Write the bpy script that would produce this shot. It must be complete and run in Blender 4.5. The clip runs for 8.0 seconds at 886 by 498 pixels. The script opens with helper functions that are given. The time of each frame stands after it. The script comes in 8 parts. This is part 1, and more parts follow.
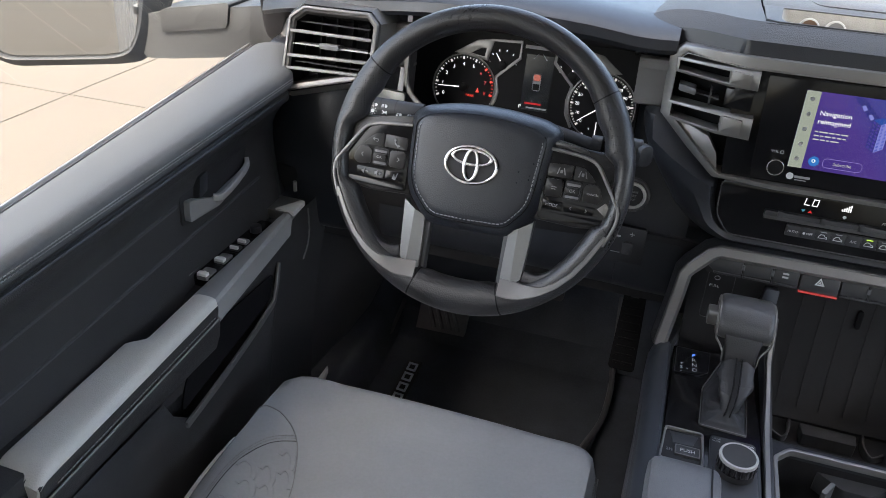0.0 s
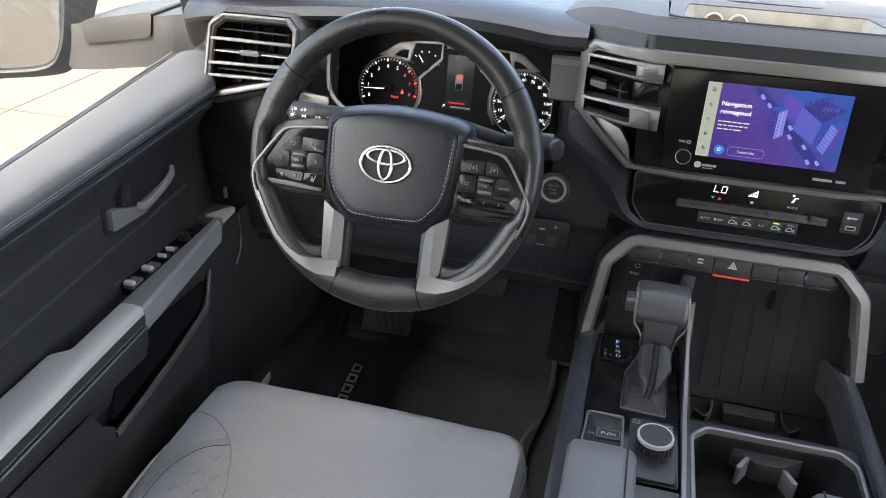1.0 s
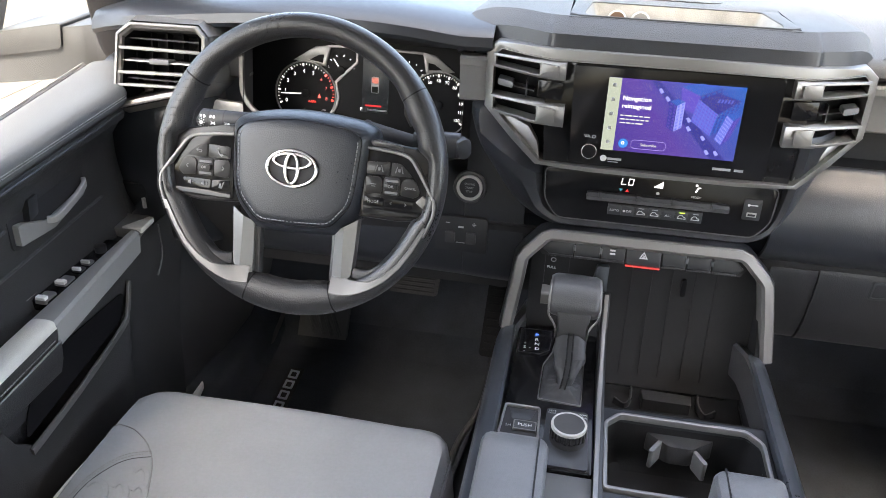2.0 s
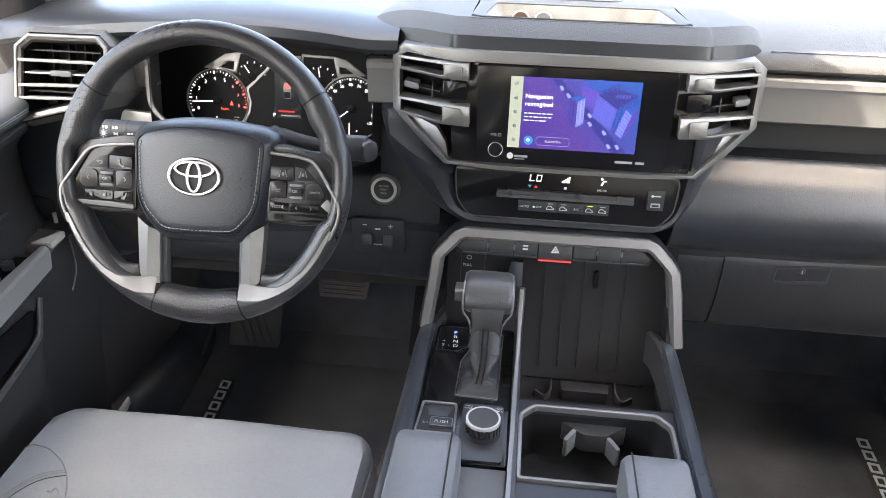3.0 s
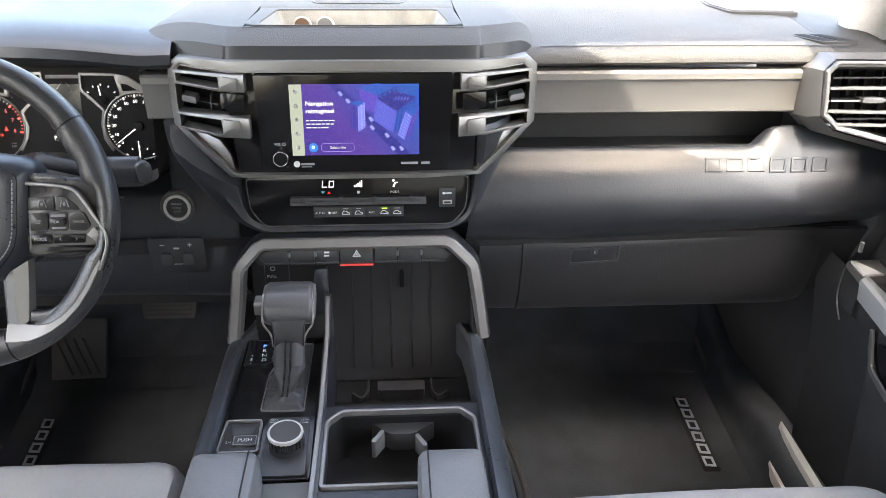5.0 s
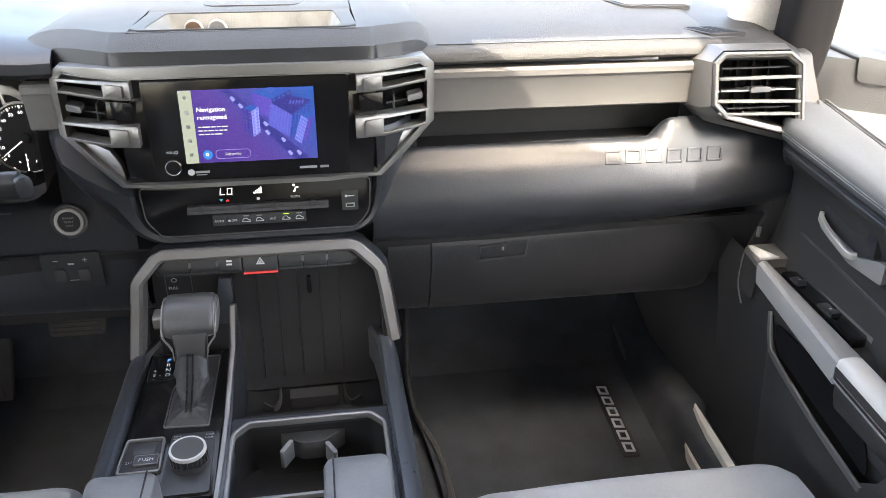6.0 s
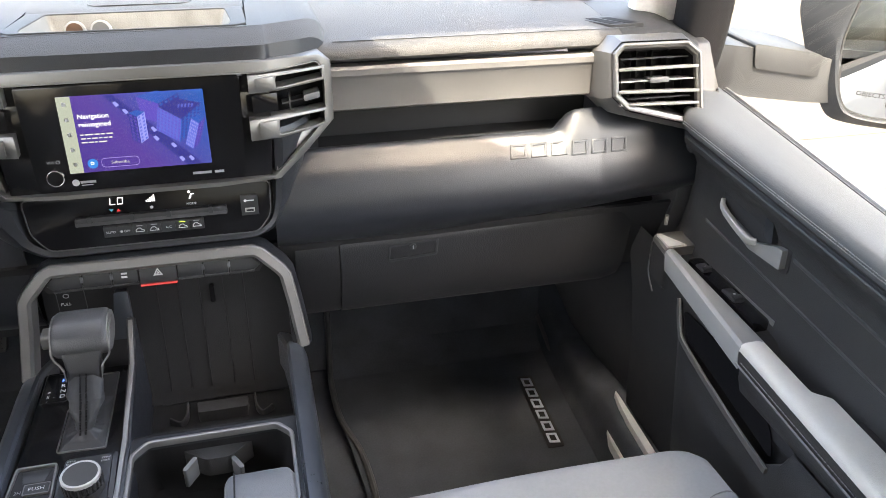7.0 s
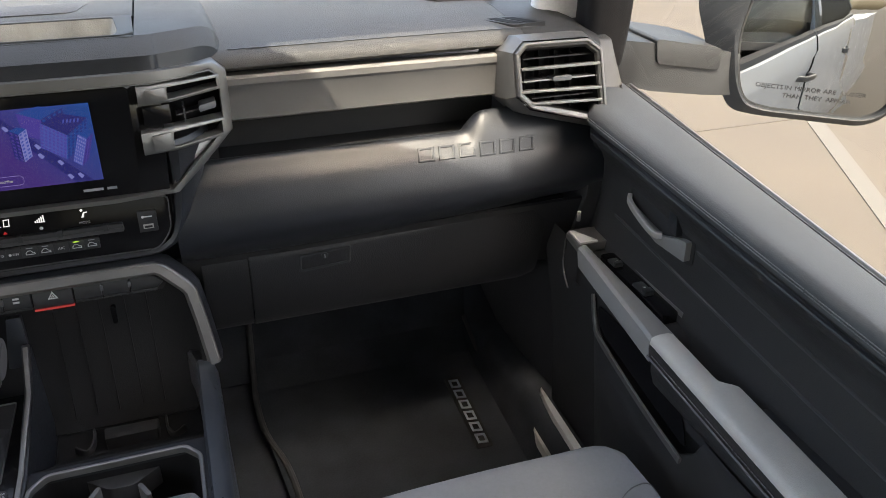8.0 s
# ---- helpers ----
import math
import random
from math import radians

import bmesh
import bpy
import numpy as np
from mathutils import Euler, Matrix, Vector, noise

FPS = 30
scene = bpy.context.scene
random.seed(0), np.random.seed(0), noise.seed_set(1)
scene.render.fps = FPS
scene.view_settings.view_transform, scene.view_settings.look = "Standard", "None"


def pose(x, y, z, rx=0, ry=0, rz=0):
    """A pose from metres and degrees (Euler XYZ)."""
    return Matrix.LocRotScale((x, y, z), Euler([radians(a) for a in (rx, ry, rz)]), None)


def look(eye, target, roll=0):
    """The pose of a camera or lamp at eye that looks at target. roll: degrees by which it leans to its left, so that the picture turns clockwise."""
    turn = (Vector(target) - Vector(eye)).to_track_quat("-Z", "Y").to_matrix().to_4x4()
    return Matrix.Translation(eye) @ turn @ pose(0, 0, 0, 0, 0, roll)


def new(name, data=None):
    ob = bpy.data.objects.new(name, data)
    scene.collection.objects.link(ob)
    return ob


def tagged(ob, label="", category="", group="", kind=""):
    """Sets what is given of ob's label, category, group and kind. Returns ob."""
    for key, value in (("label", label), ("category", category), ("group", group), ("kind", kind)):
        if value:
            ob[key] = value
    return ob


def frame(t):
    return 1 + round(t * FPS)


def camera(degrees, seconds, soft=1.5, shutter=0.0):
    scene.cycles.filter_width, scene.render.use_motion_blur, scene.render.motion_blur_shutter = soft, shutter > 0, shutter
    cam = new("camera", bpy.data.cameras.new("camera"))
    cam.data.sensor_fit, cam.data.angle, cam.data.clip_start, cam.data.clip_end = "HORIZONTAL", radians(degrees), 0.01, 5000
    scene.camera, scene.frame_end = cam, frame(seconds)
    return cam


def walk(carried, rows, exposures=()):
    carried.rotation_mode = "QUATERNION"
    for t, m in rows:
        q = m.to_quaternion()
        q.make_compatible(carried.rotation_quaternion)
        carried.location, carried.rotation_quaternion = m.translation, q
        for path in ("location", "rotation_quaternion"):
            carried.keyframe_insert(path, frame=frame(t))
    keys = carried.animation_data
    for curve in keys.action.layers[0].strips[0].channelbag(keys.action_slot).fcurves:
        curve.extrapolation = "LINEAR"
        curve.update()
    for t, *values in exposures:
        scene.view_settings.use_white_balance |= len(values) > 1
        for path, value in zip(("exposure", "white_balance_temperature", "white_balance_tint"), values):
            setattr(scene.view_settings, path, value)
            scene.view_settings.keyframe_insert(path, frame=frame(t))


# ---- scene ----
cam = camera(59.4, 8.0, soft=0.3)
PATH = [
    (0, (-0.241, -1.049, 1.121), (-0.74, 0.616, 0.132), 3.2),
    (0.5, (-0.211, -1.054, 1.126), (-0.668, 0.626, 0.141), 2.7),
    (1, (-0.183, -1.054, 1.127), (-0.593, 0.641, 0.149), 2.4),
    (1.5, (-0.153, -1.052, 1.129), (-0.513, 0.658, 0.155), 2.1),
    (3, (-0.069, -1.055, 1.135), (-0.249, 0.691, 0.175), 1.4),
    (3.5, (-0.043, -1.054, 1.137), (-0.156, 0.697, 0.178), 1.2),
    (4, (-0.012, -1.05, 1.14), (-0.048, 0.704, 0.18), 1.1),
    (4.5, (0.02, -1.048, 1.147), (0.067, 0.703, 0.183), 1.0),
    (6, (0.097, -1.043, 1.156), (0.385, 0.681, 0.183), 0.9),
    (6.5, (0.123, -1.037, 1.156), (0.483, 0.668, 0.176), 0.9),
    (7, (0.149, -1.029, 1.157), (0.587, 0.653, 0.169), 1.0),
    (7.5, (0.173, -1.025, 1.16), (0.688, 0.634, 0.168), 0.9),
    (8, (0.195, -1.025, 1.159), (0.781, 0.612, 0.171), 0.8),
]
walk(cam, [(t, look(eye, target, roll)) for t, eye, target, roll in PATH], [(0, 3.5, 6950, 7), (1.5, 4.2, 7350, 7), (3.5, 4.55, 7350, 8), (4.5, 4.4, 7300, 7), (6.0, 4.35, 7450, 7), (7.0, 4.25, 7450, 7), (7.5, 3.95, 7350, 7), (8, 3.05, 7350, 6)])

# ---------- world, sun ----------
SUN_FROM = Vector((0.0, -0.52, 0.85)).normalized()      # towards the sun: behind the cab, high
world = bpy.data.worlds.new("sky_world")
scene.world = world
world.use_nodes = True
sky = world.node_tree.nodes.new("ShaderNodeTexSky")
sky.sky_type = 'NISHITA'
sky.sun_disc = False
sky.sun_elevation = math.asin(SUN_FROM.z)
sky.sun_rotation = math.atan2(SUN_FROM.x, SUN_FROM.y)
sky.air_density, sky.dust_density, sky.ozone_density = 0.8, 6.0, 0.4
world.node_tree.links.new(sky.outputs[0], world.node_tree.nodes["Background"].inputs[0])
world.node_tree.nodes["Background"].inputs[1].default_value = 0.15
sun = new("sun", bpy.data.lights.new("sun", 'SUN'))
sun.data.energy, sun.data.angle, sun.data.color = 0.9, radians(0.5), (1.0, 0.965, 0.905)
sun.matrix_world = look(SUN_FROM * 20, (0, 0, 0))


# ---------- materials ----------
def mat(name, color, rough=0.5, metal=0.0, grain=0.0, scale=500.0, kind="noise", vary=0.15, vary_scale=9.0, coat=0.0,
        spec=0.5, rough_vary=0.08, weave=None):
    m = bpy.data.materials.new(name)
    m.use_nodes = True
    nt = m.node_tree
    b = nt.nodes["Principled BSDF"]
    b.inputs["Metallic"].default_value = metal
    b.inputs["Coat Weight"].default_value = coat
    b.inputs["Specular IOR Level"].default_value = spec
    tc = nt.nodes.new("ShaderNodeTexCoord")
    big = nt.nodes.new("ShaderNodeTexNoise")
    big.inputs["Scale"].default_value = vary_scale
    big.inputs["Detail"].default_value = 6.0
    nt.links.new(tc.outputs["Object"], big.inputs["Vector"])
    fine = nt.nodes.new("ShaderNodeTexNoise")
    fine.inputs["Scale"].default_value = vary_scale * 24
    fine.inputs["Detail"].default_value = 3.0
    nt.links.new(tc.outputs["Object"], fine.inputs["Vector"])
    both = nt.nodes.new("ShaderNodeMath")
    both.operation = 'MULTIPLY_ADD'
    both.inputs[1].default_value = 0.35
    nt.links.new(fine.outputs["Fac"], both.inputs[0])
    half = nt.nodes.new("ShaderNodeMath")
    half.operation = 'MULTIPLY'
    half.inputs[1].default_value = 0.65
    nt.links.new(big.outputs["Fac"], half.inputs[0])
    nt.links.new(half.outputs[0], both.inputs[2])
    ramp = nt.nodes.new("ShaderNodeValToRGB")
    lo, hi = 1 - vary, 1 + vary
    ramp.color_ramp.elements[0].position, ramp.color_ramp.elements[1].position = 0.3, 0.7
    ramp.color_ramp.elements[0].color = (*(min(1, c * lo) for c in color), 1)
    ramp.color_ramp.elements[1].color = (*(min(1, c * hi) for c in color), 1)
    nt.links.new(both.outputs[0], ramp.inputs[0])
    nt.links.new(ramp.outputs[0], b.inputs["Base Color"])
    rr = nt.nodes.new("ShaderNodeMapRange")
    rr.inputs["From Min"].default_value, rr.inputs["From Max"].default_value = 0.3, 0.7
    rr.inputs["To Min"].default_value, rr.inputs["To Max"].default_value = max(0.02, rough - rough_vary), min(1, rough + rough_vary)
    nt.links.new(both.outputs[0], rr.inputs["Value"])
    nt.links.new(rr.outputs[0], b.inputs["Roughness"])
    if grain:
        if kind == "dots":
            tex = nt.nodes.new("ShaderNodeTexVoronoi")
            tex.inputs["Randomness"].default_value = 0.0
            hole = nt.nodes.new("ShaderNodeMapRange")
            hole.inputs["From Min"].default_value, hole.inputs["From Max"].default_value = 0.18, 0.30
            nt.links.new(tex.outputs["Distance"], hole.inputs["Value"])
            out = hole.outputs[0]
            dark = nt.nodes.new("ShaderNodeMix")
            dark.data_type = 'RGBA'
            dark.inputs[6].default_value = (0.004, 0.004, 0.004, 1)
            nt.links.new(out, dark.inputs[0])
            nt.links.new(ramp.outputs[0], dark.inputs[7])
            nt.links.new(dark.outputs[2], b.inputs["Base Color"])
        elif kind == "cells":
            tex = nt.nodes.new("ShaderNodeTexVoronoi")
            out = tex.outputs["Distance"]
        elif kind == "weave":
            tex = nt.nodes.new("ShaderNodeTexWave")
            tex.inputs["Distortion"].default_value = 1.5
            out = tex.outputs["Fac"]
        else:
            tex = nt.nodes.new("ShaderNodeTexNoise")
            tex.inputs["Detail"].default_value = 3.0
            out = tex.outputs["Fac"]
        tex.inputs["Scale"].default_value = scale
        nt.links.new(tc.outputs["Object"], tex.inputs["Vector"])
        bump = nt.nodes.new("ShaderNodeBump")
        bump.inputs["Strength"].default_value = grain
        bump.inputs["Distance"].default_value = 0.0006
        nt.links.new(out, bump.inputs["Height"])
        nt.links.new(bump.outputs["Normal"], b.inputs["Normal"])
    return m


GLOW = 0.13       # lit legends against a bright day


def glow(name, color, strength=1.0):
    m = bpy.data.materials.new(name)
    m.use_nodes = True
    b = m.node_tree.nodes["Principled BSDF"]
    b.inputs["Base Color"].default_value = (0.01, 0.01, 0.012, 1)
    b.inputs["Roughness"].default_value = 0.15
    b.inputs["Emission Color"].default_value = (*color, 1)
    b.inputs["Emission Strength"].default_value = strength * GLOW
    return m


PLASTIC = mat("dark_grained_plastic", (0.050, 0.050, 0.0525), 0.43, grain=0.45, scale=650, kind="cells")
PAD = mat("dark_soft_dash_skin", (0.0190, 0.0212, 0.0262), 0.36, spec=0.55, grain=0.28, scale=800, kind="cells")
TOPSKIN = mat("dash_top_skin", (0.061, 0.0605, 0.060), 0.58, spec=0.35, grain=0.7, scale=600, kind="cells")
DOORDARK = mat("door_panel_plastic", (0.033, 0.033, 0.034), 0.52, spec=0.35, grain=0.4, scale=620, kind="cells")
SILLSKIN = mat("grey_door_sill_skin", (0.096, 0.0995, 0.102), 0.62, spec=0.2, grain=0.4, scale=650, kind="cells")
ARMSKIN = mat("grey_armrest_vinyl", (0.58, 0.568, 0.535), 0.6, grain=0.45, scale=650, kind="cells", vary=0.05, spec=0.3)
LEATHER = mat("black_wheel_leather", (0.019, 0.019, 0.0205), 0.31, grain=0.5, scale=560, kind="cells")
PERF = mat("perforated_wheel_leather", (0.024, 0.024, 0.026), 0.33, grain=0.8, scale=330, kind="dots")
HUBSKIN = mat("airbag_cover_vinyl", (0.0165, 0.0190, 0.0245), 0.34, grain=0.3, scale=700, kind="cells")
BOOT = mat("black_boot_leather", (0.036, 0.037, 0.040), 0.42, grain=0.35, scale=600, kind="noise", spec=0.28)
SEATCLOTH = mat("grey_seat_fabric", (0.245, 0.253, 0.268), 0.85, grain=0.5, scale=900, kind="noise", vary=0.1)
SEATSIDE = mat("grey_seat_vinyl", (0.15, 0.153, 0.16), 0.5, grain=0.5, scale=650, kind="cells")
PADSKIN = mat("console_lid_vinyl", (0.132, 0.134, 0.139), 0.45, grain=0.5, scale=650, kind="cells")
SATIN = mat("satin_silver_paint", (0.215, 0.211, 0.206), 0.42, metal=0.75, grain=0.05, scale=900, vary=0.05)
SATINDARK = mat("brushed_grey_trim", (0.235, 0.23, 0.225), 0.38, metal=0.7, grain=0.08, scale=700, vary=0.06)
CHROME = mat("bright_chrome", (0.58, 0.58, 0.59), 0.12, metal=1.0, vary=0.03, rough_vary=0.04)
GLOSS = mat("piano_black", (0.008, 0.008, 0.009), 0.12, spec=0.25, vary=0.05, rough_vary=0.015)
WHEELKEY = mat("wheel_key_plastic", (0.011, 0.011, 0.012), 0.35, spec=0.4, grain=0.1, scale=600)
BLACK = mat("matte_black", (0.027, 0.027, 0.029), 0.6, spec=0.3, grain=0.3, scale=400)
# near-black: shade inside ducts, slots, gaps and the map pocket put into colour
DEEP = mat("recess_shade_black", (0.005, 0.005, 0.006), 0.7, spec=0.12)
BUTTON = mat("dark_button_plastic", (0.022, 0.023, 0.026), 0.42, grain=0.1, scale=600)
CARPET = mat("black_carpet", (0.062, 0.068, 0.080), 0.95, grain=1.0, scale=700, vary=0.3, vary_scale=14, spec=0.2)
MATPILE = mat("black_mat_pile", (0.060, 0.066, 0.078), 0.95, grain=1.0, scale=900, vary=0.3, vary_scale=11, spec=0.15)
RUBBER = mat("black_rubber", (0.075, 0.075, 0.078), 0.6, grain=0.3, scale=300)
LIGHTPLASTIC = mat("pale_grey_plate", (0.45, 0.44, 0.42), 0.4, metal=0.4, vary=0.06)
HEADLINER = mat("grey_headliner", (0.80, 0.805, 0.82), 0.95, grain=0.3, scale=700)
PAINT = mat("white_car_paint", (0.70, 0.71, 0.72), 0.22, coat=0.6, vary=0.03)
CONCRETE = mat("pale_concrete", (0.059, 0.0490, 0.0380), 0.9, grain=1.0, scale=120, vary=0.16, vary_scale=1.3)
LINEPAINT = mat("worn_white_line_paint", (0.076, 0.070, 0.061), 0.8, grain=0.6, scale=200, vary=0.1)
MIRROR = mat("mirror_glass", (0.27, 0.28, 0.285), 0.01, metal=1.0, vary=0.01, rough_vary=0.0)
RAILMAT = mat("grey_satin_rail", (0.27, 0.272, 0.27), 0.52, metal=0.0, vary=0.06)
STITCH = mat("grey_thread", (0.21, 0.21, 0.215), 0.8)
STITCHDARK = mat("dark_thread", (0.012, 0.012, 0.013), 0.7)
BLUEGREY = mat("blue_grey_satin_panel", (0.062, 0.069, 0.082), 0.34, metal=0.5, vary=0.06)
MARK = mat("white_legend_ink", (0.62, 0.62, 0.62), 0.6)
GREYMARK = mat("grey_legend_ink", (0.30, 0.30, 0.31), 0.6)
DIAL = mat("dial_black", (0.006, 0.006, 0.007), 0.55, spec=0.15)
DARKGLASS = mat("dark_glass", (0.02, 0.022, 0.025), 0.06, coat=0.5)
TREAD = mat("tyre_rubber", (0.02, 0.02, 0.02), 0.8)
CARGREY = mat("silver_car_paint", (0.45, 0.46, 0.47), 0.25, metal=0.3, coat=0.5, vary=0.03)
VENTSATIN = mat("satin_vent_paint", (0.165, 0.162, 0.158), 0.42, metal=0.55, grain=0.05, scale=900, vary=0.05)
BANDSATIN = mat("brushed_band_paint", (0.175, 0.171, 0.168), 0.45, metal=0.35, grain=0.06, scale=900, vary=0.05)
PILLARSKIN = mat("black_pillar_plastic", (0.013, 0.013, 0.015), 0.55, spec=0.25, grain=0.35, scale=620, kind="cells")
ARMPLASTIC = mat("grey_mirror_arm_plastic", (0.030, 0.031, 0.033), 0.55, spec=0.35, grain=0.12, scale=500, kind="cells")
BADGEMETAL = mat("badge_metal", (0.60, 0.65, 0.72), 0.4, metal=0.3, vary=0.06)
ARCHSATIN = mat("brushed_arch_paint", (0.185, 0.180, 0.176), 0.42, metal=0.5, grain=0.06, scale=900, vary=0.05)
SLATPAINT = mat("satin_slat_paint", (0.20, 0.198, 0.194), 0.5, metal=0.3, vary=0.05)
# near-white: carries the sunlight on tread strips and seat piping
STRIPPALE = mat("pale_sill_strip", (0.80, 0.79, 0.76), 0.4, vary=0.05)
HANDLESATIN = mat("handle_satin_paint", (0.27, 0.267, 0.26), 0.42, metal=0.3, vary=0.05)
EDGEGREY = mat("thin_edge_paint", (0.075, 0.075, 0.077), 0.35, vary=0.05)
FAINTMARK = mat("faint_legend_ink", (0.15, 0.15, 0.155), 0.6)
TABGREY = mat("grey_tab_plastic", (0.105, 0.106, 0.110), 0.5, vary=0.08)
# paler copy of the door plastic: highlight along creases and beads as colour
CREASELIT = mat("door_crease_skin", (0.060, 0.061, 0.063), 0.55, spec=0.35, grain=0.4, scale=620, kind="cells")
PEDALRUBBER = mat("grey_pedal_rubber", (0.11, 0.114, 0.122), 0.6, grain=0.4, scale=300)
MIRRORCASE = mat("black_mirror_plastic", (0.015, 0.017, 0.021), 0.55, spec=0.3, grain=0.12, scale=500, kind="cells")
PANE = bpy.data.materials.new("clear_glass")
PANE.use_nodes = True
pane_nodes = PANE.node_tree.nodes
pane_mix, pane_clear, pane_gloss = pane_nodes.new("ShaderNodeMixShader"), pane_nodes.new("ShaderNodeBsdfTransparent"), pane_nodes.new("ShaderNodeBsdfGlossy")
pane_clear.inputs[0].default_value = (0.93, 0.95, 0.94, 1)
pane_gloss.inputs["Roughness"].default_value = 0.02
pane_mix.inputs[0].default_value = 0.05
PANE.node_tree.links.new(pane_clear.outputs[0], pane_mix.inputs[1])
PANE.node_tree.links.new(pane_gloss.outputs[0], pane_mix.inputs[2])
PANE.node_tree.links.new(pane_mix.outputs[0], pane_nodes["Material Output"].inputs[0])
SIDEGLASS = PANE.copy()
SIDEGLASS.name = "side_window_glass"
side_facing, side_steep = SIDEGLASS.node_tree.nodes.new("ShaderNodeLayerWeight"), SIDEGLASS.node_tree.nodes.new("ShaderNodeMath")
side_facing.inputs["Blend"].default_value = 0.5
side_steep.operation = 'POWER'
side_steep.inputs[1].default_value = 4.0
side_gloss = SIDEGLASS.node_tree.nodes.new("ShaderNodeMapRange")
side_gloss.inputs["To Min"].default_value, side_gloss.inputs["To Max"].default_value = 0.03, 0.8
SIDEGLASS.node_tree.links.new(side_facing.outputs["Facing"], side_steep.inputs[0])
SIDEGLASS.node_tree.links.new(side_steep.outputs[0], side_gloss.inputs["Value"])
SIDEGLASS.node_tree.links.new(side_gloss.outputs[0], next(n for n in SIDEGLASS.node_tree.nodes if n.type == 'MIX_SHADER').inputs[0])
TINT = PANE.copy()
TINT.name = "tinted_glass"
next(n for n in TINT.node_tree.nodes if n.type == 'BSDF_TRANSPARENT').inputs[0].default_value = (0.36, 0.37, 0.37, 1)
LIT_WHITE = glow("lit_white", (0.9, 0.93, 1.0), 0.9)
LIT_DIM = glow("lit_dim_white", (0.8, 0.82, 0.85), 0.45)
LIT_RED = glow("lit_red", (1.0, 0.05, 0.04), 0.8)
LIT_REDDIM = glow("lit_dark_red", (0.75, 0.04, 0.05), 0.45)
LIT_BLUE = glow("lit_blue", (0.10, 0.25, 1.0), 1.6)
LIT_GREEN = glow("lit_green", (0.55, 0.95, 0.10), 1.0)
LIT_TEAL = glow("lit_teal", (0.1, 0.45, 0.6), 0.3)
LIT_AMBER = glow("lit_amber", (0.85, 0.25, 0.20), 0.35)


# ---------- mesh helpers ----------
def thing(name, at=(0, 0, 0), label="", category="", group="", kind=""):
    e = new(name)
    e.empty_display_size = 0.05
    e.location = at
    return tagged(e, label, category, group, kind)


def base_of(ob):
    """Where the origin of ob stands in the world."""
    p = Vector((0, 0, 0))
    while ob:
        p += ob.location
        ob = ob.parent
    return p


def finish(bm, name, material, smooth=35):
    bmesh.ops.remove_doubles(bm, verts=bm.verts, dist=1e-6)
    bmesh.ops.recalc_face_normals(bm, faces=bm.faces)
    me = bpy.data.meshes.new(name)
    bm.to_mesh(me)
    bm.free()
    me.materials.append(material)
    if smooth:
        me.shade_smooth()
        me.set_sharp_from_angle(angle=radians(smooth))
    return me


def part(name, bm, material, parent=None, label="", smooth=35):
    """One mesh object from a bmesh in world coordinates, under a thing or a part."""
    ob = new(name, finish(bm, name, material, smooth))
    if parent:
        ob.parent = parent
        ob.location = -base_of(parent)
    if label:
        ob["label"] = label
    return ob


def single(name, bm, material, label, category, group="", kind="", smooth=35):
    return tagged(part(name, bm, material, smooth=smooth), label, category, group, kind)


def shared(name, me, parent, at, label=""):
    """One more object on a mesh that is modelled round its own origin."""
    ob = new(name, me)
    ob.parent = parent
    ob.location = Vector(at) - base_of(parent)
    if label:
        ob["label"] = label
    return ob


def axes(at, right, up):
    """A frame at a place: local x along right, local y along up, local z towards the viewer."""
    r = Vector(right).normalized()
    n = r.cross(Vector(up)).normalized()
    u = n.cross(r)
    m = Matrix.Identity(4)
    for i, v in enumerate((r, u, n)):
        m[0][i], m[1][i], m[2][i] = v
    m.translation = at
    return m


I4 = Matrix.Identity(4)


def prism(poly, m, z0, z1, bevel=0.0, seg=2, bm=None):
    """A polygon in the frame m, from local z0 to z1, with rounded edges."""
    bm = bm or bmesh.new()
    lo = [bm.verts.new(m @ Vector((x, y, z0))) for x, y in poly]
    hi = [bm.verts.new(m @ Vector((x, y, z1))) for x, y in poly]
    n = len(poly)
    faces = [bm.faces.new(lo[::-1]), bm.faces.new(hi)]
    faces += [bm.faces.new((lo[i], lo[(i + 1) % n], hi[(i + 1) % n], hi[i])) for i in range(n)]
    if bevel:
        edges = list({e for f in faces for e in f.edges})
        bmesh.ops.bevel(bm, geom=edges, offset=bevel, segments=seg, affect='EDGES', profile=0.5, clamp_overlap=True)
    return bm


def box(x0, x1, y0, y1, z0, z1, bevel=0.0, seg=2, bm=None):
    return prism([(x0, y0), (x1, y0), (x1, y1), (x0, y1)], Matrix.Identity(4), z0, z1, bevel, seg, bm)


def ring(outer, inner, m, z0, z1, bm=None, bevel=0.0):
    """A frame between two outlines with as many corners."""
    bm = bm or bmesh.new()
    n = len(outer)
    L = [[bm.verts.new(m @ Vector((x, y, z))) for x, y in poly] for poly in (outer, inner) for z in (z0, z1)]
    ol, oh, il, ih = L
    faces = []
    for i in range(n):
        j = (i + 1) % n
        for a, b in ((ol, oh), (oh, ih), (ih, il), (il, ol)):
            faces.append(bm.faces.new((a[i], a[j], b[j], b[i])))
    if bevel:
        edges = [e for e in bm.edges if (e.verts[0] in oh and e.verts[1] in oh) or (e.verts[0] in ih and e.verts[1] in ih)]
        bmesh.ops.bevel(bm, geom=edges, offset=bevel, segments=2, affect='EDGES', profile=0.5, clamp_overlap=True)
    return bm


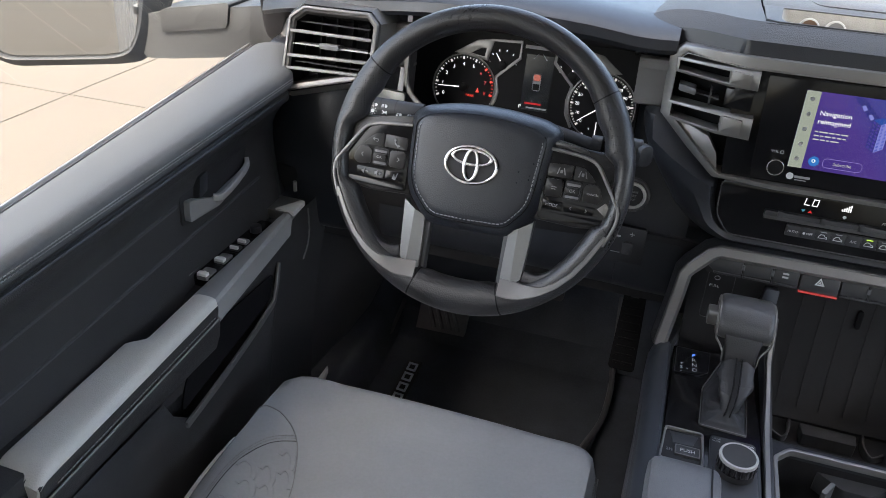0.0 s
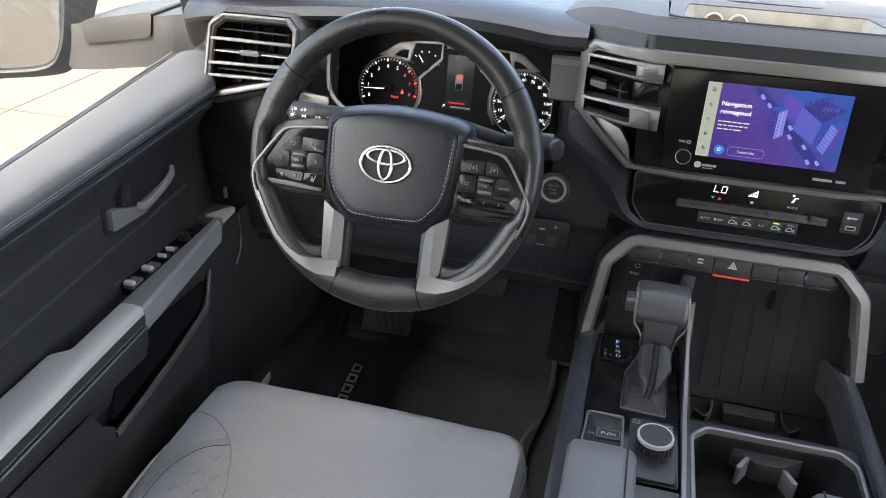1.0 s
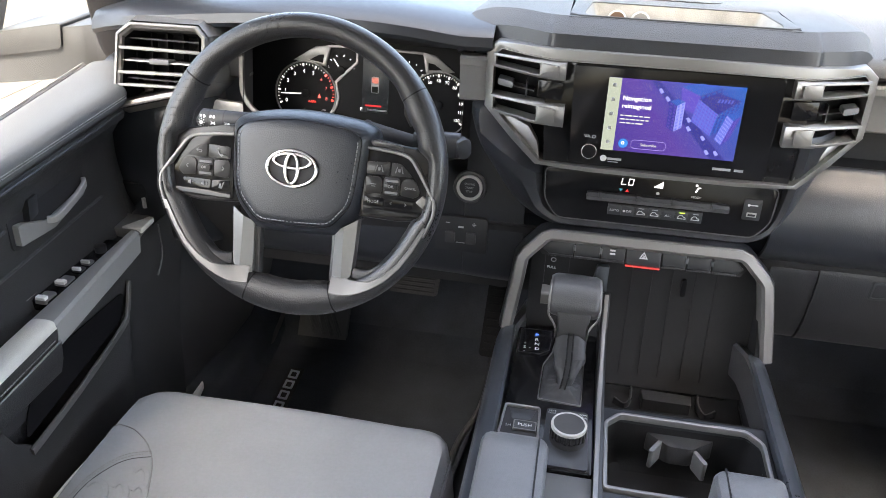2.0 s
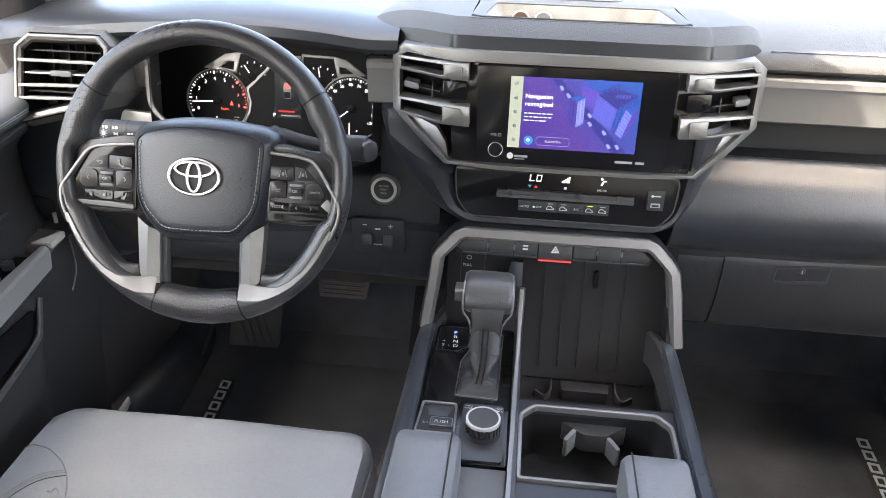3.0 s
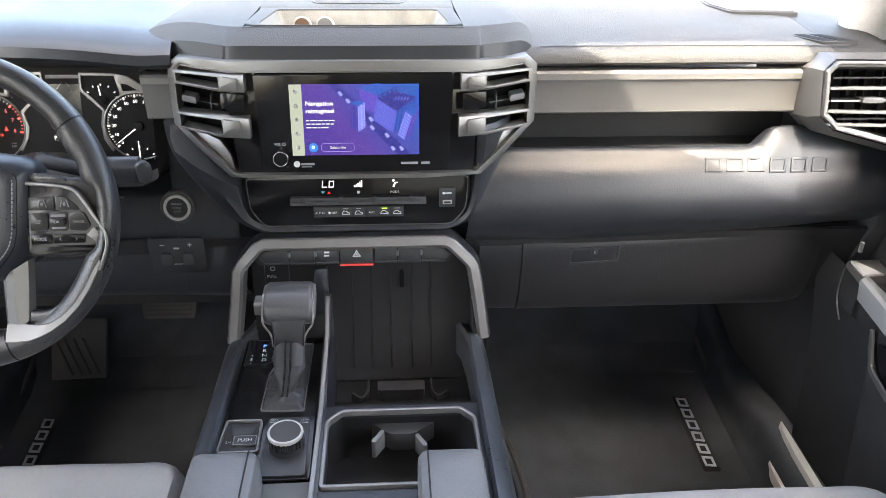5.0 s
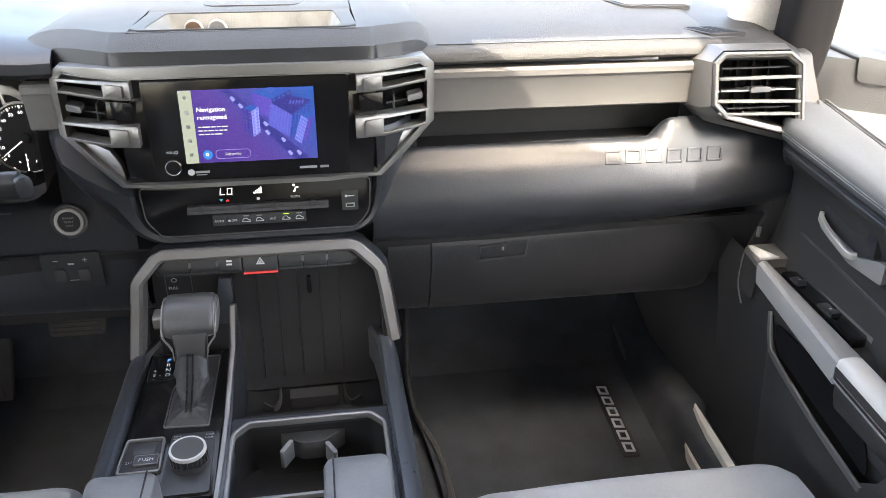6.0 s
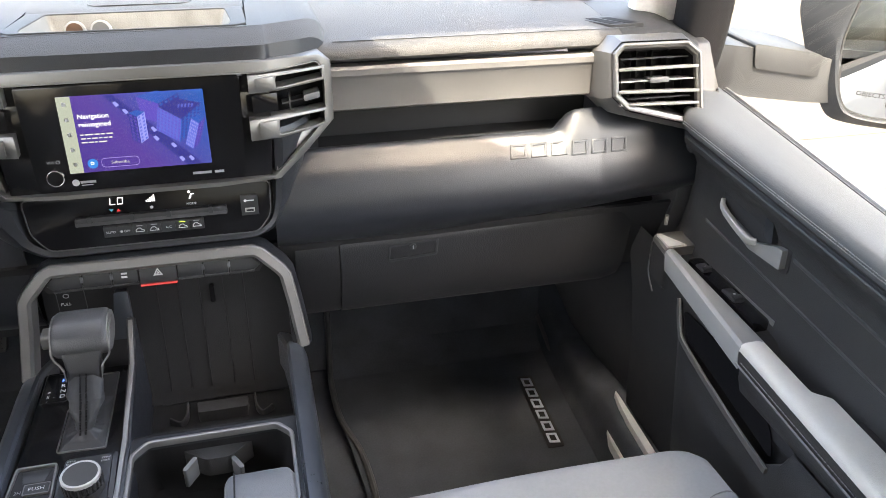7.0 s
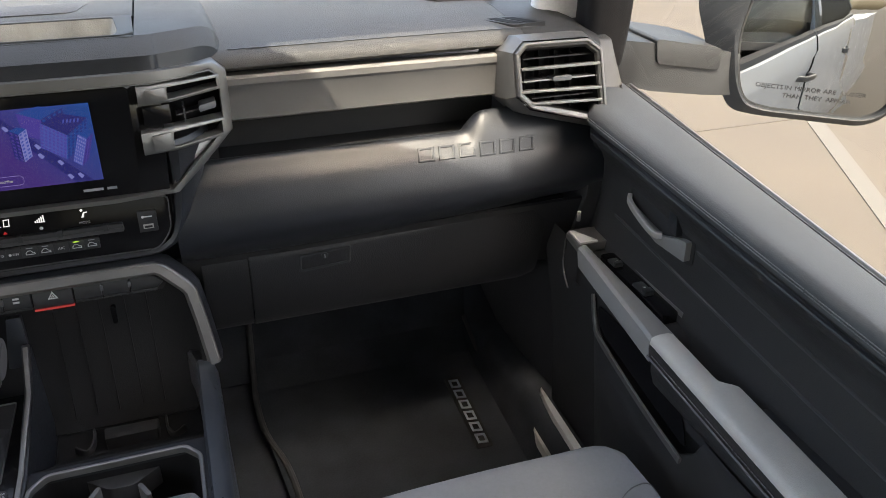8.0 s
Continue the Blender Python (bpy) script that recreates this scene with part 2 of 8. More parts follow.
def inset(poly, d):
    """The outline moved inwards by d (corners in either order)."""
    n = len(poly)
    area = sum(poly[i][0] * poly[(i + 1) % n][1] - poly[(i + 1) % n][0] * poly[i][1] for i in range(n))
    s = 1 if area > 0 else -1
    out = []
    for i in range(n):
        p, q, r = Vector(poly[i - 1]), Vector(poly[i]), Vector(poly[(i + 1) % n])
        a, b = (q - p).normalized(), (r - q).normalized()
        na, nb = Vector((-a.y, a.x)) * s, Vector((-b.y, b.x)) * s
        k = (na + nb) / max(0.3, 1 + na.dot(nb))
        out.append(tuple(q + k * d))
    return out


def shrunk(poly, d):
    """The outline drawn in by d on all four sides."""
    xs, ys = [p[0] for p in poly], [p[1] for p in poly]
    cx, cy, w, h = (min(xs) + max(xs)) / 2, (min(ys) + max(ys)) / 2, max(xs) - min(xs), max(ys) - min(ys)
    return [(cx + (x - cx) * (w - 2 * d) / w, cy + (y - cy) * (h - 2 * d) / h) for x, y in poly]


def rounded(poly, r, n=4):
    """The outline with each corner replaced by an arc."""
    out, c = [], len(poly)
    for i in range(c):
        p, q, s = Vector(poly[i - 1]), Vector(poly[i]), Vector(poly[(i + 1) % c])
        k = min(r, (p - q).length * 0.45, (s - q).length * 0.45)
        a, b = q + (p - q).normalized() * k, q + (s - q).normalized() * k
        for j in range(n + 1):
            t = j / n
            out.append(tuple(a * (1 - t) ** 2 + q * 2 * t * (1 - t) + b * t * t))
    return out


def rect(x, y, w, h):
    return [(x - w / 2, y - h / 2), (x + w / 2, y - h / 2), (x + w / 2, y + h / 2), (x - w / 2, y + h / 2)]


def oval(x, y, rx, ry, n=32, a0=0.0):
    return [(x + rx * math.cos(a0 + i * math.tau / n), y + ry * math.sin(a0 + i * math.tau / n)) for i in range(n)]


def grid(rows, bm=None, close=False, caps=False, floor=False):
    """A skin over rows of points; caps closes both ends, floor the last one."""
    bm = bm or bmesh.new()
    v = [[bm.verts.new(p) for p in r] for r in rows]
    n = len(rows[0])
    for a, b in zip(v, v[1:]):
        for j in range(n if close else n - 1):
            k = (j + 1) % n
            bm.faces.new((a[j], a[k], b[k], b[j]))
    if caps:
        bm.faces.new(v[0][::-1])
    if caps or floor:
        bm.faces.new(v[-1])
    return bm


def curve_through(points, per=5):
    """Points on a smooth curve through the given ones."""
    pts = [Vector(p) for p in points]
    out = []
    for i in range(len(pts) - 1):
        p0, p1, p2, p3 = pts[max(i - 1, 0)], pts[i], pts[i + 1], pts[min(i + 2, len(pts) - 1)]
        for j in range(per):
            t = j / per
            out.append(0.5 * (2 * p1 + (p2 - p0) * t + (2 * p0 - 5 * p1 + 4 * p2 - p3) * t * t + (3 * p1 - p0 - 3 * p2 + p3) * t ** 3))
    return out + [pts[-1]]


def loft(stations, per=4, across=0, thick=0.0, caps=False):
    """Sections along x: (x, [(y, z), ...]), joined smoothly."""
    rows = [[Vector((x, y, z)) for y, z in s] for x, s in stations]
    if across:
        rows = [curve_through(r, across) for r in rows]
    if per > 1:
        cols = [curve_through([r[i] for r in rows], per) for i in range(len(rows[0]))]
        rows = [list(c) for c in zip(*cols)]
    bm = grid(rows, caps=caps, close=caps)
    if thick:
        bmesh.ops.recalc_face_normals(bm, faces=bm.faces)
        bmesh.ops.solidify(bm, geom=bm.faces[:], thickness=thick)
    return bm


def sweep(path, profile, up=(0, 0, 1), closed=False, bm=None):
    """A profile (side, up) carried along a path."""
    bm = bm or bmesh.new()
    pts = [Vector(p) for p in path]
    n = len(pts)
    rows = []
    for i, p in enumerate(pts):
        d = ((pts[(i + 1) % n] if closed or i < n - 1 else p) - (pts[i - 1] if closed or i else p)).normalized()
        u = Vector(up)
        side = d.cross(u).normalized()
        u = side.cross(d)
        rows.append([bm.verts.new(p + side * a + u * b) for a, b in profile])
    k = len(profile)
    for i in range(n if closed else n - 1):
        a, b = rows[i], rows[(i + 1) % n]
        for j in range(k):
            bm.faces.new((a[j], a[(j + 1) % k], b[(j + 1) % k], b[j]))
    if not closed:
        bm.faces.new(rows[0][::-1])
        bm.faces.new(rows[-1])
    return bm


def circle(r, n=8, sx=1.0):
    return [(r * sx * math.cos(i * math.tau / n), r * math.sin(i * math.tau / n)) for i in range(n)]


def stitches(path, step=0.006, length=0.004, r=0.0007, up=(0, 0, 1)):
    """Short threads along a path."""
    pts = [Vector(p) for p in path]
    bm = bmesh.new()
    left = 0.0
    for a, b in zip(pts, pts[1:]):
        d = b - a
        L = d.length
        if L < 1e-6:
            continue
        d /= L
        s = left
        while s < L:
            e = min(s + length, L + length * 0.5)
            sweep([a + d * s, a + d * (s + e) / 2 + Vector(up) * r * 0.6, a + d * e], circle(r, 5), up, bm=bm)
            s += step
        left = s - L
    return bm


def flat(poly, m, lift=0.0, bm=None):
    """A thin plate on the plane of m, 0.3 mm thick."""
    return prism(poly, m, lift, lift + 0.0003, bm=bm)


WORDS = {}


def words(text, m, size, material, parent, name="legend", align='CENTER', label="", thick=0.0002, squeeze=1.0):
    """Letters of the given cap height, standing in the plane of m."""
    key = (text, align)
    if key not in WORDS:
        cu = bpy.data.curves.new("lettering", 'FONT')
        cu.body, cu.align_x, cu.align_y, cu.extrude, cu.resolution_u = text, align, 'CENTER', 0.0, 2
        tmp = new("lettering", cu)
        me = bpy.data.meshes.new_from_object(tmp.evaluated_get(bpy.context.evaluated_depsgraph_get()))
        bpy.data.objects.remove(tmp)
        WORDS[key] = me
    bm = bmesh.new()
    bm.from_mesh(WORDS[key])
    k = size / 0.7
    for v in bm.verts:
        v.co = m @ Vector((v.co.x * k * squeeze, v.co.y * k, 0.0004))
    me = bpy.data.meshes.new(name)
    bm.to_mesh(me)
    bm.free()
    me.materials.append(material)
    ob = new(name, me)
    ob.parent = parent
    ob.location = -base_of(parent)
    if label:
        ob["label"] = label
    return ob


def at(m, x, y, z=0.0):
    """The frame m moved within itself."""
    return m @ Matrix.Translation((x, y, z))


# ---------- outside ----------
GROUND = -0.62
bm = bmesh.new()
edge = [-400, -120, -60, -30] + [-16 + 4 * i for i in range(9)] + [30, 60, 120, 400]
grid([[Vector((x, y, GROUND)) for y in edge] for x in edge], bm)
single("ground", bm, CONCRETE, "pale sunlit concrete parking lot", "ground", kind="structure", smooth=0)
bm = bmesh.new()
for x in (-9.0, -4.0, 2.3, 7.0):
    box(x - 0.006, x + 0.006, -30, 30, GROUND + 0.0005, GROUND + 0.004, bm=bm)
for y in (-6.5, 2.85, 9.0):
    box(-30, 30, y - 0.006, y + 0.006, GROUND + 0.0005, GROUND + 0.004, bm=bm)
single("concrete_joint", bm, mat("joint_filler", (0.049, 0.041, 0.033), 0.9), "thin dark joints between the concrete slabs", "joint", kind="structure", smooth=0)
bm = box(-0.055, 0.055, -2.6, 2.6, GROUND + 0.001, GROUND + 0.006)
line = single("parking_line", bm, LINEPAINT, "worn white painted parking bay line", "road marking", kind="structure", smooth=0)
line.location = (3.75, 2.0, 0.0)
line.rotation_euler = (0, 0, radians(-28))


def parked_car(x, y, turn, paint, label):
    t = thing("parked_car", (x, y, GROUND), label, "car", "cars parked behind the truck")
    m = pose(x, y, GROUND, 0, 0, turn)
    side = axes((0, 0, 0), (1, 0, 0), (0, 0, 1))
    body = [(-2.3, 0.28), (2.25, 0.28), (2.3, 0.6), (2.2, 0.78), (1.25, 0.92), (-1.5, 1.0), (-2.2, 0.95), (-2.32, 0.6)]
    cabin = [(1.2, 0.9), (0.55, 1.42), (-0.9, 1.48), (-1.75, 0.98)]
    part("body", prism(body, m @ side, -0.88, 0.88, 0.08, 3), paint, t)
    part("greenhouse", prism(cabin, m @ side, -0.76, 0.76, 0.08, 3), DARKGLASS, t)
    part("roof", prism([(0.5, 1.40), (-0.9, 1.46), (-0.95, 1.50), (0.45, 1.44)], m @ side, -0.72, 0.72, 0.02), paint, t)
    for wx in (-1.4, 1.4):
        for wy in (-0.8, 0.8):
            wheel = part("wheel", prism(oval(wx, 0.33, 0.33, 0.33, 20), m @ side, wy - 0.1, wy + 0.1, 0.02), TREAD, t)
            part("rim", prism(oval(wx, 0.33, 0.2, 0.2, 16), m @ side, wy + (0.1 if wy > 0 else -0.112), wy + (0.112 if wy > 0 else -0.1)), LIGHTPLASTIC, wheel)
    return t


for i in range(4):
    parked_car(8.2 + 2.9 * i, -19.0 - 0.4 * i, 80 + 3 * i, CARGREY if i % 2 else PAINT, ("silver" if i % 2 else "white") + " sedan parked on concrete in the distance")

# ---------- the cab: floor, front wall, roof, pillars ----------
prof = [(-1.95, -0.048), (0.40, -0.048), (0.50, -0.01), (0.67, 0.20), (0.74, 0.45), (0.76, 0.86)]
single("floor", loft([(x, prof) for x in (-0.985, 0.0, 0.985)], per=1, across=4, thick=0.03), CARPET, "black carpeted cab floor rising to the toe board", "floor", kind="structure")
single("wall_front", box(-0.98, 0.98, 0.775, 0.80, -0.1, 0.88), BLACK, "dark firewall behind the dashboard", "wall", kind="structure")
back = axes((0, -1.95, 0), (1, 0, 0), (0, 0, 1))
wo, wi = [(-0.97, -0.05), (0.97, -0.05), (0.97, 0.70), (0.76, 1.36), (-0.76, 1.36), (-0.97, 0.70)], [(-0.70, 0.72), (0.70, 0.72), (0.70, 0.78), (0.62, 1.24), (-0.62, 1.24), (-0.70, 0.78)]
single("wall_back", ring(wo, wi, back, 0, 0.04), DOORDARK, "dark rear cab wall", "wall", kind="structure")
single("window_rear", prism(wi, back, 0.01, 0.016), TINT, "dark tinted rear window of the cab", "window", kind="structure").visible_shadow = False
ROOFZ = 1.36


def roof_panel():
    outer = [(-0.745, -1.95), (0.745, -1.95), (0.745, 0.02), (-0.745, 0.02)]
    # added opening, out of view: its outline is cut to throw the dash's sun patch
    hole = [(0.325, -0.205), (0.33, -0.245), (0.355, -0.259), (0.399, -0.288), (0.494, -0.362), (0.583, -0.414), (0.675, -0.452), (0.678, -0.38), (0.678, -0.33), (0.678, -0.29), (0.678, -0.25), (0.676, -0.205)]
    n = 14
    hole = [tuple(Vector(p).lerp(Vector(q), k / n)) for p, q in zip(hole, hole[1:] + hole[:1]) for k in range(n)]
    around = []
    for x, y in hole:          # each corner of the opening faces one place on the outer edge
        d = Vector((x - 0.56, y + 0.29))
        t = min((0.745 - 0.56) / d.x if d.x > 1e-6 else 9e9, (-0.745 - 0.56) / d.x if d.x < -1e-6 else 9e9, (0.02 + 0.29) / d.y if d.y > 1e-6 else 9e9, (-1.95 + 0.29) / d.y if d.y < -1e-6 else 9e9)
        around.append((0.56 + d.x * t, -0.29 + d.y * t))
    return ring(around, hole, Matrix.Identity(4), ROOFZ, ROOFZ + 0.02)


single("ceiling", roof_panel(), HEADLINER, "pale grey headliner with an added opening that shapes the sun patch", "ceiling", kind="structure")
for s in (-1, 1):
    # windscreen pillar
    path = curve_through([(s * 0.905, 0.20, 0.70), (s * 0.90, 0.155, 0.82), (s * 0.865, 0.10, 1.0), (s * 0.755, -0.03, ROOFZ)], 5)
    bm = sweep(path, rounded(rect(0, 0, 0.085, 0.062), 0.02), up=(0, 1, 0.3))
    single("pillar_front", bm, PILLARSKIN, "dark grained front pillar trim beside the window", "pillar", kind="structure")
    path = curve_through([(s * 0.850, 0.215, 0.835), (s * 0.835, 0.17, 0.93), (s * 0.785, 0.08, 1.10), (s * 0.69, -0.03, ROOFZ)], 5)
    single("pillar_garnish", sweep(path, rounded(rect(0, 0, 0.115, 0.03), 0.012), up=(0, 1, 0.3)), HEADLINER, "pale grey upper windscreen pillar trim", "pillar", kind="structure")
    bm = sweep(curve_through([(s * 0.91, -1.22, 0.70), (s * 0.87, -1.23, 0.95), (s * 0.745, -1.26, ROOFZ)], 4), rounded(rect(0, 0, 0.06, 0.10), 0.015), up=(0, 1, 0))
    single("pillar_middle", bm, HEADLINER, "pale grey pillar between front and rear doors", "pillar", kind="structure")
    # headliner edge, made wider than the roof to keep sun off the sills
    bm = box(min(s * 0.70, s * 0.975), max(s * 0.70, s * 0.975), -1.95, 0.0, ROOFZ - 0.03, ROOFZ + 0.015, 0.012)
    single("roof_rail_shade", bm, HEADLINER, "pale grey headliner edge, widened out of view to shade the door sills", "roof rail", kind="structure")
ws = single("windscreen", grid([[Vector((x, y - 0.10 * abs(x) ** 2.5, z)) for y, z in ((0.80, 0.875), (0.56, 1.05), (0.30, 1.215), (0.03, ROOFZ + 0.01))] for x in (-0.86, -0.6, -0.3, 0, 0.3, 0.6, 0.86)]), PANE, "clear raked windscreen", "windscreen", kind="structure")
ws.visible_shadow = False
# bonnet and cowl ahead of the glass
single("bonnet", loft([(x, [(0.84, 0.84 - 0.1 * abs(x) ** 2), (1.2, 0.86 - 0.1 * abs(x) ** 2), (1.9, 0.80 - 0.1 * abs(x) ** 2), (2.1, 0.6), (2.1, 0.0)]) for x in (-0.98, -0.6, 0, 0.6, 0.98)], thick=0.01), PAINT, "white painted bonnet ahead of the windscreen", "bonnet", kind="structure")

# ---------- doors ----------


def door(s, index):
    t = thing("door_%d" % index, (s * 0.86, -0.3, 0.15), "dark grey front door trim panel with a grey armrest, closed", "door", kind="structure")
    X = lambda x: s * x - 0.006
    ys = [0.085, 0.05, 0.02, -0.01, -0.05, -0.2, -0.4, -0.6, -0.8, -1.0]

    def fall(x, y):
        """The sill drops towards the rear, more so at the glass."""
        k = max(0.0, min(1.0, (x - 0.81) / 0.1))
        return y * (0.05 + 0.05 * k) - 0.0075 - 0.0085 * k + (0.003 if s < 0 else -0.004)

    def along(sec):
        return [[Vector((X(x + 0.034 * max(0.0, min(1.0, (y + 0.01) / 0.06)) * max(0.0, min(1.0, (0.905 - x) / 0.07))), y, z + fall(x, y))) for x, z in sec] for y in ys]

    # sill: soft skin that rolls over its inner edge
    sec = [(0.922, 0.735), (0.922, 0.762), (0.917, 0.768), (0.905, 0.7715), (0.875, 0.7725), (0.845, 0.7718), (0.829, 0.7708), (0.817, 0.7685), (0.808, 0.7642), (0.8025, 0.7580), (0.801, 0.7500), (0.803, 0.7430), (0.807, 0.7385), (0.812, 0.736)]
    sec = [(p.x, p.z) for p in curve_through([(x, 0, z) for x, z in sec], 4)]
    part("sill_pad", grid(along(sec)), SILLSKIN, t, "grey soft door sill pad")
    for dx, z in ((0.8006, 0.7530), (0.8004, 0.7496)):
        p = [Vector((X(dx), y, z + fall(dx, y))) for y in [-0.012 - 0.02 * i for i in range(50)]]
        part("stitching", stitches(p, 0.0048, 0.0038, 0.0007, (0, 0, 1)), STITCH, t, "pale grey thread along the sill edge")
    # glass seal and bright line outside the sill
    part("window_seal", grid(along([(0.922, 0.73), (0.9222, 0.762), (0.924, 0.766), (0.927, 0.765), (0.9275, 0.73)])), RUBBER, t, "black rubber glass seal")
    part("window_strip", grid(along([(0.9280, 0.73), (0.9280, 0.764), (0.930, 0.7675), (0.935, 0.766), (0.9355, 0.73)])), SATINDARK, t, "bright strip outside the glass")
    pane = part("window_pane", grid([[Vector((X(x), y0 + (y1 - y0) * k / 6, z + fall(0.93, y0 + (y1 - y0) * k / 6) * w)) for x, z, w, y0, y1 in ((0.9278, 0.745, 1.0, 0.12, -1.02), (0.905, 0.88, 0.7, 0.10, -1.02), (0.85, 1.10, 0.3, 0.04, -1.03), (0.765, 1.335, 0.0, -0.03, -1.04))] for k in range(7)]), SIDEGLASS, t, "clear raised side window")
    pane.visible_shadow = False
    # upper panel: moulded ledge, then a leaning field
    sec = [(0.812, 0.7365), (0.815, 0.731), (0.809, 0.725), (0.811, 0.717), (0.822, 0.709), (0.834, 0.694), (0.844, 0.672), (0.847, 0.63), (0.845, 0.585), (0.838, 0.545), (0.834, 0.515)]
    part("upper_panel", grid(along(sec)), DOORDARK, t)
    # beads and creases get the paler copy, painting the light they catch
    for bx, bz, br_ in ((0.8095, 0.7275, 0.0020), (0.8150, 0.7195, 0.0016)):
        part("edge_bead", sweep([Vector((X(bx), y, bz + fall(bx, y))) for y in (-0.012, -0.2, -0.4, -0.6, -0.8, -1.0)], circle(br_, 6)), CREASELIT, t)
    for y0, z0, dx in ((-0.055, 0.604, 0.0), (-0.268, 0.664, -0.0015)):
        rows = [[Vector((X(x + dx), y, z0 + dz + fall(x, y))) for x, dz in ((0.8475, 0.004), (0.8435, 0.0012), (0.8440, -0.001), (0.8480, -0.006))] for y in [y0 + (-1.0 - y0) * k / 10 for k in range(11)]]
        part("panel_crease", grid(rows), CREASELIT, t)
    # lower panel
    sec = [(0.800, 0.520), (0.798, 0.47), (0.803, 0.44), (0.818, 0.36), (0.832, 0.26), (0.842, 0.12), (0.85, 0.02)]
    rows = []
    for y in ys:
        bulge = max(0.0, min(1.0, (0.02 - y) / 0.4))
        rows.append([Vector((X(x - 0.012 * bulge * (1 if i < 3 else 0.5)), y, z + 0.02 * min(0, y))) for i, (x, z) in enumerate(sec)])
    part("lower_panel", grid(rows), DOORDARK, t)
    # armrest: satin switch rail in front, padded rest behind
    zt = lambda y: 0.538 + 0.045 * y
    XA = lambda x: s * x - 0.010
    xin = lambda y: 0.793 + 0.078 * y
    xpad = lambda y: 0.7700 + 0.010 * (y + 0.30)

    def rail(y0, y1, w0, w1, drop, k=8):
        rows = []
        for i in range(k + 1):
            y = y0 + (y1 - y0) * i / k
            w = w0 + (w1 - w0) * i / k
            a, z = xin(y), zt(y)
            rows.append([Vector((XA(xx), y, zz)) for xx, zz in ((a + w, z - drop - 0.01), (a + w, z - 0.002), (a + w - 0.003, z), (a + 0.006, z), (a + 0.001, z - 0.004), (a, z - 0.012), (a + 0.004, z - drop - 0.01))])
        return grid(rows, close=True, caps=True)

    part("switch_rail", rail(-0.052, -0.300, 0.016, 0.040, 0.03), RAILMAT, t, "satin grey rail of the armrest")
    part("rail_cap", rail(-0.002, -0.050, 0.070, 0.064, 0.006), SATINDARK, t, "brushed silver front cap of the armrest")
    part("cap_cheek", grid([[Vector((XA(xin(y) + dx), y, z)) for dx, z in ((0.0045, zt(y) - 0.012), (0.0030, 0.50), (0.0035, 0.462), (0.03, 0.440))] for y in (0.0, -0.026, -0.052)]), DOORDARK, t)
    # pale vinyl colour stands for sunlight on the cap's corner
    part("cap_facet", prism([(X(0.7925), -0.006), (X(0.800), -0.006), (X(0.824), -0.049), (X(0.7905), -0.049)], I4, 0.530, 0.5392, 0.0008), ARMSKIN, t, "cap corner facet, sunlit brightness put in as pale colour")
    part("cap_edge", sweep(curve_through([(X(0.7885), -0.003, 0.524), (X(0.7885), -0.004, 0.47), (X(0.788), -0.028, 0.44)], 4), circle(0.0016, 6)), SATIN, t, "thin silver outline of the cap")
    # padded rest with a grab recess
    rows = []
    m = 60
    for i in range(m + 1):
        y = -0.298 - 0.338 * i / m
        a, z = xpad(y), zt(y) + 0.005
        k = max(0.0, min(1.0, (-0.402 - y) / 0.022))
        w = 0.8065 + 0.0200 * k * k * (3 - 2 * k) - a
        e = 0.003 * max(0.0, 1 - i / 1.2) + 0.012 * max(0.0, (i - m + 4) / 4) ** 2
        rows.append([Vector((XA(xx), y, zz)) for xx, zz in ((a + w, z - 0.05), (a + w, z - 0.008), (a + w - 0.002, z - 0.002 - e), (a + w - 0.007, z - e), (a + 0.016, z + 0.0005 - e), (a + 0.0085, z - 0.0004 - e), (a + 0.0045, z - 0.0024 - e), (a + 0.0016, z - 0.0062 - e), (a + 0.0004, z - 0.0120 - e * 0.6), (a + 0.0016, z - 0.0150), (a + 0.0045, z - 0.025), (a + 0.006, z - 0.036), (a + 0.030, z - 0.050))])
    part("armrest_pad", grid(rows, close=True, caps=True), ARMSKIN, t, "grey vinyl padded armrest")
    # side of the pad in the dark panel colour, in place of its shade
    side_rows = []
    for i in range(25):
        y = -0.3005 - 0.334 * i / 24
        a, z = xpad(y), zt(y) + 0.005
        side_rows.append([Vector((XA(xx), y, zz)) for xx, zz in ((a + 0.0020, z - 0.0128), (a + 0.0007, z - 0.0140), (a + 0.0004, z - 0.018), (a + 0.0014, z - 0.025), (a + 0.0035, z - 0.036), (a + 0.0075, z - 0.036))])
    part("armrest_side", grid(side_rows), DOORDARK, t, "armrest side, its shade put in as dark grey")
    part("armrest_edge", sweep([(XA(xpad(y) - 0.0004), y, zt(y) - 0.0290) for y in (-0.30, -0.42, -0.54, -0.632)], rounded(rect(0, 0, 0.0022, 0.0026), 0.0006)), STITCH, t, "pale lower edge of the armrest")
    part("armrest_shelf", box(min(X(0.79), X(0.85)), max(X(0.79), X(0.85)), -1.0, -0.455, 0.45, 0.510, 0.004), DOORDARK, t, "dark shelf beside the armrest")
    part("armrest_skirt", grid([[Vector((X(x), y, z)) for x, z in ((xpad(y) + 0.004, zt(y) - 0.030), (xpad(y) + 0.008, zt(y) - 0.060), (0.786, 0.440))] for y in (-0.298, -0.42, -0.54, -0.70, -1.0)]), DOORDARK, t)
    part("armrest_end", box(min(X(0.775), X(0.85)), max(X(0.775), X(0.85)), -1.0, -0.638, 0.40, 0.497, 0.012, 3), DOORDARK, t)
    p = [(XA(xpad(y) - 0.0006), y, zt(y) - 0.0215) for y in [-0.31 - 0.02 * i for i in range(16)]]
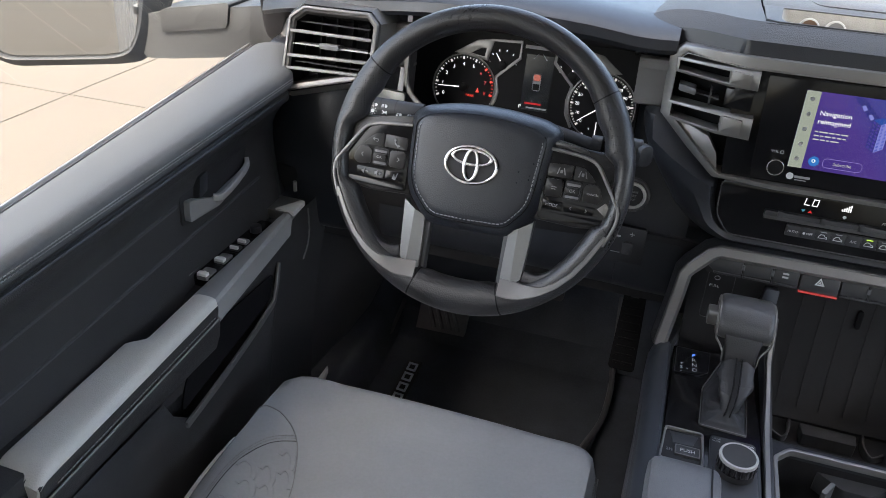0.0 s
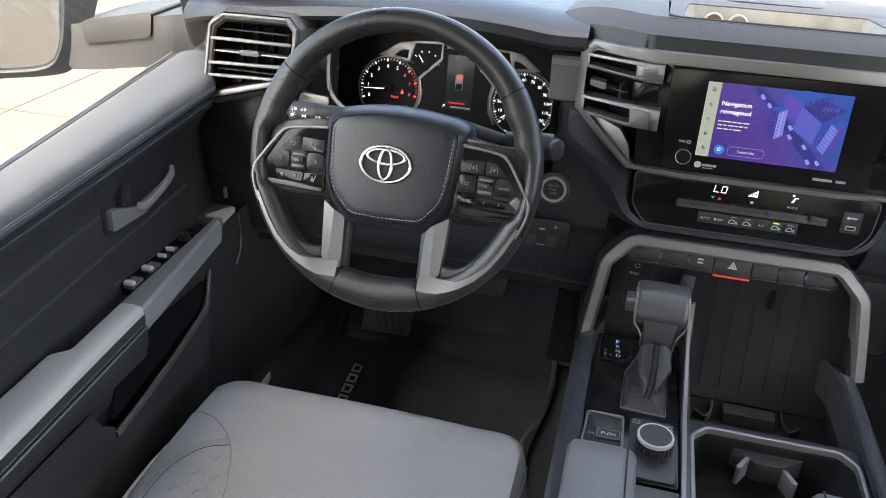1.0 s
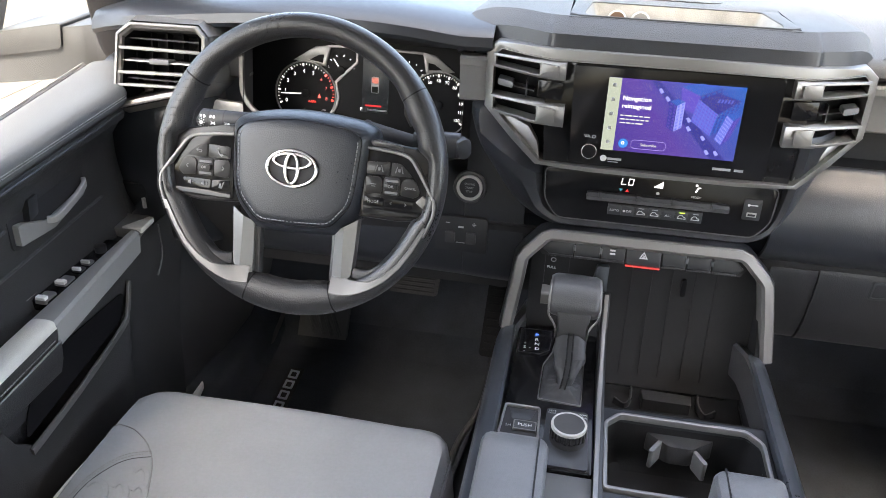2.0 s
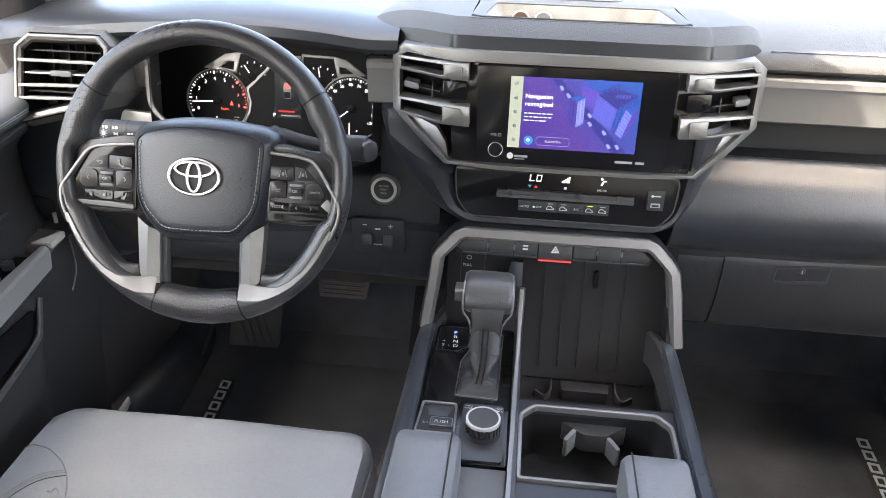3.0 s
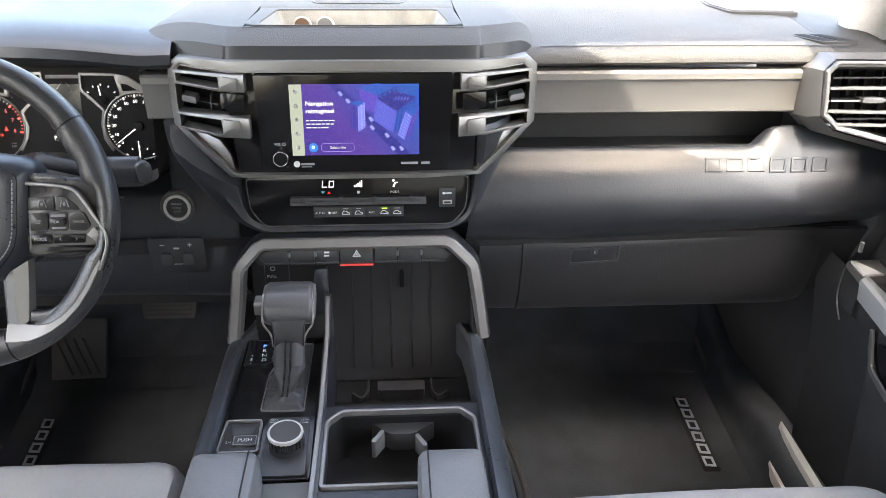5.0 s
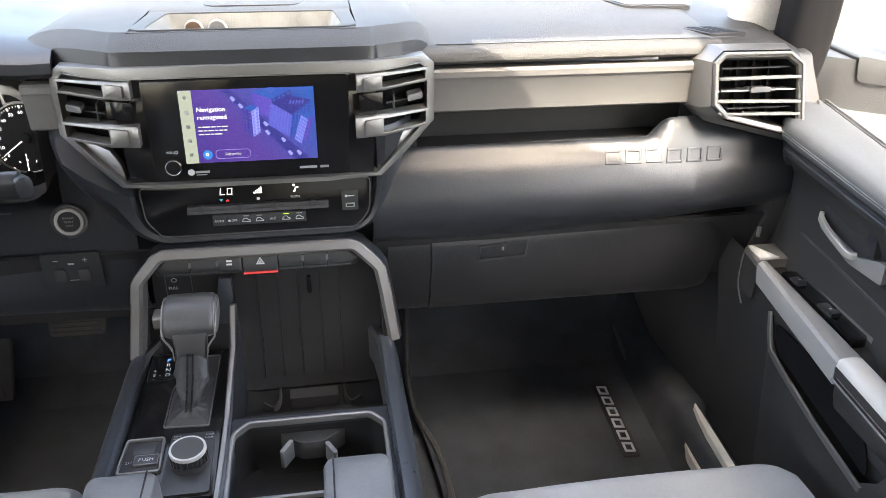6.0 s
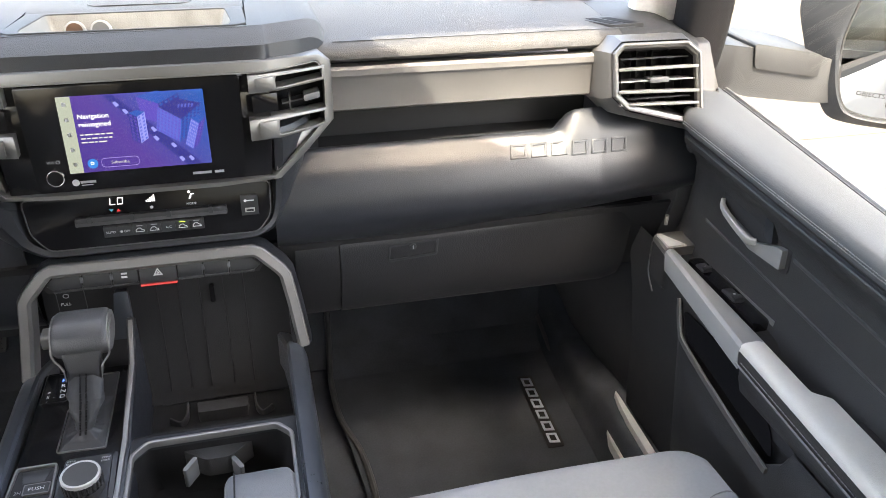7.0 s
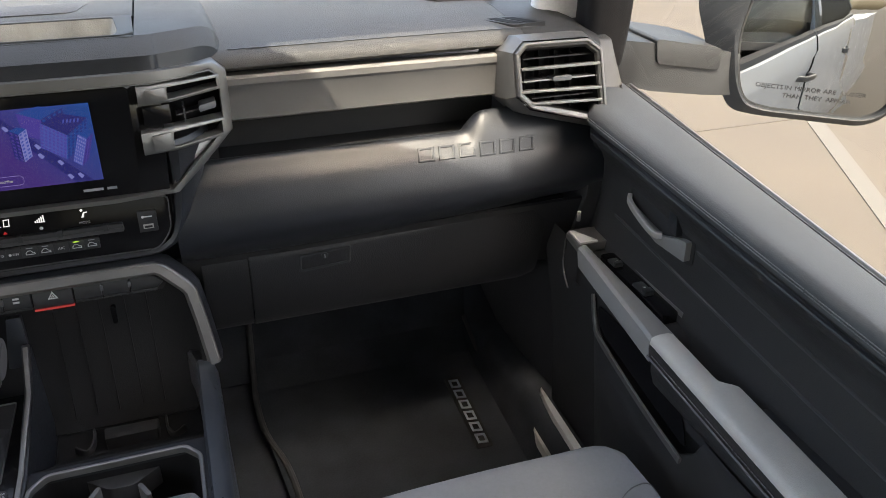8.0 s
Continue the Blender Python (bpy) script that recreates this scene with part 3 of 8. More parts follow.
    part("stitching", stitches(p, 0.006, 0.0042, 0.0008), STITCH, t, "pale grey thread along the armrest")
    # floors of the switch bay and of the grab recess
    part("switch_bay", grid([[Vector((X(x), y, z)) for x in (0.798, 0.815, 0.834, 0.85)] for y, z in ((-0.04, 0.519), (-0.16, 0.517), (-0.262, 0.5125), (-0.285, 0.509), (-0.299, 0.500), (-0.306, 0.486), (-0.312, 0.466), (-0.316, 0.44))]), BLACK, t, smooth=60)
    part("grab_recess", box(min(X(0.79), X(0.85)), max(X(0.79), X(0.85)), -0.46, -0.29, 0.42, 0.468), BLACK, t)
    c = 0.826
    plate = part("switch_plate", prism(rounded([(X(c) - 0.013, -0.262), (X(c) + 0.013, -0.262), (X(c) + 0.013, -0.075), (X(c) - 0.013, -0.075)], 0.006), I4, 0.512, 0.527, 0.001), GLOSS, t, "glossy black window switch plate")
    part("plate_edge", box(min(X(0.8395), X(0.8425)), max(X(0.8395), X(0.8425)), -0.268, -0.07, 0.508, 0.531), SATINDARK, plate, "brushed edge")
    if s > 0:
        knobs = [(-0.108, 0.017, 0.024, BUTTON), (-0.19, 0.018, 0.036, BUTTON)]
    else:
        knobs = [(-0.150, 0.016, 0.014, SATINDARK), (-0.172, 0.016, 0.014, BUTTON), (-0.206, 0.018, 0.026, SATINDARK), (-0.250, 0.018, 0.026, SATINDARK)]
    for y, w, h, mm in knobs:
        rocker = part("switch", prism(rounded(rect(X(c - 0.003), y, w, h), 0.003), I4, 0.524, 0.5300, 0.0015), mm, plate)
        part("legend", flat(rect(X(c), y, 0.004, 0.005), I4, 0.5300), MARK, rocker)
        part("lip", prism([(X(c - 0.003) - w * 0.42, y - h * 0.48), (X(c - 0.003) + w * 0.42, y - h * 0.48), (X(c - 0.003) + w * 0.42, y - h * 0.16), (X(c - 0.003) - w * 0.42, y - h * 0.16)], I4, 0.5285, 0.5345, 0.0008), STRIPPALE if s < 0 else BUTTON, rocker, "bright raised lip" if s < 0 else "")
    if s < 0:
        part("mirror_dial", prism(oval(X(c - 0.002), -0.112, 0.009, 0.009, 20), I4, 0.526, 0.538, 0.0015), BUTTON, plate, "black mirror adjusting dial")
    part("lock_pin", sweep([(X(0.832), 0.035, 0.532), (X(0.832), 0.035, 0.550)], circle(0.0035, 8), (0, 1, 0)), LIGHTPLASTIC, t, "small pale lock pin")
    # inner handle in its bowl
    side = lambda x: axes((X(x), 0, 0), (0, 1, 0), (0, 0, 1))
    bowl = [(-0.085, 0.678), (-0.098, 0.630), (-0.19, 0.602), (-0.262, 0.602), (-0.262, 0.662), (-0.235, 0.674)]
    part("handle_bowl", prism(rounded(bowl, 0.01), side(0.8455), -0.002, 0.002), BLACK, t, "dark handle bowl")
    part("handle_plate", prism(rounded([(-0.256, 0.610), (-0.254, 0.640), (-0.240, 0.638), (-0.190, 0.618), (-0.104, 0.630), (-0.110, 0.623), (-0.185, 0.605)], 0.003), side(0.839), -0.005, 0.005, 0.001), HANDLESATIN, t, "brushed silver handle plate")
    lever = curve_through([(X(0.838), -0.100, 0.642), (X(0.831), -0.112, 0.638), (X(0.826), -0.150, 0.630), (X(0.827), -0.186, 0.622), (X(0.836), -0.196, 0.622)], 5)
    part("handle_lever", sweep(lever, rounded(rect(0, 0, 0.007, 0.010), 0.002), (0, 0, 1)), LIGHTPLASTIC, t, "bright silver pull lever")
    part("lock_slider", prism(rounded([(-0.212, 0.640), (-0.232, 0.636), (-0.226, 0.666), (-0.207, 0.668)], 0.003), side(0.838), -0.005, 0.005, 0.0015), BUTTON, t)
    # map pocket with a satin lip; a near-black sheet paints the shade inside it
    path = [(X(0.789), -0.108, 0.476), (X(0.787), -0.116, 0.462), (X(0.785), -0.131, 0.434), (X(0.782), -0.156, 0.419), (X(0.776), -0.284, 0.399), (X(0.772), -0.40, 0.387)]
    part("pocket_lip", sweep(curve_through(path, 4), rounded(rect(0, 0, 0.0045, 0.0105), 0.0010)), SATIN, t, "satin silver pocket lip")
    wall = []
    for y, x, z in ((-0.112, 0.790, 0.470), (-0.131, 0.786, 0.434), (-0.156, 0.783, 0.419), (-0.284, 0.777, 0.399), (-0.39, 0.774, 0.389), (-0.415, 0.776, 0.412), (-0.425, 0.779, 0.438), (-0.55, 0.779, 0.438), (-1.0, 0.779, 0.43)):
        wall.append([Vector((X(xx), y, zz)) for xx, zz in ((x + 0.004, z + 0.001), (x + 0.001, z - 0.004), (x + 0.008, z - 0.07), (x + 0.030, 0.22), (0.840, 0.05))])
    part("pocket_wall", grid(wall), DOORDARK, t, smooth=60)
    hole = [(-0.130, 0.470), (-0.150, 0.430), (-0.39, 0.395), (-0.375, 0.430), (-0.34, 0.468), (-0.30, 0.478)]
    part("pocket_shade", prism(rounded(hole, 0.012), side(0.787), -0.001, 0.001), DEEP, t, "near-black sheet for the shade in the open map pocket")
    # outer skin, seen in the mirror
    skin = [(0.945, 0.728), (0.985, 0.70), (1.003, 0.62), (1.005, 0.52), (0.998, 0.40), (1.012, 0.2), (1.00, -0.12), (0.97, -0.2)]
    rows = [[Vector((X(x), y, z + (-0.11 - 0.10 * y if z > 0.6 else 0))) for x, z in skin] for y in (0.20, -0.2, -0.6, -1.02)]
    part("outer_skin", grid(rows), PAINT, t, "white painted outer door skin")
    part("belt_strip", grid([[Vector((X(x), y, z - 0.11 - 0.10 * y)) for x, z in ((0.944, 0.735), (0.952, 0.738), (0.972, 0.728), (0.978, 0.708))] for y in (0.2, -0.2, -0.6, -1.02)]), RUBBER, t, "black belt moulding")
    hz = 0.45
    grip = curve_through([(X(1.000), -0.86, hz), (X(1.037), -0.885, hz), (X(1.045), -0.93, hz), (X(1.045), -0.985, hz), (X(1.002), -1.012, hz)], 4)
    part("outer_handle", sweep(grip, rounded(rect(0, 0, 0.016, 0.034), 0.006)), SATINDARK, t, "grey outer door handle")
    return t


for s, i in ((-1, 1), (1, 2)):
    door(s, i)
    # rear door and bed side, only seen in the outside mirror
    t = thing("rear_door", (s * 0.98, -1.5, 0.0), "white rear door of the truck with a tinted window", "door", "rear doors", kind="structure")
    skin = [(0.945, 0.728), (0.985, 0.70), (1.003, 0.62), (1.005, 0.52), (0.998, 0.40), (1.012, 0.2), (1.00, -0.12), (0.97, -0.2)]
    part("outer_skin", grid([[Vector((s * x, y, z + (-0.11 - 0.10 * y if z > 0.6 else 0))) for x, z in skin] for y in (-1.026, -1.5, -1.98)]), PAINT, t)
    part("belt_strip", grid([[Vector((s * x, y, z - 0.11 - 0.10 * y)) for x, z in ((0.944, 0.735), (0.952, 0.738), (0.972, 0.728), (0.978, 0.708))] for y in (-1.026, -1.98)]), RUBBER, t, "black belt moulding")
    part("window", grid([[Vector((s * x, y, z)) for x, z in ((0.945, 0.735), (0.88, 1.0), (0.75, 1.34))] for y in (-1.06, -1.94)]), TINT, t, "dark tinted rear door window")
    grip = curve_through([(s * 1.003, -1.80, 0.53), (s * 1.040, -1.82, 0.53), (s * 1.046, -1.88, 0.53), (s * 1.003, -1.955, 0.53)], 4)
    part("outer_handle", sweep(grip, rounded(rect(0, 0, 0.016, 0.034), 0.006)), SATINDARK, t)
    bm = grid([[Vector((s * x, y, z)) for x, z in ((0.93, 0.80), (1.005, 0.76), (1.02, 0.5), (1.02, 0.0), (0.98, -0.25))] for y in (-1.99, -2.6, -3.9)])
    single("bed_side", bm, PAINT, "white painted cargo bed side", "body panel", kind="structure")
    # bright tread strip low between seat and door
    t = thing("scuff_plate", (s * 0.82, -0.2, 0.09), "pale metal tread strip on the door sill", "scuff plate", "door sill strips")
    rows = []
    for y, hgt, dx in ((0.56, 0.10, 0.020), (0.42, 0.055, 0.012), (0.30, 0.060, 0.004), (0.20, 0.075, 0.0), (0.10, 0.086, -0.004), (0.0, 0.086, -0.008), (-0.15, 0.086, -0.012), (-0.9, 0.086, -0.014)):
        rows.append([Vector((s * (x + dx), y, z * hgt)) for x, z in ((0.752, -0.2), (0.768, 0.05), (0.781, 0.30), (0.790, 0.66), (0.799, 0.90), (0.811, 1.0), (0.835, 1.0), (0.880, 0.96), (0.92, 0.90))])
    part("sill_base", grid([curve_through(q, 3) for q in rows]), CARPET, t, "black carpet rising to the door sill", smooth=60)
    # strip lies in shade here, so sunlight is put into its colour
    part("strip", grid([[Vector((s * (x0 + dx), y, z)) for dx, z in ((-0.009 * w, 0.080), (-0.007 * w, 0.100), (0.006 * w, 0.104), (0.009 * w, 0.080))] for y, x0, w in ((0.105, 0.822, 0.15), (0.07, 0.819, 0.6), (0.02, 0.816, 0.9), (-0.10, 0.812, 1.0), (-0.5, 0.81, 1.0))]), STRIPPALE, t, "pale tread strip, whitened to stand for sunlight on it")
    part("inner_strip", grid([[Vector((s * (x0 + dx), y, z)) for dx, z in ((-0.004 * w, 0.035), (-0.003 * w, 0.056), (0.004 * w, 0.056), (0.005 * w, 0.035))] for y, x0, w in ((0.045, 0.782, 0.2), (0.01, 0.778, 1.0), (-0.30, 0.770, 1.2))]), STRIPPALE, t, "short pale inner strip")


# ---------- outside mirrors ----------
def side_mirror(s):
    t = thing("side_mirror", (s * 0.97, 0.2, 0.72), "large black towing mirror on a folding arm", "side mirror", "side mirrors")
    X = lambda x: s * x
    F = axes((0, 0.20, 0), (1, 0, 0), (0, 0, 1))
    arm = [(0.930, 0.813), (1.00, 0.803), (1.13, 0.780), (1.20, 0.768), (1.20, 0.688), (1.138, 0.694), (1.01, 0.714), (0.930, 0.738)]
    part("arm", prism(rounded([(X(a), b) for a, b in arm], 0.012), F, -0.12, 0.055, 0.008), ARMPLASTIC, t, "dark grey plastic mirror arm")
    cover = [(1.006, 0.8075), (1.012, 0.8095), (1.140, 0.7850), (1.150, 0.7800), (1.150, 0.7425), (1.014, 0.7660)]
    part("arm_cover", prism(rounded([(X(a), b) for a, b in cover], 0.008), F, -0.10, 0.0605, 0.004), ARMPLASTIC, t, "grey hinged arm cover")
    # housing: a bowl that opens to the rear, its head turned towards the cab
    A, T = radians(28.6 if s > 0 else 21.5), radians(3.0)
    H = axes((s * 1.19, 0.16, 0.80 if s > 0 else 0.822), (math.cos(A), -s * math.sin(A), 0), (s * math.sin(A) * math.sin(T), math.cos(A) * math.sin(T), math.cos(T))) @ Matrix.Translation((0, -0.80, 0))
    out = [(-0.080, 0.86), (-0.034, 0.735), (0.012, 0.658), (0.060, 0.650), (0.255, 0.640), (0.292, 0.655), (0.326, 0.705), (0.335, 0.95), (0.300, 1.03), (0.03, 1.03), (-0.06, 0.98)]
    o = rounded([(s * a, b) for a, b in out], 0.03)
    gl = rounded([(s * a, b) for a, b in ((0.004, 0.80), (0.018, 0.715), (0.036, 0.678), (0.075, 0.668), (0.250, 0.660), (0.282, 0.673), (0.306, 0.715), (0.312, 0.94), (0.285, 1.0), (0.06, 1.0), (0.022, 0.90))], 0.03)
    rows = []
    for poly, z in ((shrunk(o, 0.09), -0.13), (shrunk(o, 0.04), -0.10), (shrunk(o, 0.012), -0.05), (o, -0.005)):
        rows.append([H @ Vector((x, y, z)) for x, y in poly])
    for k, z in ((0.55, 0.012), (0.85, 0.022), (0.95, 0.020), (1.0, 0.004)):
        rows.append([H @ Vector((a[0] + (b[0] - a[0]) * k, a[1] + (b[1] - a[1]) * k, z)) for a, b in zip(o, gl)])
    part("housing", grid(rows, close=True, caps=True), MIRRORCASE, t, "black plastic mirror housing")
    # the glass bulges slightly on the passenger side and is turned a little further out
    mid = Vector((sum(p[0] for p in gl) / len(gl), sum(p[1] for p in gl) / len(gl)))
    bulge, turn = (1 / 2.8, s * math.tan(radians(1.4))) if s > 0 else (0.0, 0.0)
    lift = 0.018 if s > 0 else 0.008
    rows = []
    for k in [1 - i / 16 for i in range(17)]:
        ringrow = []
        for p in gl:
            v = (Vector(p) - mid) * max(k, 0.01)
            ringrow.append(H @ Vector((mid.x + v.x, mid.y + v.y, lift - bulge * v.length_squared + turn * v.x)))
        rows.append(ringrow)
    part("mirror_glass", grid(rows, close=True, floor=True), MIRROR, t, "clear mirror glass", smooth=60)
    part("glass_edge", ring(gl, inset(gl, 0.003), H, -0.004, 0.008), BLACK, t, "black edge of the glass")
    return t, H, lambda x, y: lift - bulge * (Vector((x, y)) - mid).length_squared + turn * (x - mid.x)


for s in (-1, 1):
    mirror, F, surface = side_mirror(s)
    if s > 0:
        tilt = Matrix.Rotation(radians(-3), 4, 'Z')
        for text, x, y in (("OBJECTS", 0.074, 0.7114), ("IN", 0.1080, 0.7099), ("MIRROR", 0.1430, 0.7083), ("ARE", 0.1825, 0.7065), ("CLOSER", 0.2240, 0.7046), ("THAN", 0.1180, 0.6943), ("THEY", 0.1560, 0.6926), ("APPEAR", 0.2010, 0.6905)):
            lean = Matrix.Rotation(math.atan((surface(x + 0.01, y) - surface(x - 0.01, y)) / -0.02), 4, 'Y')
            words(text, at(F, x, y, surface(x, y) + 0.0007) @ lean @ tilt, 0.0082, BLACK, mirror, "lettering", label="small dark lettering on the mirror", squeeze=1.1)


# ---------- dashboard ----------
dash = thing("dashboard", (0, 0.1, 0.6), "dark grey moulded dashboard with silver trim bands", "dashboard")

# passenger top pad with a rolled lip
top = [(0.080, 0.837), (0.066, 0.839), (0.060, 0.844), (0.061, 0.851), (0.068, 0.859), (0.082, 0.864), (0.20, 0.873), (0.45, 0.882), (0.755, 0.885)]
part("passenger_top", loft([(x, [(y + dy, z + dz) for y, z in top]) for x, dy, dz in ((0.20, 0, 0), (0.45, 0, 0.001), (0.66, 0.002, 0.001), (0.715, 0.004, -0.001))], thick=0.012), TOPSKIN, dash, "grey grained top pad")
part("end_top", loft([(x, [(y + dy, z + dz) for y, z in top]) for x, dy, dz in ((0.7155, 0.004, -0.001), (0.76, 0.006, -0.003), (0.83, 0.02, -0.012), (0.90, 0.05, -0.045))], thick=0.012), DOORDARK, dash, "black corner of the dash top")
groove = [(x, 0.0805, 0.8650) for x in (0.27, 0.45, 0.66, 0.74)]
part("pad_crease", sweep(groove, rect(0, 0, 0.0016, 0.001)), PLASTIC, dash)
words("SRS AIRBAG", axes((0.600, 0.0612, 0.8498), (1, 0, 0), (0, 0.35, 0.94)), 0.009, RUBBER, dash, "lettering", label="embossed safety lettering")

# centre hood with its tray
hood = [(0.030, 0.851), (0.014, 0.8535), (0.009, 0.8575), (0.0145, 0.8805), (0.031, 0.8895), (0.050, 0.8980)]
st = []
lip_edge = []
for x, dy, dz in ((-0.310, 0.070, -0.026), (-0.290, 0.066, -0.014), (-0.262, 0.060, -0.006), (-0.225, 0.040, -0.001), (-0.18, 0.010, 0.001), (-0.152, 0.001, 0.002), (0, 0, 0.002), (0.154, 0.001, 0.002), (0.18, 0.010, 0.001), (0.215, 0.028, 0.0), (0.240, 0.052, -0.004), (0.256, 0.066, -0.014), (0.264, 0.074, -0.032)):
    st.append((x, [(y + dy, z + dz) for y, z in hood]))
    lip_edge.append((x, hood[-1][0] + dy, hood[-1][1] + dz))
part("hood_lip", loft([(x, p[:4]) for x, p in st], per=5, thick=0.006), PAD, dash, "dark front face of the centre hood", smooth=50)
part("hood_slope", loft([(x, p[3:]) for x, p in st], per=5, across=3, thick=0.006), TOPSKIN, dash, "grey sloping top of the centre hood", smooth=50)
TILT = Matrix(((1, 0, 0, 0), (0, 1, 0, 0), (0, -0.06, 1, 0.9017), (0, 0, 0, 1)))      # the top falls towards the glass
tray_o = rounded([(-0.138, 0.0530), (0.140, 0.0530), (0.154, 0.068), (0.150, 0.205), (-0.148, 0.205), (-0.152, 0.068)], 0.003, 3)
tray_i = rounded([(-0.128, 0.0565), (0.130, 0.0565), (0.134, 0.085), (0.125, 0.196), (-0.122, 0.196), (-0.132, 0.085)], 0.008, 3)
bm = ring(tray_o, tray_i, TILT, 0, 0.0032, bevel=0.0010)
part("tray_rim", bm, TOPSKIN, dash, "grey rim round the tray")
# top skin round the tray, in strips
lip_edge = curve_through(lip_edge, 5)
for some in ([v for v in lip_edge if v.x < -0.148], [v for v in lip_edge if v.x > 0.150], [Vector((x, 0.203, 0.8925)) for x in (-0.150, 0.0, 0.152)]):
    rows = []
    for v in some:
        y1 = max(v.y + 0.035, 0.19)
        low = 0.0 if v.y > 0.19 else 0.06 * (y1 - v.y)
        rows.append([Vector((v.x, v.y - 0.002, v.z - 0.0008)), Vector((v.x, v.y * 0.6 + y1 * 0.4, v.z + 0.001 - low * 0.4)), Vector((v.x, y1, v.z + 0.001 - low)), Vector((v.x, 0.35, v.z - 0.004 - low)), Vector((v.x, 0.755, v.z - 0.010 - low))])
    part("hood_top", grid(rows), TOPSKIN, dash)
part("hood_top", box(-0.152, 0.154, 0.048, 0.0560, 0.888, 0.8996), TOPSKIN, dash)
rows = [[TILT @ Vector((x, y, 0.0012 + dz)) for x, y in shrunk(tray_i, k)] for k, dz in ((0.0, 0.0), (0.004, -0.012), (0.010, -0.036), (0.016, -0.042), (0.03, -0.043))]
tray = part("tray", grid(rows, close=True, floor=True), mat("tray_liner", (0.26, 0.25, 0.225), 0.8, grain=1.0, scale=500, vary=0.3, vary_scale=30), dash, "speckled grey rubber tray liner")
for x, mm, lb in ((-0.084, mat("copper_cap", (0.16, 0.095, 0.06), 0.4, metal=0.5), "copper coloured socket"), (-0.049, mat("grey_cap", (0.15, 0.145, 0.135), 0.5), "grey socket cap")):
    part("socket", prism(oval(0, 0, 0.0145, 0.0145, 24), axes((x, 0.186, 0.8700), (1, 0, 0), (0, 0.25, 0.97)), -0.01, 0.006, 0.002), LIGHTPLASTIC, tray, lb)
    part("socket_face", prism(oval(0, 0, 0.0115, 0.0115, 24), axes((x, 0.186, 0.8700), (1, 0, 0), (0, 0.25, 0.97)), 0.006, 0.0075), mm, tray)
single("speaker_grille", prism(rounded([(-0.070, 0.232), (0.072, 0.232), (0.095, 0.36), (-0.092, 0.36)], 0.02), TILT, 0.001, 0.0075, 0.001), mat("grille_cloth", (0.06, 0.06, 0.062), 0.6, grain=1.0, scale=260, kind="cells"), "grey perforated centre speaker grille", "speaker grille")
end_grille = [(0.598, 0.375), (0.599, 0.295), (0.617, 0.250), (0.629, 0.241), (0.735, 0.238), (0.750, 0.313), (0.760, 0.375)]

# driver hood: rises over the dials
hs = [(0.130, 0.838), (0.070, 0.842), (0.036, 0.846), (0.030, 0.853), (0.034, 0.866), (0.050, 0.878), (0.12, 0.884), (0.40, 0.886), (0.755, 0.885)]
st = []
for x, dy, dz in ((-0.90, 0.04, -0.03), (-0.84, 0.02, -0.015), (-0.74, 0.010, -0.004), (-0.66, 0.008, 0.004), (-0.58, 0.0, 0.011), (-0.46, -0.004, 0.012), (-0.37, 0.0, 0.006), (-0.305, 0.008, -0.003), (-0.255, 0.015, -0.004)):
    st.append((x, [(y + dy, z + dz) for y, z in hs]))
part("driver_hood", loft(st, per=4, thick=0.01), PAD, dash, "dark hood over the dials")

# silver band for the passenger
band = [(0.082, 0.8325), (0.064, 0.8325), (0.060, 0.829), (0.060, 0.820), (0.0630, 0.816), (0.0665, 0.768), (0.072, 0.764), (0.10, 0.763)]
part("silver_band", loft([(x, band) for x in (0.262, 0.45, 0.690)], per=1, thick=0.004), BANDSATIN, dash, "brushed silver trim band")
# left end of the same band, between vent and dials
part("silver_band", loft([(x, band) for x in (-0.705, -0.646)], per=1, thick=0.004), BANDSATIN, dash, "brushed silver trim end")
part("silver_band", loft([(x, [(y - 0.01, z) for y, z in band]) for x in (-0.302, -0.262)], per=1, thick=0.004), BANDSATIN, dash, "brushed silver trim end")

# added plate: its pale colour replaces sunlight falling on the trim corner
part("trim_sun_patch", prism(rounded([(-0.707, 0.705), (-0.652, 0.700), (-0.651, 0.7255), (-0.698, 0.728)], 0.004), axes((0, 0.066, 0), (1, 0, 0), (0, 0.0, 1)), -0.004, 0.004, 0.002), LIGHTPLASTIC, dash, "pale plate standing for sunlight on the trim's lower corner")
# shelf and the padded lower dash of the passenger
part("shelf", box(0.235, 0.700, 0.066, 0.150, 0.688, 0.6965), BLACK, dash, "open dark shelf")
part("shelf_back", box(0.235, 0.700, 0.150, 0.156, 0.690, 0.7675), BLACK, dash)


def pad_section(x):
    """The passenger pad: lip, round bulge, and the gap over the glove box."""
    k = max(0.0, min(1.0, (x - 0.20) / 0.06))
    lip = 0.7165 + 0.028 * max(0.0, min(1.0, (x - 0.612) / 0.028))
    back = 0.055 + 0.012 * max(0, (x - 0.6) / 0.1)
    far = max(0.0, (x - 0.70) / 0.16)
    s = [(back + 0.02, lip - 0.010), (back + 0.004, lip - 0.001), (back - 0.008, lip - 0.001), (0.036, 0.704 + (lip - 0.7165) * 0.55), (0.022, 0.690), (0.010, 0.668), (0.002, 0.640), (0.004, 0.614), (0.014, 0.593), (0.030, 0.574), (0.047, 0.5615), (0.056, 0.5590)]
    up = 0.020 * max(0.0, min(1.0, (x - 0.36) / 0.40)) ** 1.3
    return [(y + 0.012 * far, z + up * max(0.0, min(1.0, (0.64 - z) / 0.06))) for y, z in s]


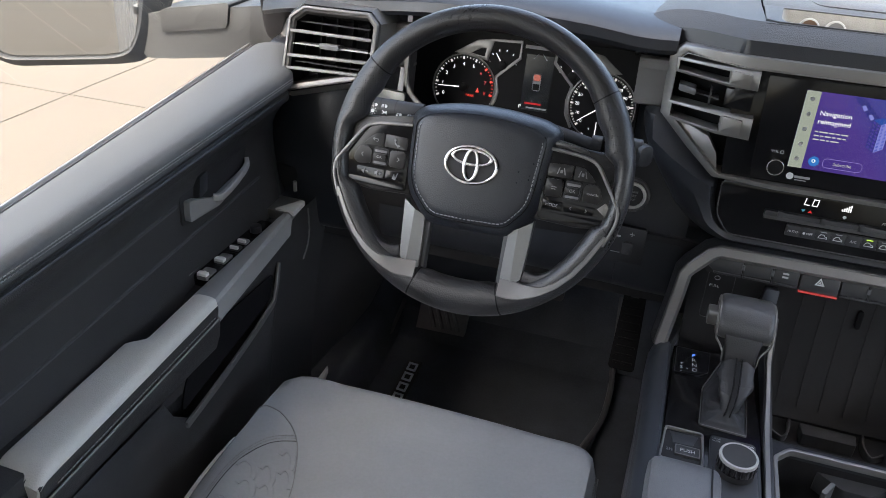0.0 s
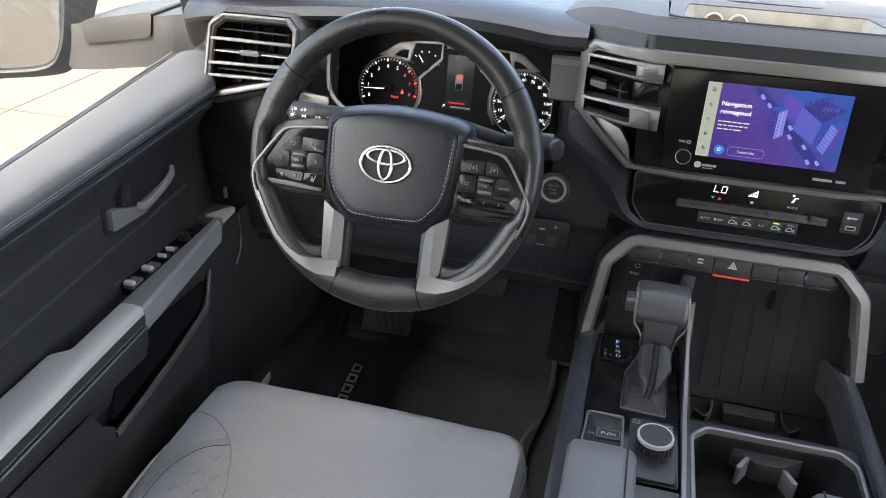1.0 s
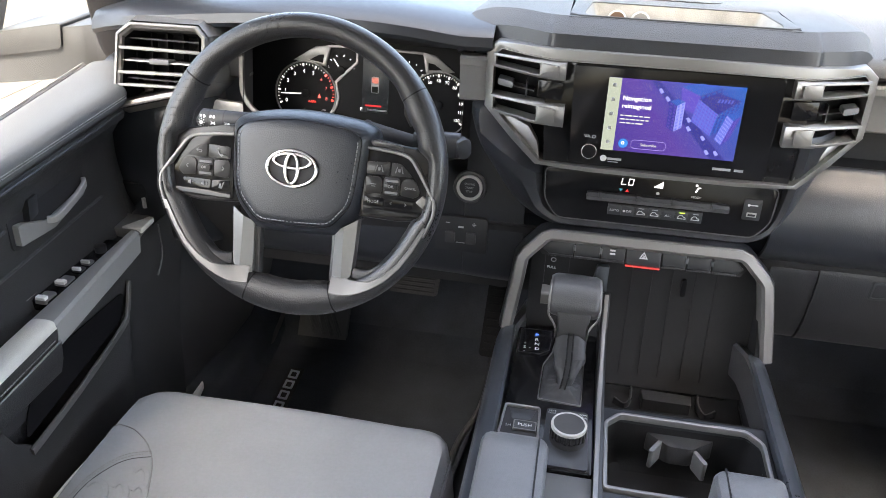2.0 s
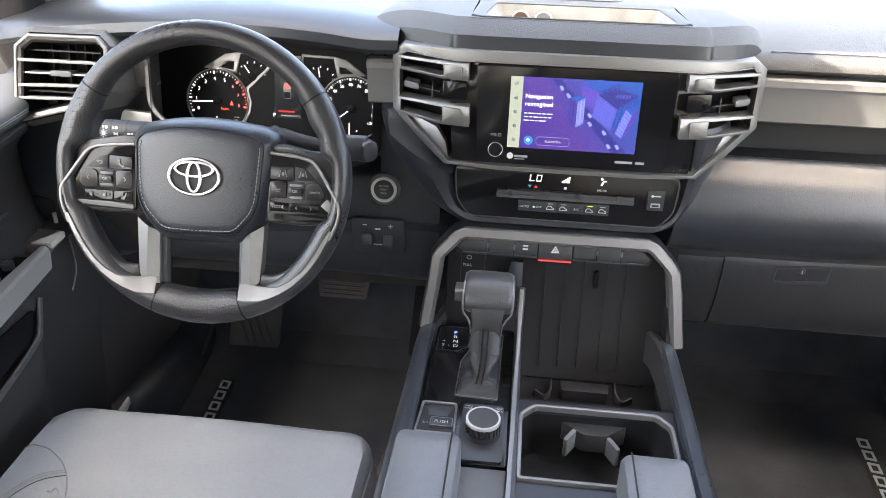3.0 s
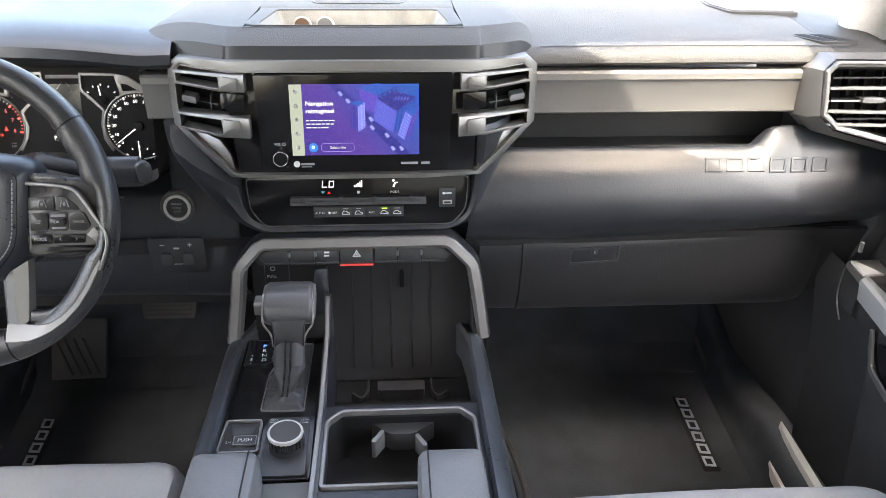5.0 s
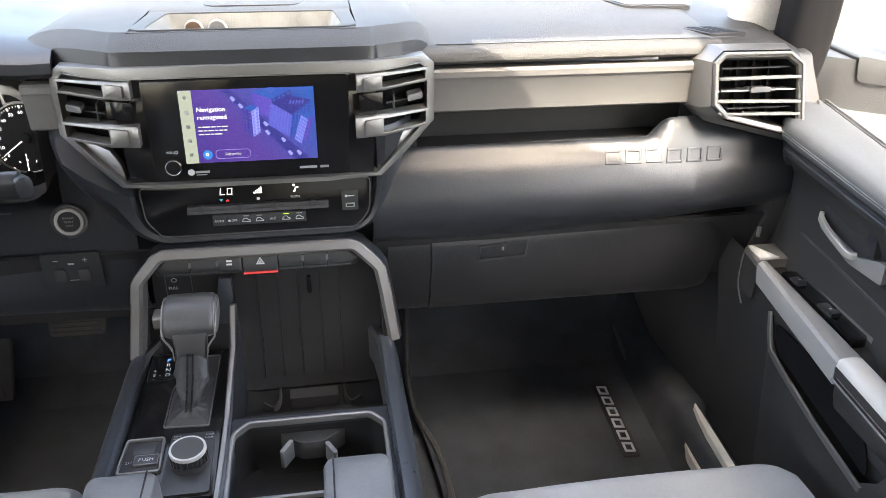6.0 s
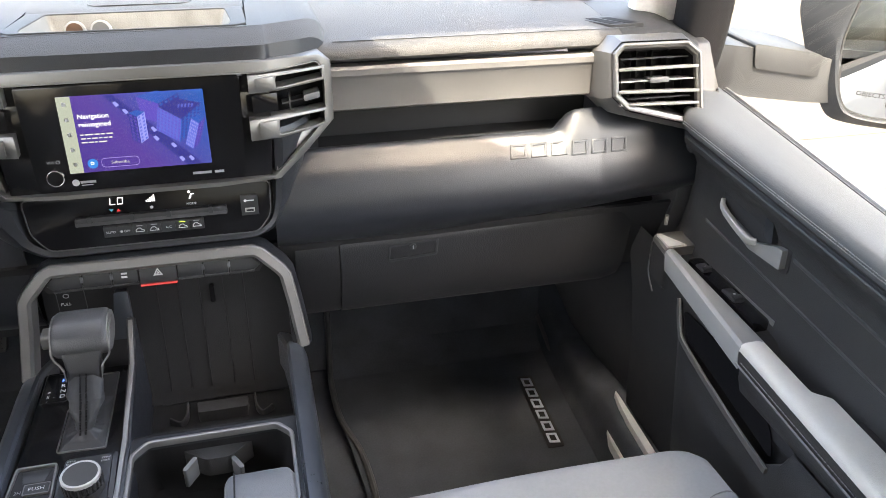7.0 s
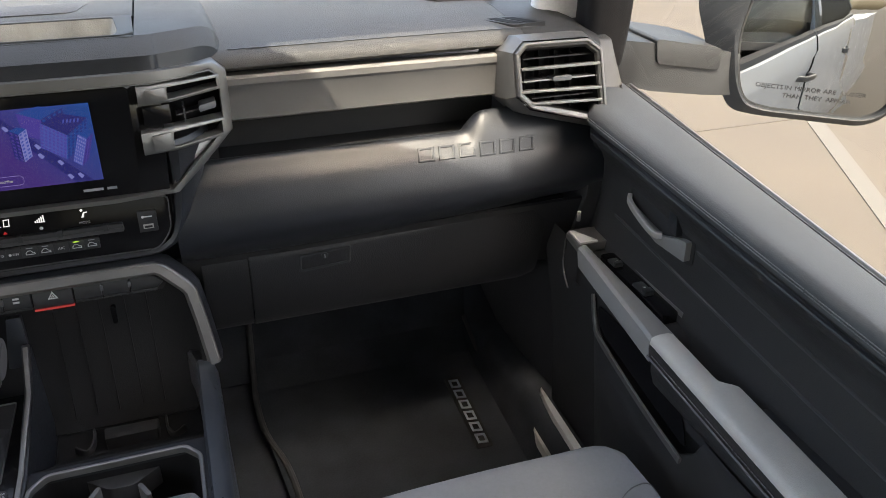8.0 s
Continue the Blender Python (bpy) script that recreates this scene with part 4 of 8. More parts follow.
xs = [0.165, 0.20, 0.235, 0.27, 0.36, 0.46, 0.56, 0.608, 0.622, 0.634, 0.645, 0.68, 0.72, 0.78, 0.84, 0.90]
part("passenger_pad", loft([(x, pad_section(x)) for x in xs], per=2, across=3, thick=0.006), PAD, dash, "dark grained padded lower dash")
# raised plain bars where the name is moulded in


def pad_y(x, z):
    s = [q for q in pad_section(x)[2:8]]
    for (y0, z0), (y1, z1) in zip(s, s[1:]):
        if z1 <= z <= z0:
            return y0 + (y1 - y0) * (z - z0) / (z1 - z0)
    return 0.03


for i in range(6):
    x = 0.542 + i * 0.0335
    lo, hi = pad_y(x, 0.688), pad_y(x, 0.702)
    m = axes((x, (lo + hi) / 2, 0.695), (1, 0.0, 0), (0, hi - lo, 0.014))
    o = [(-0.0145, -0.0115), (0.0115, -0.0115), (0.0145, 0.0115), (-0.0115, 0.0115)]
    part("raised_bar", ring(o, inset(o, 0.0034), m, -0.006, 0.0018, bevel=0.0006), PAD, dash)
# end cheek beside the door
for s in (-1, 1):
    cheek = [(0.06, 0.76), (0.03, 0.73), (0.02, 0.66), (0.03, 0.58), (0.06, 0.50), (0.12, 0.42), (0.40, 0.40), (0.60, 0.80), (0.3, 0.86), (0.1, 0.83)]
    cheek = cheek if s > 0 else [(min(y + 0.045, 0.6), z) for y, z in cheek]
    part("end_cheek", prism(cheek, axes((s * 0.862, 0, 0), (0, 1, 0), (0, 0, 1)), -0.03, 0.03, 0.006), PLASTIC, dash)
    kick = [(0.08, 0.0), (0.08, 0.30), (0.14, 0.45), (0.72, 0.45), (0.72, 0.0)]
    single("kick_panel", prism(kick, axes((s * 0.878, 0, 0), (0, 1, 0), (0, 0, 1)), -0.02, 0.02, 0.006), PLASTIC, "dark plastic kick panel beside the footwell", "kick panel", kind="structure")

# underside
part("dash_underside", loft([(x, [(0.046, 0.575), (0.10, 0.43), (0.20, 0.40), (0.60, 0.42)]) for x in (-0.88, -0.2, 0.2, 0.88)], per=1, thick=0.006), BLACK, dash)

# driver side lower panels
lp = [(0.075, 0.770), (0.070, 0.74), (0.062, 0.70), (0.055, 0.66), (0.050, 0.62), (0.046, 0.585), (0.046, 0.50), (0.06, 0.46), (0.12, 0.43)]
low = [(0.115, 0.655), (0.085, 0.652), (0.068, 0.648), (0.058, 0.64)] + lp[4:]
outer_pad = [(0.11, 0.775), (0.066, 0.768), (0.042, 0.738), (0.026, 0.692), (0.020, 0.650), (0.024, 0.610), (0.036, 0.575), (0.046, 0.545), (0.050, 0.50), (0.06, 0.46), (0.12, 0.43)]
part("driver_panel", loft([(x, [(y + dy, z) for y, z in outer_pad]) for x, dy in ((-0.90, 0.020), (-0.83, 0.002), (-0.77, 0.004), (-0.73, 0.020), (-0.69, 0.046))], per=4, across=3, thick=0.006), PAD, dash, "dark padded outer driver panel", smooth=60)
part("driver_panel", loft([(x, [(y + dy, z) for y, z in low]) for x, dy in ((-0.6905, 0.012), (-0.50, 0.010), (-0.2855, 0.004))], per=2, across=2, thick=0.006), PAD, dash, "dark lower driver panel")
part("driver_panel", loft([(x, [(y + dy, z) for y, z in lp]) for x, dy in ((-0.2850, 0.004), (-0.24, 0.0), (-0.19, 0.0))], per=2, across=2, thick=0.006), PAD, dash, "dark lower driver panel")
for z in (0.640, 0.602):
    part("panel_seam", sweep([(x, 0.0585 + (z - 0.62) * 0.12, z) for x in (-0.66, -0.5, -0.36)], rect(0, 0, 0.004, 0.0014)), SATINDARK, dash, "thin bright seam")
part("column_cover", loft([(x, [(0.06, 0.70 + a), (-0.02, 0.718 + a), (-0.10, 0.735 + a), (-0.16, 0.750 + a)]) for x, a in ((-0.525, -0.06), (-0.515, -0.01), (-0.49, 0.012), (-0.457, 0.016), (-0.424, 0.012), (-0.40, -0.01), (-0.39, -0.06))], per=3, thick=0.004), PLASTIC, dash, "black steering column cover")

# padded surround of the climate panel
sur = rounded([(-0.288, 0.768), (-0.276, 0.715), (-0.214, 0.625), (-0.160, 0.590), (0.135, 0.592), (0.170, 0.604), (0.200, 0.650), (0.215, 0.70), (0.235, 0.775)], 0.02, 3)
sin = rounded([(-0.168, 0.775), (-0.166, 0.665), (-0.158, 0.633), (-0.134, 0.618), (0.136, 0.618), (0.160, 0.635), (0.166, 0.665), (0.168, 0.70), (0.168, 0.775)], 0.02, 3)
rows = []
for k, y in ((0.0, 0.062), (0.06, 0.040), (0.14, 0.028), (0.40, 0.008), (0.72, -0.005), (0.92, -0.002), (1.0, 0.010)):
    line = []
    for a, b in zip(sur, sin):
        x, z = a[0] + (b[0] - a[0]) * k, a[1] + (b[1] - a[1]) * k
        over = max(0.0, z - (0.752 - 0.73 * (x + 0.262))) if x < 0 else 0.0
        line.append(Vector((x, min(0.074, y + 0.05 * max(0, a[1] - 0.68) * (1 - k) + 1.6 * over), z)))
    rows.append(line)
part("stack_surround", grid(rows, close=True), PAD, dash, "dark padded surround of the centre controls")
part("rear_cover", box(-0.24, 0.24, 0.075, 0.09, 0.58, 0.88), BLACK, dash)


# ---------- glove box ----------
glove = thing("glove_box", (0.55, 0.03, 0.48), "dark plastic glove box lid with a recessed latch, closed", "glove box")
gs = [(0.058, 0.5560), (0.047, 0.5520), (0.044, 0.530), (0.048, 0.49), (0.060, 0.44), (0.082, 0.405), (0.12, 0.400)]
climb = lambda x: 0.020 * max(0.0, min(1.0, (x - 0.36) / 0.40)) ** 1.3
lidsec = lambda x, dy=0.0: [(y + dy, z + climb(x) * max(0.0, min(1.0, (z - 0.45) / 0.08))) for y, z in gs]
GLOVEMAT = mat("glove_box_plastic", (0.023, 0.0238, 0.0265), 0.48, spec=0.3, grain=0.4, scale=420, kind="cells")
part("lid", loft([(x, lidsec(x)) for x in (0.2605, 0.30, 0.36, 0.42, 0.5, 0.58, 0.66, 0.74)] + [(0.77, lidsec(0.77, 0.01))], per=1, across=3, thick=0.006), GLOVEMAT, glove)
part("side_panel", loft([(x, lidsec(x, 0.003)) for x in (0.19, 0.2590)], per=1, across=3, thick=0.006), GLOVEMAT, glove)
gap = [(x, 0.0520, 0.5572 + climb(x)) for x in (0.262, 0.32, 0.38, 0.44, 0.50, 0.56, 0.62, 0.68, 0.74, 0.80)]
# filler strip: darkens the modelled gap as its shade would
part("gap_shade", sweep(gap, rect(0, 0, 0.005, 0.0062)), DEEP, glove, "black filler for the shade in the gap over the lid")
F = axes((0.3800, 0.0440, 0.5330), (1, 0, 0.06), (0, -0.02, 1))
latch = part("latch", ring(rounded([(-0.042, 0.014), (0.042, 0.014), (0.038, -0.017), (-0.045, -0.017)], 0.004), rounded([(-0.038, 0.010), (0.038, 0.010), (0.034, -0.013), (-0.041, -0.013)], 0.003), F, -0.002, 0.0015, bevel=0.0006), BUTTON, glove)
part("pull", prism(rounded([(-0.038, 0.010), (0.038, 0.010), (0.034, -0.012), (-0.041, -0.012)], 0.003), F, -0.004, 0.0006, 0.001), GLOVEMAT, latch)
part("lock", prism(oval(-0.002, 0.006, 0.0055, 0.0055, 20), F, 0.0006, 0.004, 0.0008), BUTTON, latch)
part("key_slot", flat(rect(-0.002, 0.006, 0.0016, 0.006), F, 0.0041), GREYMARK, latch)


# ---------- air vents at both ends ----------
def end_vent(s):
    t = thing("air_vent", (s * 0.75, 0.03, 0.80), "silver framed air vent with four slats at the dash end", "air vent", "end air vents")
    F = axes((0, 0.008, 0.798 if s > 0 else 0.794), (1, 0, 0), (0, 0.22, 1))
    out = [(0.677, 0.046), (0.692, 0.061), (0.798, 0.060), (0.821, 0.043), (0.832, -0.066), (0.822, -0.070), (0.702, -0.038), (0.680, -0.017)]
    o = [(s * a, b) for a, b in out]
    i = inset(o, 0.013)
    # deep satin shell, then a bright front rim
    rows = []
    for poly, z in ((inset(o, -0.010), -0.080), (inset(o, -0.010), -0.022), (inset(o, -0.002), -0.002)):
        rows.append([F @ Vector((x, y, z)) for x, y in poly])
    part("shell", grid(rows, close=True), VENTSATIN, t, "satin silver vent shell")
    part("rim", ring(o, inset(o, 0.0045), F, -0.006, 0.006, bevel=0.0015), BANDSATIN, t, "bright silver vent rim")
    part("inner_bezel", grid([[F @ Vector((x, y, z)) for x, y in inset(o, k)] for k, z in ((0.0045, 0.003), (0.0080, 0.001), (0.0125, -0.010))], close=True), VENTSATIN, t, "grey sloping inner edge")
    part("duct", grid([[F @ Vector((x, y, z)) for x, y in inset(o, k)] for k, z in ((0.012, 0.0), (0.014, -0.03), (0.018, -0.05))], close=True, floor=True), DEEP, t, "dark duct")
    for zc, tilt in ((0.022, 0.0), (-0.013, -0.002)):
        slat = prism([(s * 0.686, zc - 0.0022 - tilt), (s * 0.822, zc - 0.0022 + tilt), (s * 0.822, zc + 0.0022 + tilt), (s * 0.686, zc + 0.0022 - tilt)], F, -0.014, 0.004, 0.0006)
        part("slat", slat, SLATPAINT, t, "satin silver slat")
    slat = prism([(s * 0.690, -0.032), (s * 0.822, -0.036), (s * 0.822, -0.032), (s * 0.690, -0.028)], F, -0.014, 0.004, 0.0006)
    part("slat", slat, SLATPAINT, t, "satin silver slat")
    for zc in (0.005, -0.024, 0.036):
        part("vane", prism(rect(s * 0.754, zc, 0.13, 0.0020), F, -0.028, -0.012), BLACK, t)
    for k in range(5):
        part("cross_vane", prism(rect(s * (0.705 + 0.026 * k), 0.003, 0.0022, 0.10), F, -0.046, -0.030), DEEP, t)
    part("thin_vane", prism(rect(s * 0.753, 0.0035, 0.135, 0.0022), F, -0.014, -0.002), SATINDARK, t, "thin grey middle slat")
    tab = part("tab", prism(rounded(rect(s * 0.754, 0.0045, 0.032, 0.008), 0.003), F, -0.020, 0.003, 0.0015), TABGREY, t, "grey adjusting tab")
    return t


end_vent(-1)
end_vent(1)
# windscreen demister slot at the passenger end
for s in (-1, 1):
    slot = thing("demister_vent", (s * 0.73, 0.12, 0.872), "black demister outlet in the dash top corner", "air vent", "demister outlets")
    part("frame", prism(rounded([(s * a, b) for a, b in ((0.660, 0.142), (0.728, 0.144), (0.766, 0.094), (0.704, 0.086))], 0.008), I4, 0.856, 0.8680, 0.0015), BLACK, slot)
    for k in range(2):
        x = 0.678 + 0.026 * k
        part("slot", prism([(s * x, 0.134), (s * (x + 0.018), 0.134), (s * (x + 0.046), 0.096), (s * (x + 0.026), 0.096)], I4, 0.864, 0.8685), DEEP, slot, "dark slot")
tg = thing("tweeter_grille", (0.67, 0.30, 0.88), "grey woven speaker grille on the dash top", "speaker grille")
part("frame", prism(rounded(end_grille, 0.006), I4, 0.868, 0.8795, 0.0015), PLASTIC, tg)
part("mesh", prism(rounded(inset(end_grille, 0.005), 0.005), I4, 0.8796, 0.8812, 0.0006), mat("woven_grille", (0.09, 0.09, 0.092), 0.55, grain=1.0, scale=190, kind="cells"), tg)


# ---------- infotainment unit ----------
unit = thing("infotainment_unit", (0, 0.0, 0.78), "silver framed touchscreen unit with air vents on both sides, switched on", "infotainment unit")


def bend(bm, out=0.0):
    """From (x, height, depth) to the bowed front of the unit."""
    for v in bm.verts:
        x, h, d = v.co
        k = max(0.0, (abs(x) - 0.15) / 0.11) ** 1.5
        v.co = (x, 0.054 * k + 0.126 * (h - 0.834) - d - out, h)
    return bm


f_out = [(-0.263, 0.846), (-0.246, 0.860), (-0.205, 0.863), (-0.165, 0.865), (0.165, 0.865), (0.205, 0.863), (0.246, 0.860), (0.263, 0.846), (0.263, 0.815), (0.262, 0.764), (0.217, 0.731), (0.178, 0.703), (0.10, 0.702), (-0.10, 0.702), (-0.178, 0.703), (-0.217, 0.731), (-0.262, 0.764), (-0.263, 0.815)]
f_in = [(-0.252, 0.840), (-0.240, 0.852), (-0.205, 0.852), (-0.165, 0.8515), (0.165, 0.8515), (0.205, 0.852), (0.240, 0.852), (0.252, 0.840), (0.252, 0.815), (0.251, 0.770), (0.210, 0.738), (0.172, 0.709), (0.10, 0.708), (-0.10, 0.708), (-0.172, 0.709), (-0.210, 0.738), (-0.251, 0.770), (-0.252, 0.815)]
part("frame", bend(ring(f_out, f_in, I4, -0.03, 0.004, bevel=0.0018)), SATIN, unit, "satin silver frame")
mid = [((a[0] + b[0]) / 2, (a[1] + b[1]) / 2) for a, b in zip(f_out, f_in)]
part("frame_lip", bend(ring([((2 * a[0] + b[0]) / 3, (2 * a[1] + b[1]) / 3 - 0.008) if a[1] > 0.90 else b for a, b in zip(mid, f_in)], inset(f_in, 0.001), I4, -0.02, 0.007, bevel=0.001)), SATIN, unit, "stepped inner edge of the frame")
face = [(-0.176, 0.852), (0.176, 0.852), (0.172, 0.78), (0.167, 0.709), (-0.167, 0.709), (-0.172, 0.78)]
panel = part("bezel", bend(prism(face, I4, -0.02, -0.001, 0.001)), GLOSS, unit, "glossy black screen bezel")
part("bezel_edge", bend(prism(rounded([(-0.137, 0.848), (0.137, 0.848), (0.132, 0.712), (-0.132, 0.712)], 0.006), I4, -0.004, 0.0005, 0.0006)), GLOSS, panel)
for s in (-1, 1):
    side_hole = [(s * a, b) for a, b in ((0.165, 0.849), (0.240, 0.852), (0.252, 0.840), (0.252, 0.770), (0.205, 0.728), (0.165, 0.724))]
    # flat plate behind the fingers, coloured as the duct's inner shade
    part("duct", bend(prism(side_hole, I4, -0.06, -0.034)), DEEP, unit, "near-black plate for the shade in the vent duct")
    for h0, h1, dx in ((0.826, 0.850, 0.0), (0.763, 0.792, 0.003)):
        o = [(s * a, b) for a, b in ((0.147 - dx, h0), (0.147 - dx, h1 - 0.001), (0.184, h1 - 0.002), (0.252, h1 - 0.006), (0.252, h0 - 0.001), (0.184, h0 - 0.001))]
        i = [(s * a, b) for a, b in ((0.183, h0 + 0.0035), (0.183, (h0 + h1) / 2), (0.184, h1 - 0.0060), (0.248, h1 - 0.0095), (0.248, h0 + 0.0030), (0.190, h0 + 0.0030))]
        finger = part("vent_finger", bend(ring(o, i, I4, -0.016, 0.010, bevel=0.0012)), SATIN, unit, "satin silver vent finger")
        part("finger_step", bend(prism(rounded([(s * 0.157, h0 + 0.0035), (s * 0.181, h0 + 0.0045), (s * 0.181, h1 - 0.0045), (s * 0.157, h1 - 0.0055)], 0.0015), I4, 0.007, 0.0125, 0.0015)), SATIN, finger)
    part("vane", bend(prism([(s * 0.19, 0.800), (s * 0.225, 0.800), (s * 0.225, 0.802), (s * 0.19, 0.802)], I4, -0.025, -0.008)), BUTTON, unit)
    part("vane", bend(prism([(s * 0.20, 0.790), (s * 0.202, 0.790), (s * 0.202, 0.812), (s * 0.20, 0.812)], I4, -0.025, -0.008)), BUTTON, unit)
    part("tab", bend(prism(rounded(rect(s * 0.232, 0.805, 0.023, 0.0085), 0.0025), I4, -0.018, 0.004, 0.0015)), TABGREY, unit, "grey adjusting tab")
    part("finger_bridge", bend(prism(rounded([(s * 0.150, 0.797), (s * 0.184, 0.797), (s * 0.184, 0.821), (s * 0.150, 0.821)], 0.002), I4, -0.02, 0.003, 0.001)), GLOSS, unit, "glossy black piece between the fingers")
    part("lower_facet", bend(prism([(s * 0.248, 0.765), (s * 0.209, 0.737), (s * 0.173, 0.710), (s * 0.178, 0.732), (s * 0.192, 0.751)], I4, -0.022, -0.006, 0.001)), SATIN, unit, "silver corner facet")

# screen content: the display is flat and lit
SCREEN = bpy.data.materials.new("lit_screen_violet_to_blue")
SCREEN.use_nodes = True
nt = SCREEN.node_tree
b = nt.nodes["Principled BSDF"]
b.inputs["Base Color"].default_value = (0.01, 0.01, 0.012, 1)
b.inputs["Roughness"].default_value = 0.12
tc, sep, ramp = nt.nodes.new("ShaderNodeTexCoord"), nt.nodes.new("ShaderNodeSeparateXYZ"), nt.nodes.new("ShaderNodeValToRGB")
nt.links.new(tc.outputs["Generated"], sep.inputs[0])
mix = nt.nodes.new("ShaderNodeMath")
mix.operation = 'MULTIPLY_ADD'
mix.inputs[1].default_value = 0.7
nt.links.new(sep.outputs[0], mix.inputs[0])
mul = nt.nodes.new("ShaderNodeMath")
mul.operation = 'MULTIPLY'
mul.inputs[1].default_value = 0.3
nt.links.new(sep.outputs[2], mul.inputs[0])
nt.links.new(mul.outputs[0], mix.inputs[2])
nt.links.new(mix.outputs[0], ramp.inputs[0])
ramp.color_ramp.elements[0].color, ramp.color_ramp.elements[1].color = (0.070, 0.040, 0.34, 1), (0.020, 0.13, 0.60, 1)
e = ramp.color_ramp.elements.new(0.42)
e.color = (0.115, 0.060, 0.42, 1)
nt.links.new(ramp.outputs[0], b.inputs["Emission Color"])
b.inputs["Emission Strength"].default_value = 0.39 * GLOW
SF = axes((0, -0.0073, 0.7848), (1, 0, 0), (0, 0.126, 1))       # screen plane
screen = part("screen", prism(rect(0.0, 0, 0.178, 0.0995), SF, -0.002, 0.0008), SCREEN, unit, "lit violet and blue touchscreen")
SIDEBAR = glow("lit_sidebar", (0.47, 0.53, 0.47), 0.46)
part("sidebar", flat(rect(-0.0805, 0, 0.017, 0.0995), SF, 0.0010), SIDEBAR, screen, "pale menu bar of the screen")
for k in range(5):
    part("menu_icon", flat(rounded(rect(-0.0805, 0.040 - 0.0195 * k, 0.005, 0.005), 0.0015), SF, 0.0014), GREYMARK, screen)
words("Navigation", at(SF, -0.068, 0.0235, 0.0014), 0.0062, LIT_WHITE, screen, align='LEFT')
words("reimagined", at(SF, -0.068, 0.0130, 0.0014), 0.0062, LIT_WHITE, screen, align='LEFT')
for k, run in enumerate(((0.004, 0.010, 0.006, 0.005, 0.008), (0.006, 0.004, 0.007, 0.004, 0.005, 0.004), (0.007, 0.006, 0.003, 0.010))):
    x = -0.068
    for w in run:
        y = -0.0008 - 0.0050 * k
        part("text_bar", flat([(x, y), (x + w, y), (x + w, y + 0.0016), (x, y + 0.0016)], SF, 0.0014), LIT_DIM, screen)
        x += w + 0.0016
part("search_button", flat(oval(-0.0595, -0.0385, 0.0065, 0.0065, 24), SF, 0.0012), glow("lit_azure", (0.03, 0.20, 0.62), 0.6), screen)
part("search_glass", ring(oval(-0.0600, -0.0380, 0.0022, 0.0022, 16), oval(-0.0600, -0.0380, 0.0015, 0.0015, 16), SF, 0.0016, 0.0018), LIT_WHITE, screen)
pill = rounded(rect(-0.0255, -0.0385, 0.047, 0.0125), 0.006, 5)
part("button_outline", ring(pill, inset(pill, 0.0006), SF, 0.0010, 0.0014), glow("lit_lilac", (0.30, 0.24, 0.66), 0.6), screen)
words("Subscribe", at(SF, -0.0255, -0.0385, 0.0014), 0.0040, LIT_DIM, screen)
# town drawing on the display
TOWN = [glow("lit_town_" + n, c, 0.6) for n, c in (("violet", (0.085, 0.060, 0.42)), ("blue", (0.025, 0.080, 0.40)), ("pale", (0.24, 0.26, 0.75)), ("dark", (0.030, 0.030, 0.22)), ("mid", (0.085, 0.115, 0.55)))]


def on_quad(q, u, v):
    return q[0] * (1 - u) * (1 - v) + q[1] * u * (1 - v) + q[2] * u * v + q[3] * (1 - u) * v


def drawn_face(name, q, colour, ink=None, cols=0, rows=0, lift=0.0013):
    """One face of a drawn building, with its rows of small windows."""
    q = [Vector(p) for p in q]
    face = part(name, flat([tuple(p) for p in q], SF, lift), colour, screen)
    if ink:
        bm = bmesh.new()
        for a in range(cols):
            for b in range(rows):
                u0, u1, v0, v1 = (a + 0.22) / cols, (a + 0.78) / cols, (b + 0.25) / rows, (b + 0.75) / rows
                flat([tuple(on_quad(q, u, v)) for u, v in ((u0, v0), (u1, v0), (u1, v1), (u0, v1))], SF, lift + 0.0002, bm=bm)
        part("window_pattern", bm, ink, screen)
    return face


def drawn_house(x, y, w, d, h, lean, colours, cols, rows, turned, lift):
    """A drawn block seen from above: roof, near face and far face; lean shifts the foot."""
    a, b = (x, y), (x + w * 0.5, y - d * turned)
    c2, e2 = (x + w, y + d * 0.1), (x + w * 0.5, y + d * 0.5)
    fall = lambda p: (p[0] + lean, p[1] - h)
    drawn_face("drawn_roof", [a, b, c2, e2], colours[0], lift=lift)
    drawn_face("drawn_wall", [a, b, fall(b), fall(a)], colours[1], colours[3], cols[0], rows, lift)
    drawn_face("drawn_wall", [b, c2, fall(c2), fall(b)], colours[2], colours[4], cols[1], rows, lift)


part("drawn_street", flat([(-0.034, 0.0495), (-0.022, 0.0495), (0.078, -0.0495), (0.058, -0.0495)], SF, 0.0011), TOWN[3], screen)
V, B, P, K, M = TOWN
drawn_house(0.006, 0.0450, 0.052, 0.012, 0.028, 0.004, (B, V, K, None, B), (0, 4), 5, 0.9, 0.0013)
drawn_house(0.031, 0.0300, 0.054, 0.018, 0.030, -0.006, (K, M, B, V, K), (7, 5), 7, 1.0, 0.0017)
for k in range(5):
    part("roof_unit", flat([(0.055 + 0.0042 * k, 0.0270), (0.0572 + 0.0042 * k, 0.0278), (0.0585 + 0.0042 * k, 0.0325), (0.0563 + 0.0042 * k, 0.0318)], SF, 0.0020), M, screen)
drawn_house(-0.0060, 0.0245, 0.020, 0.007, 0.035, 0.000, (B, K, P, V, M), (2, 2), 8, 0.8, 0.0021)
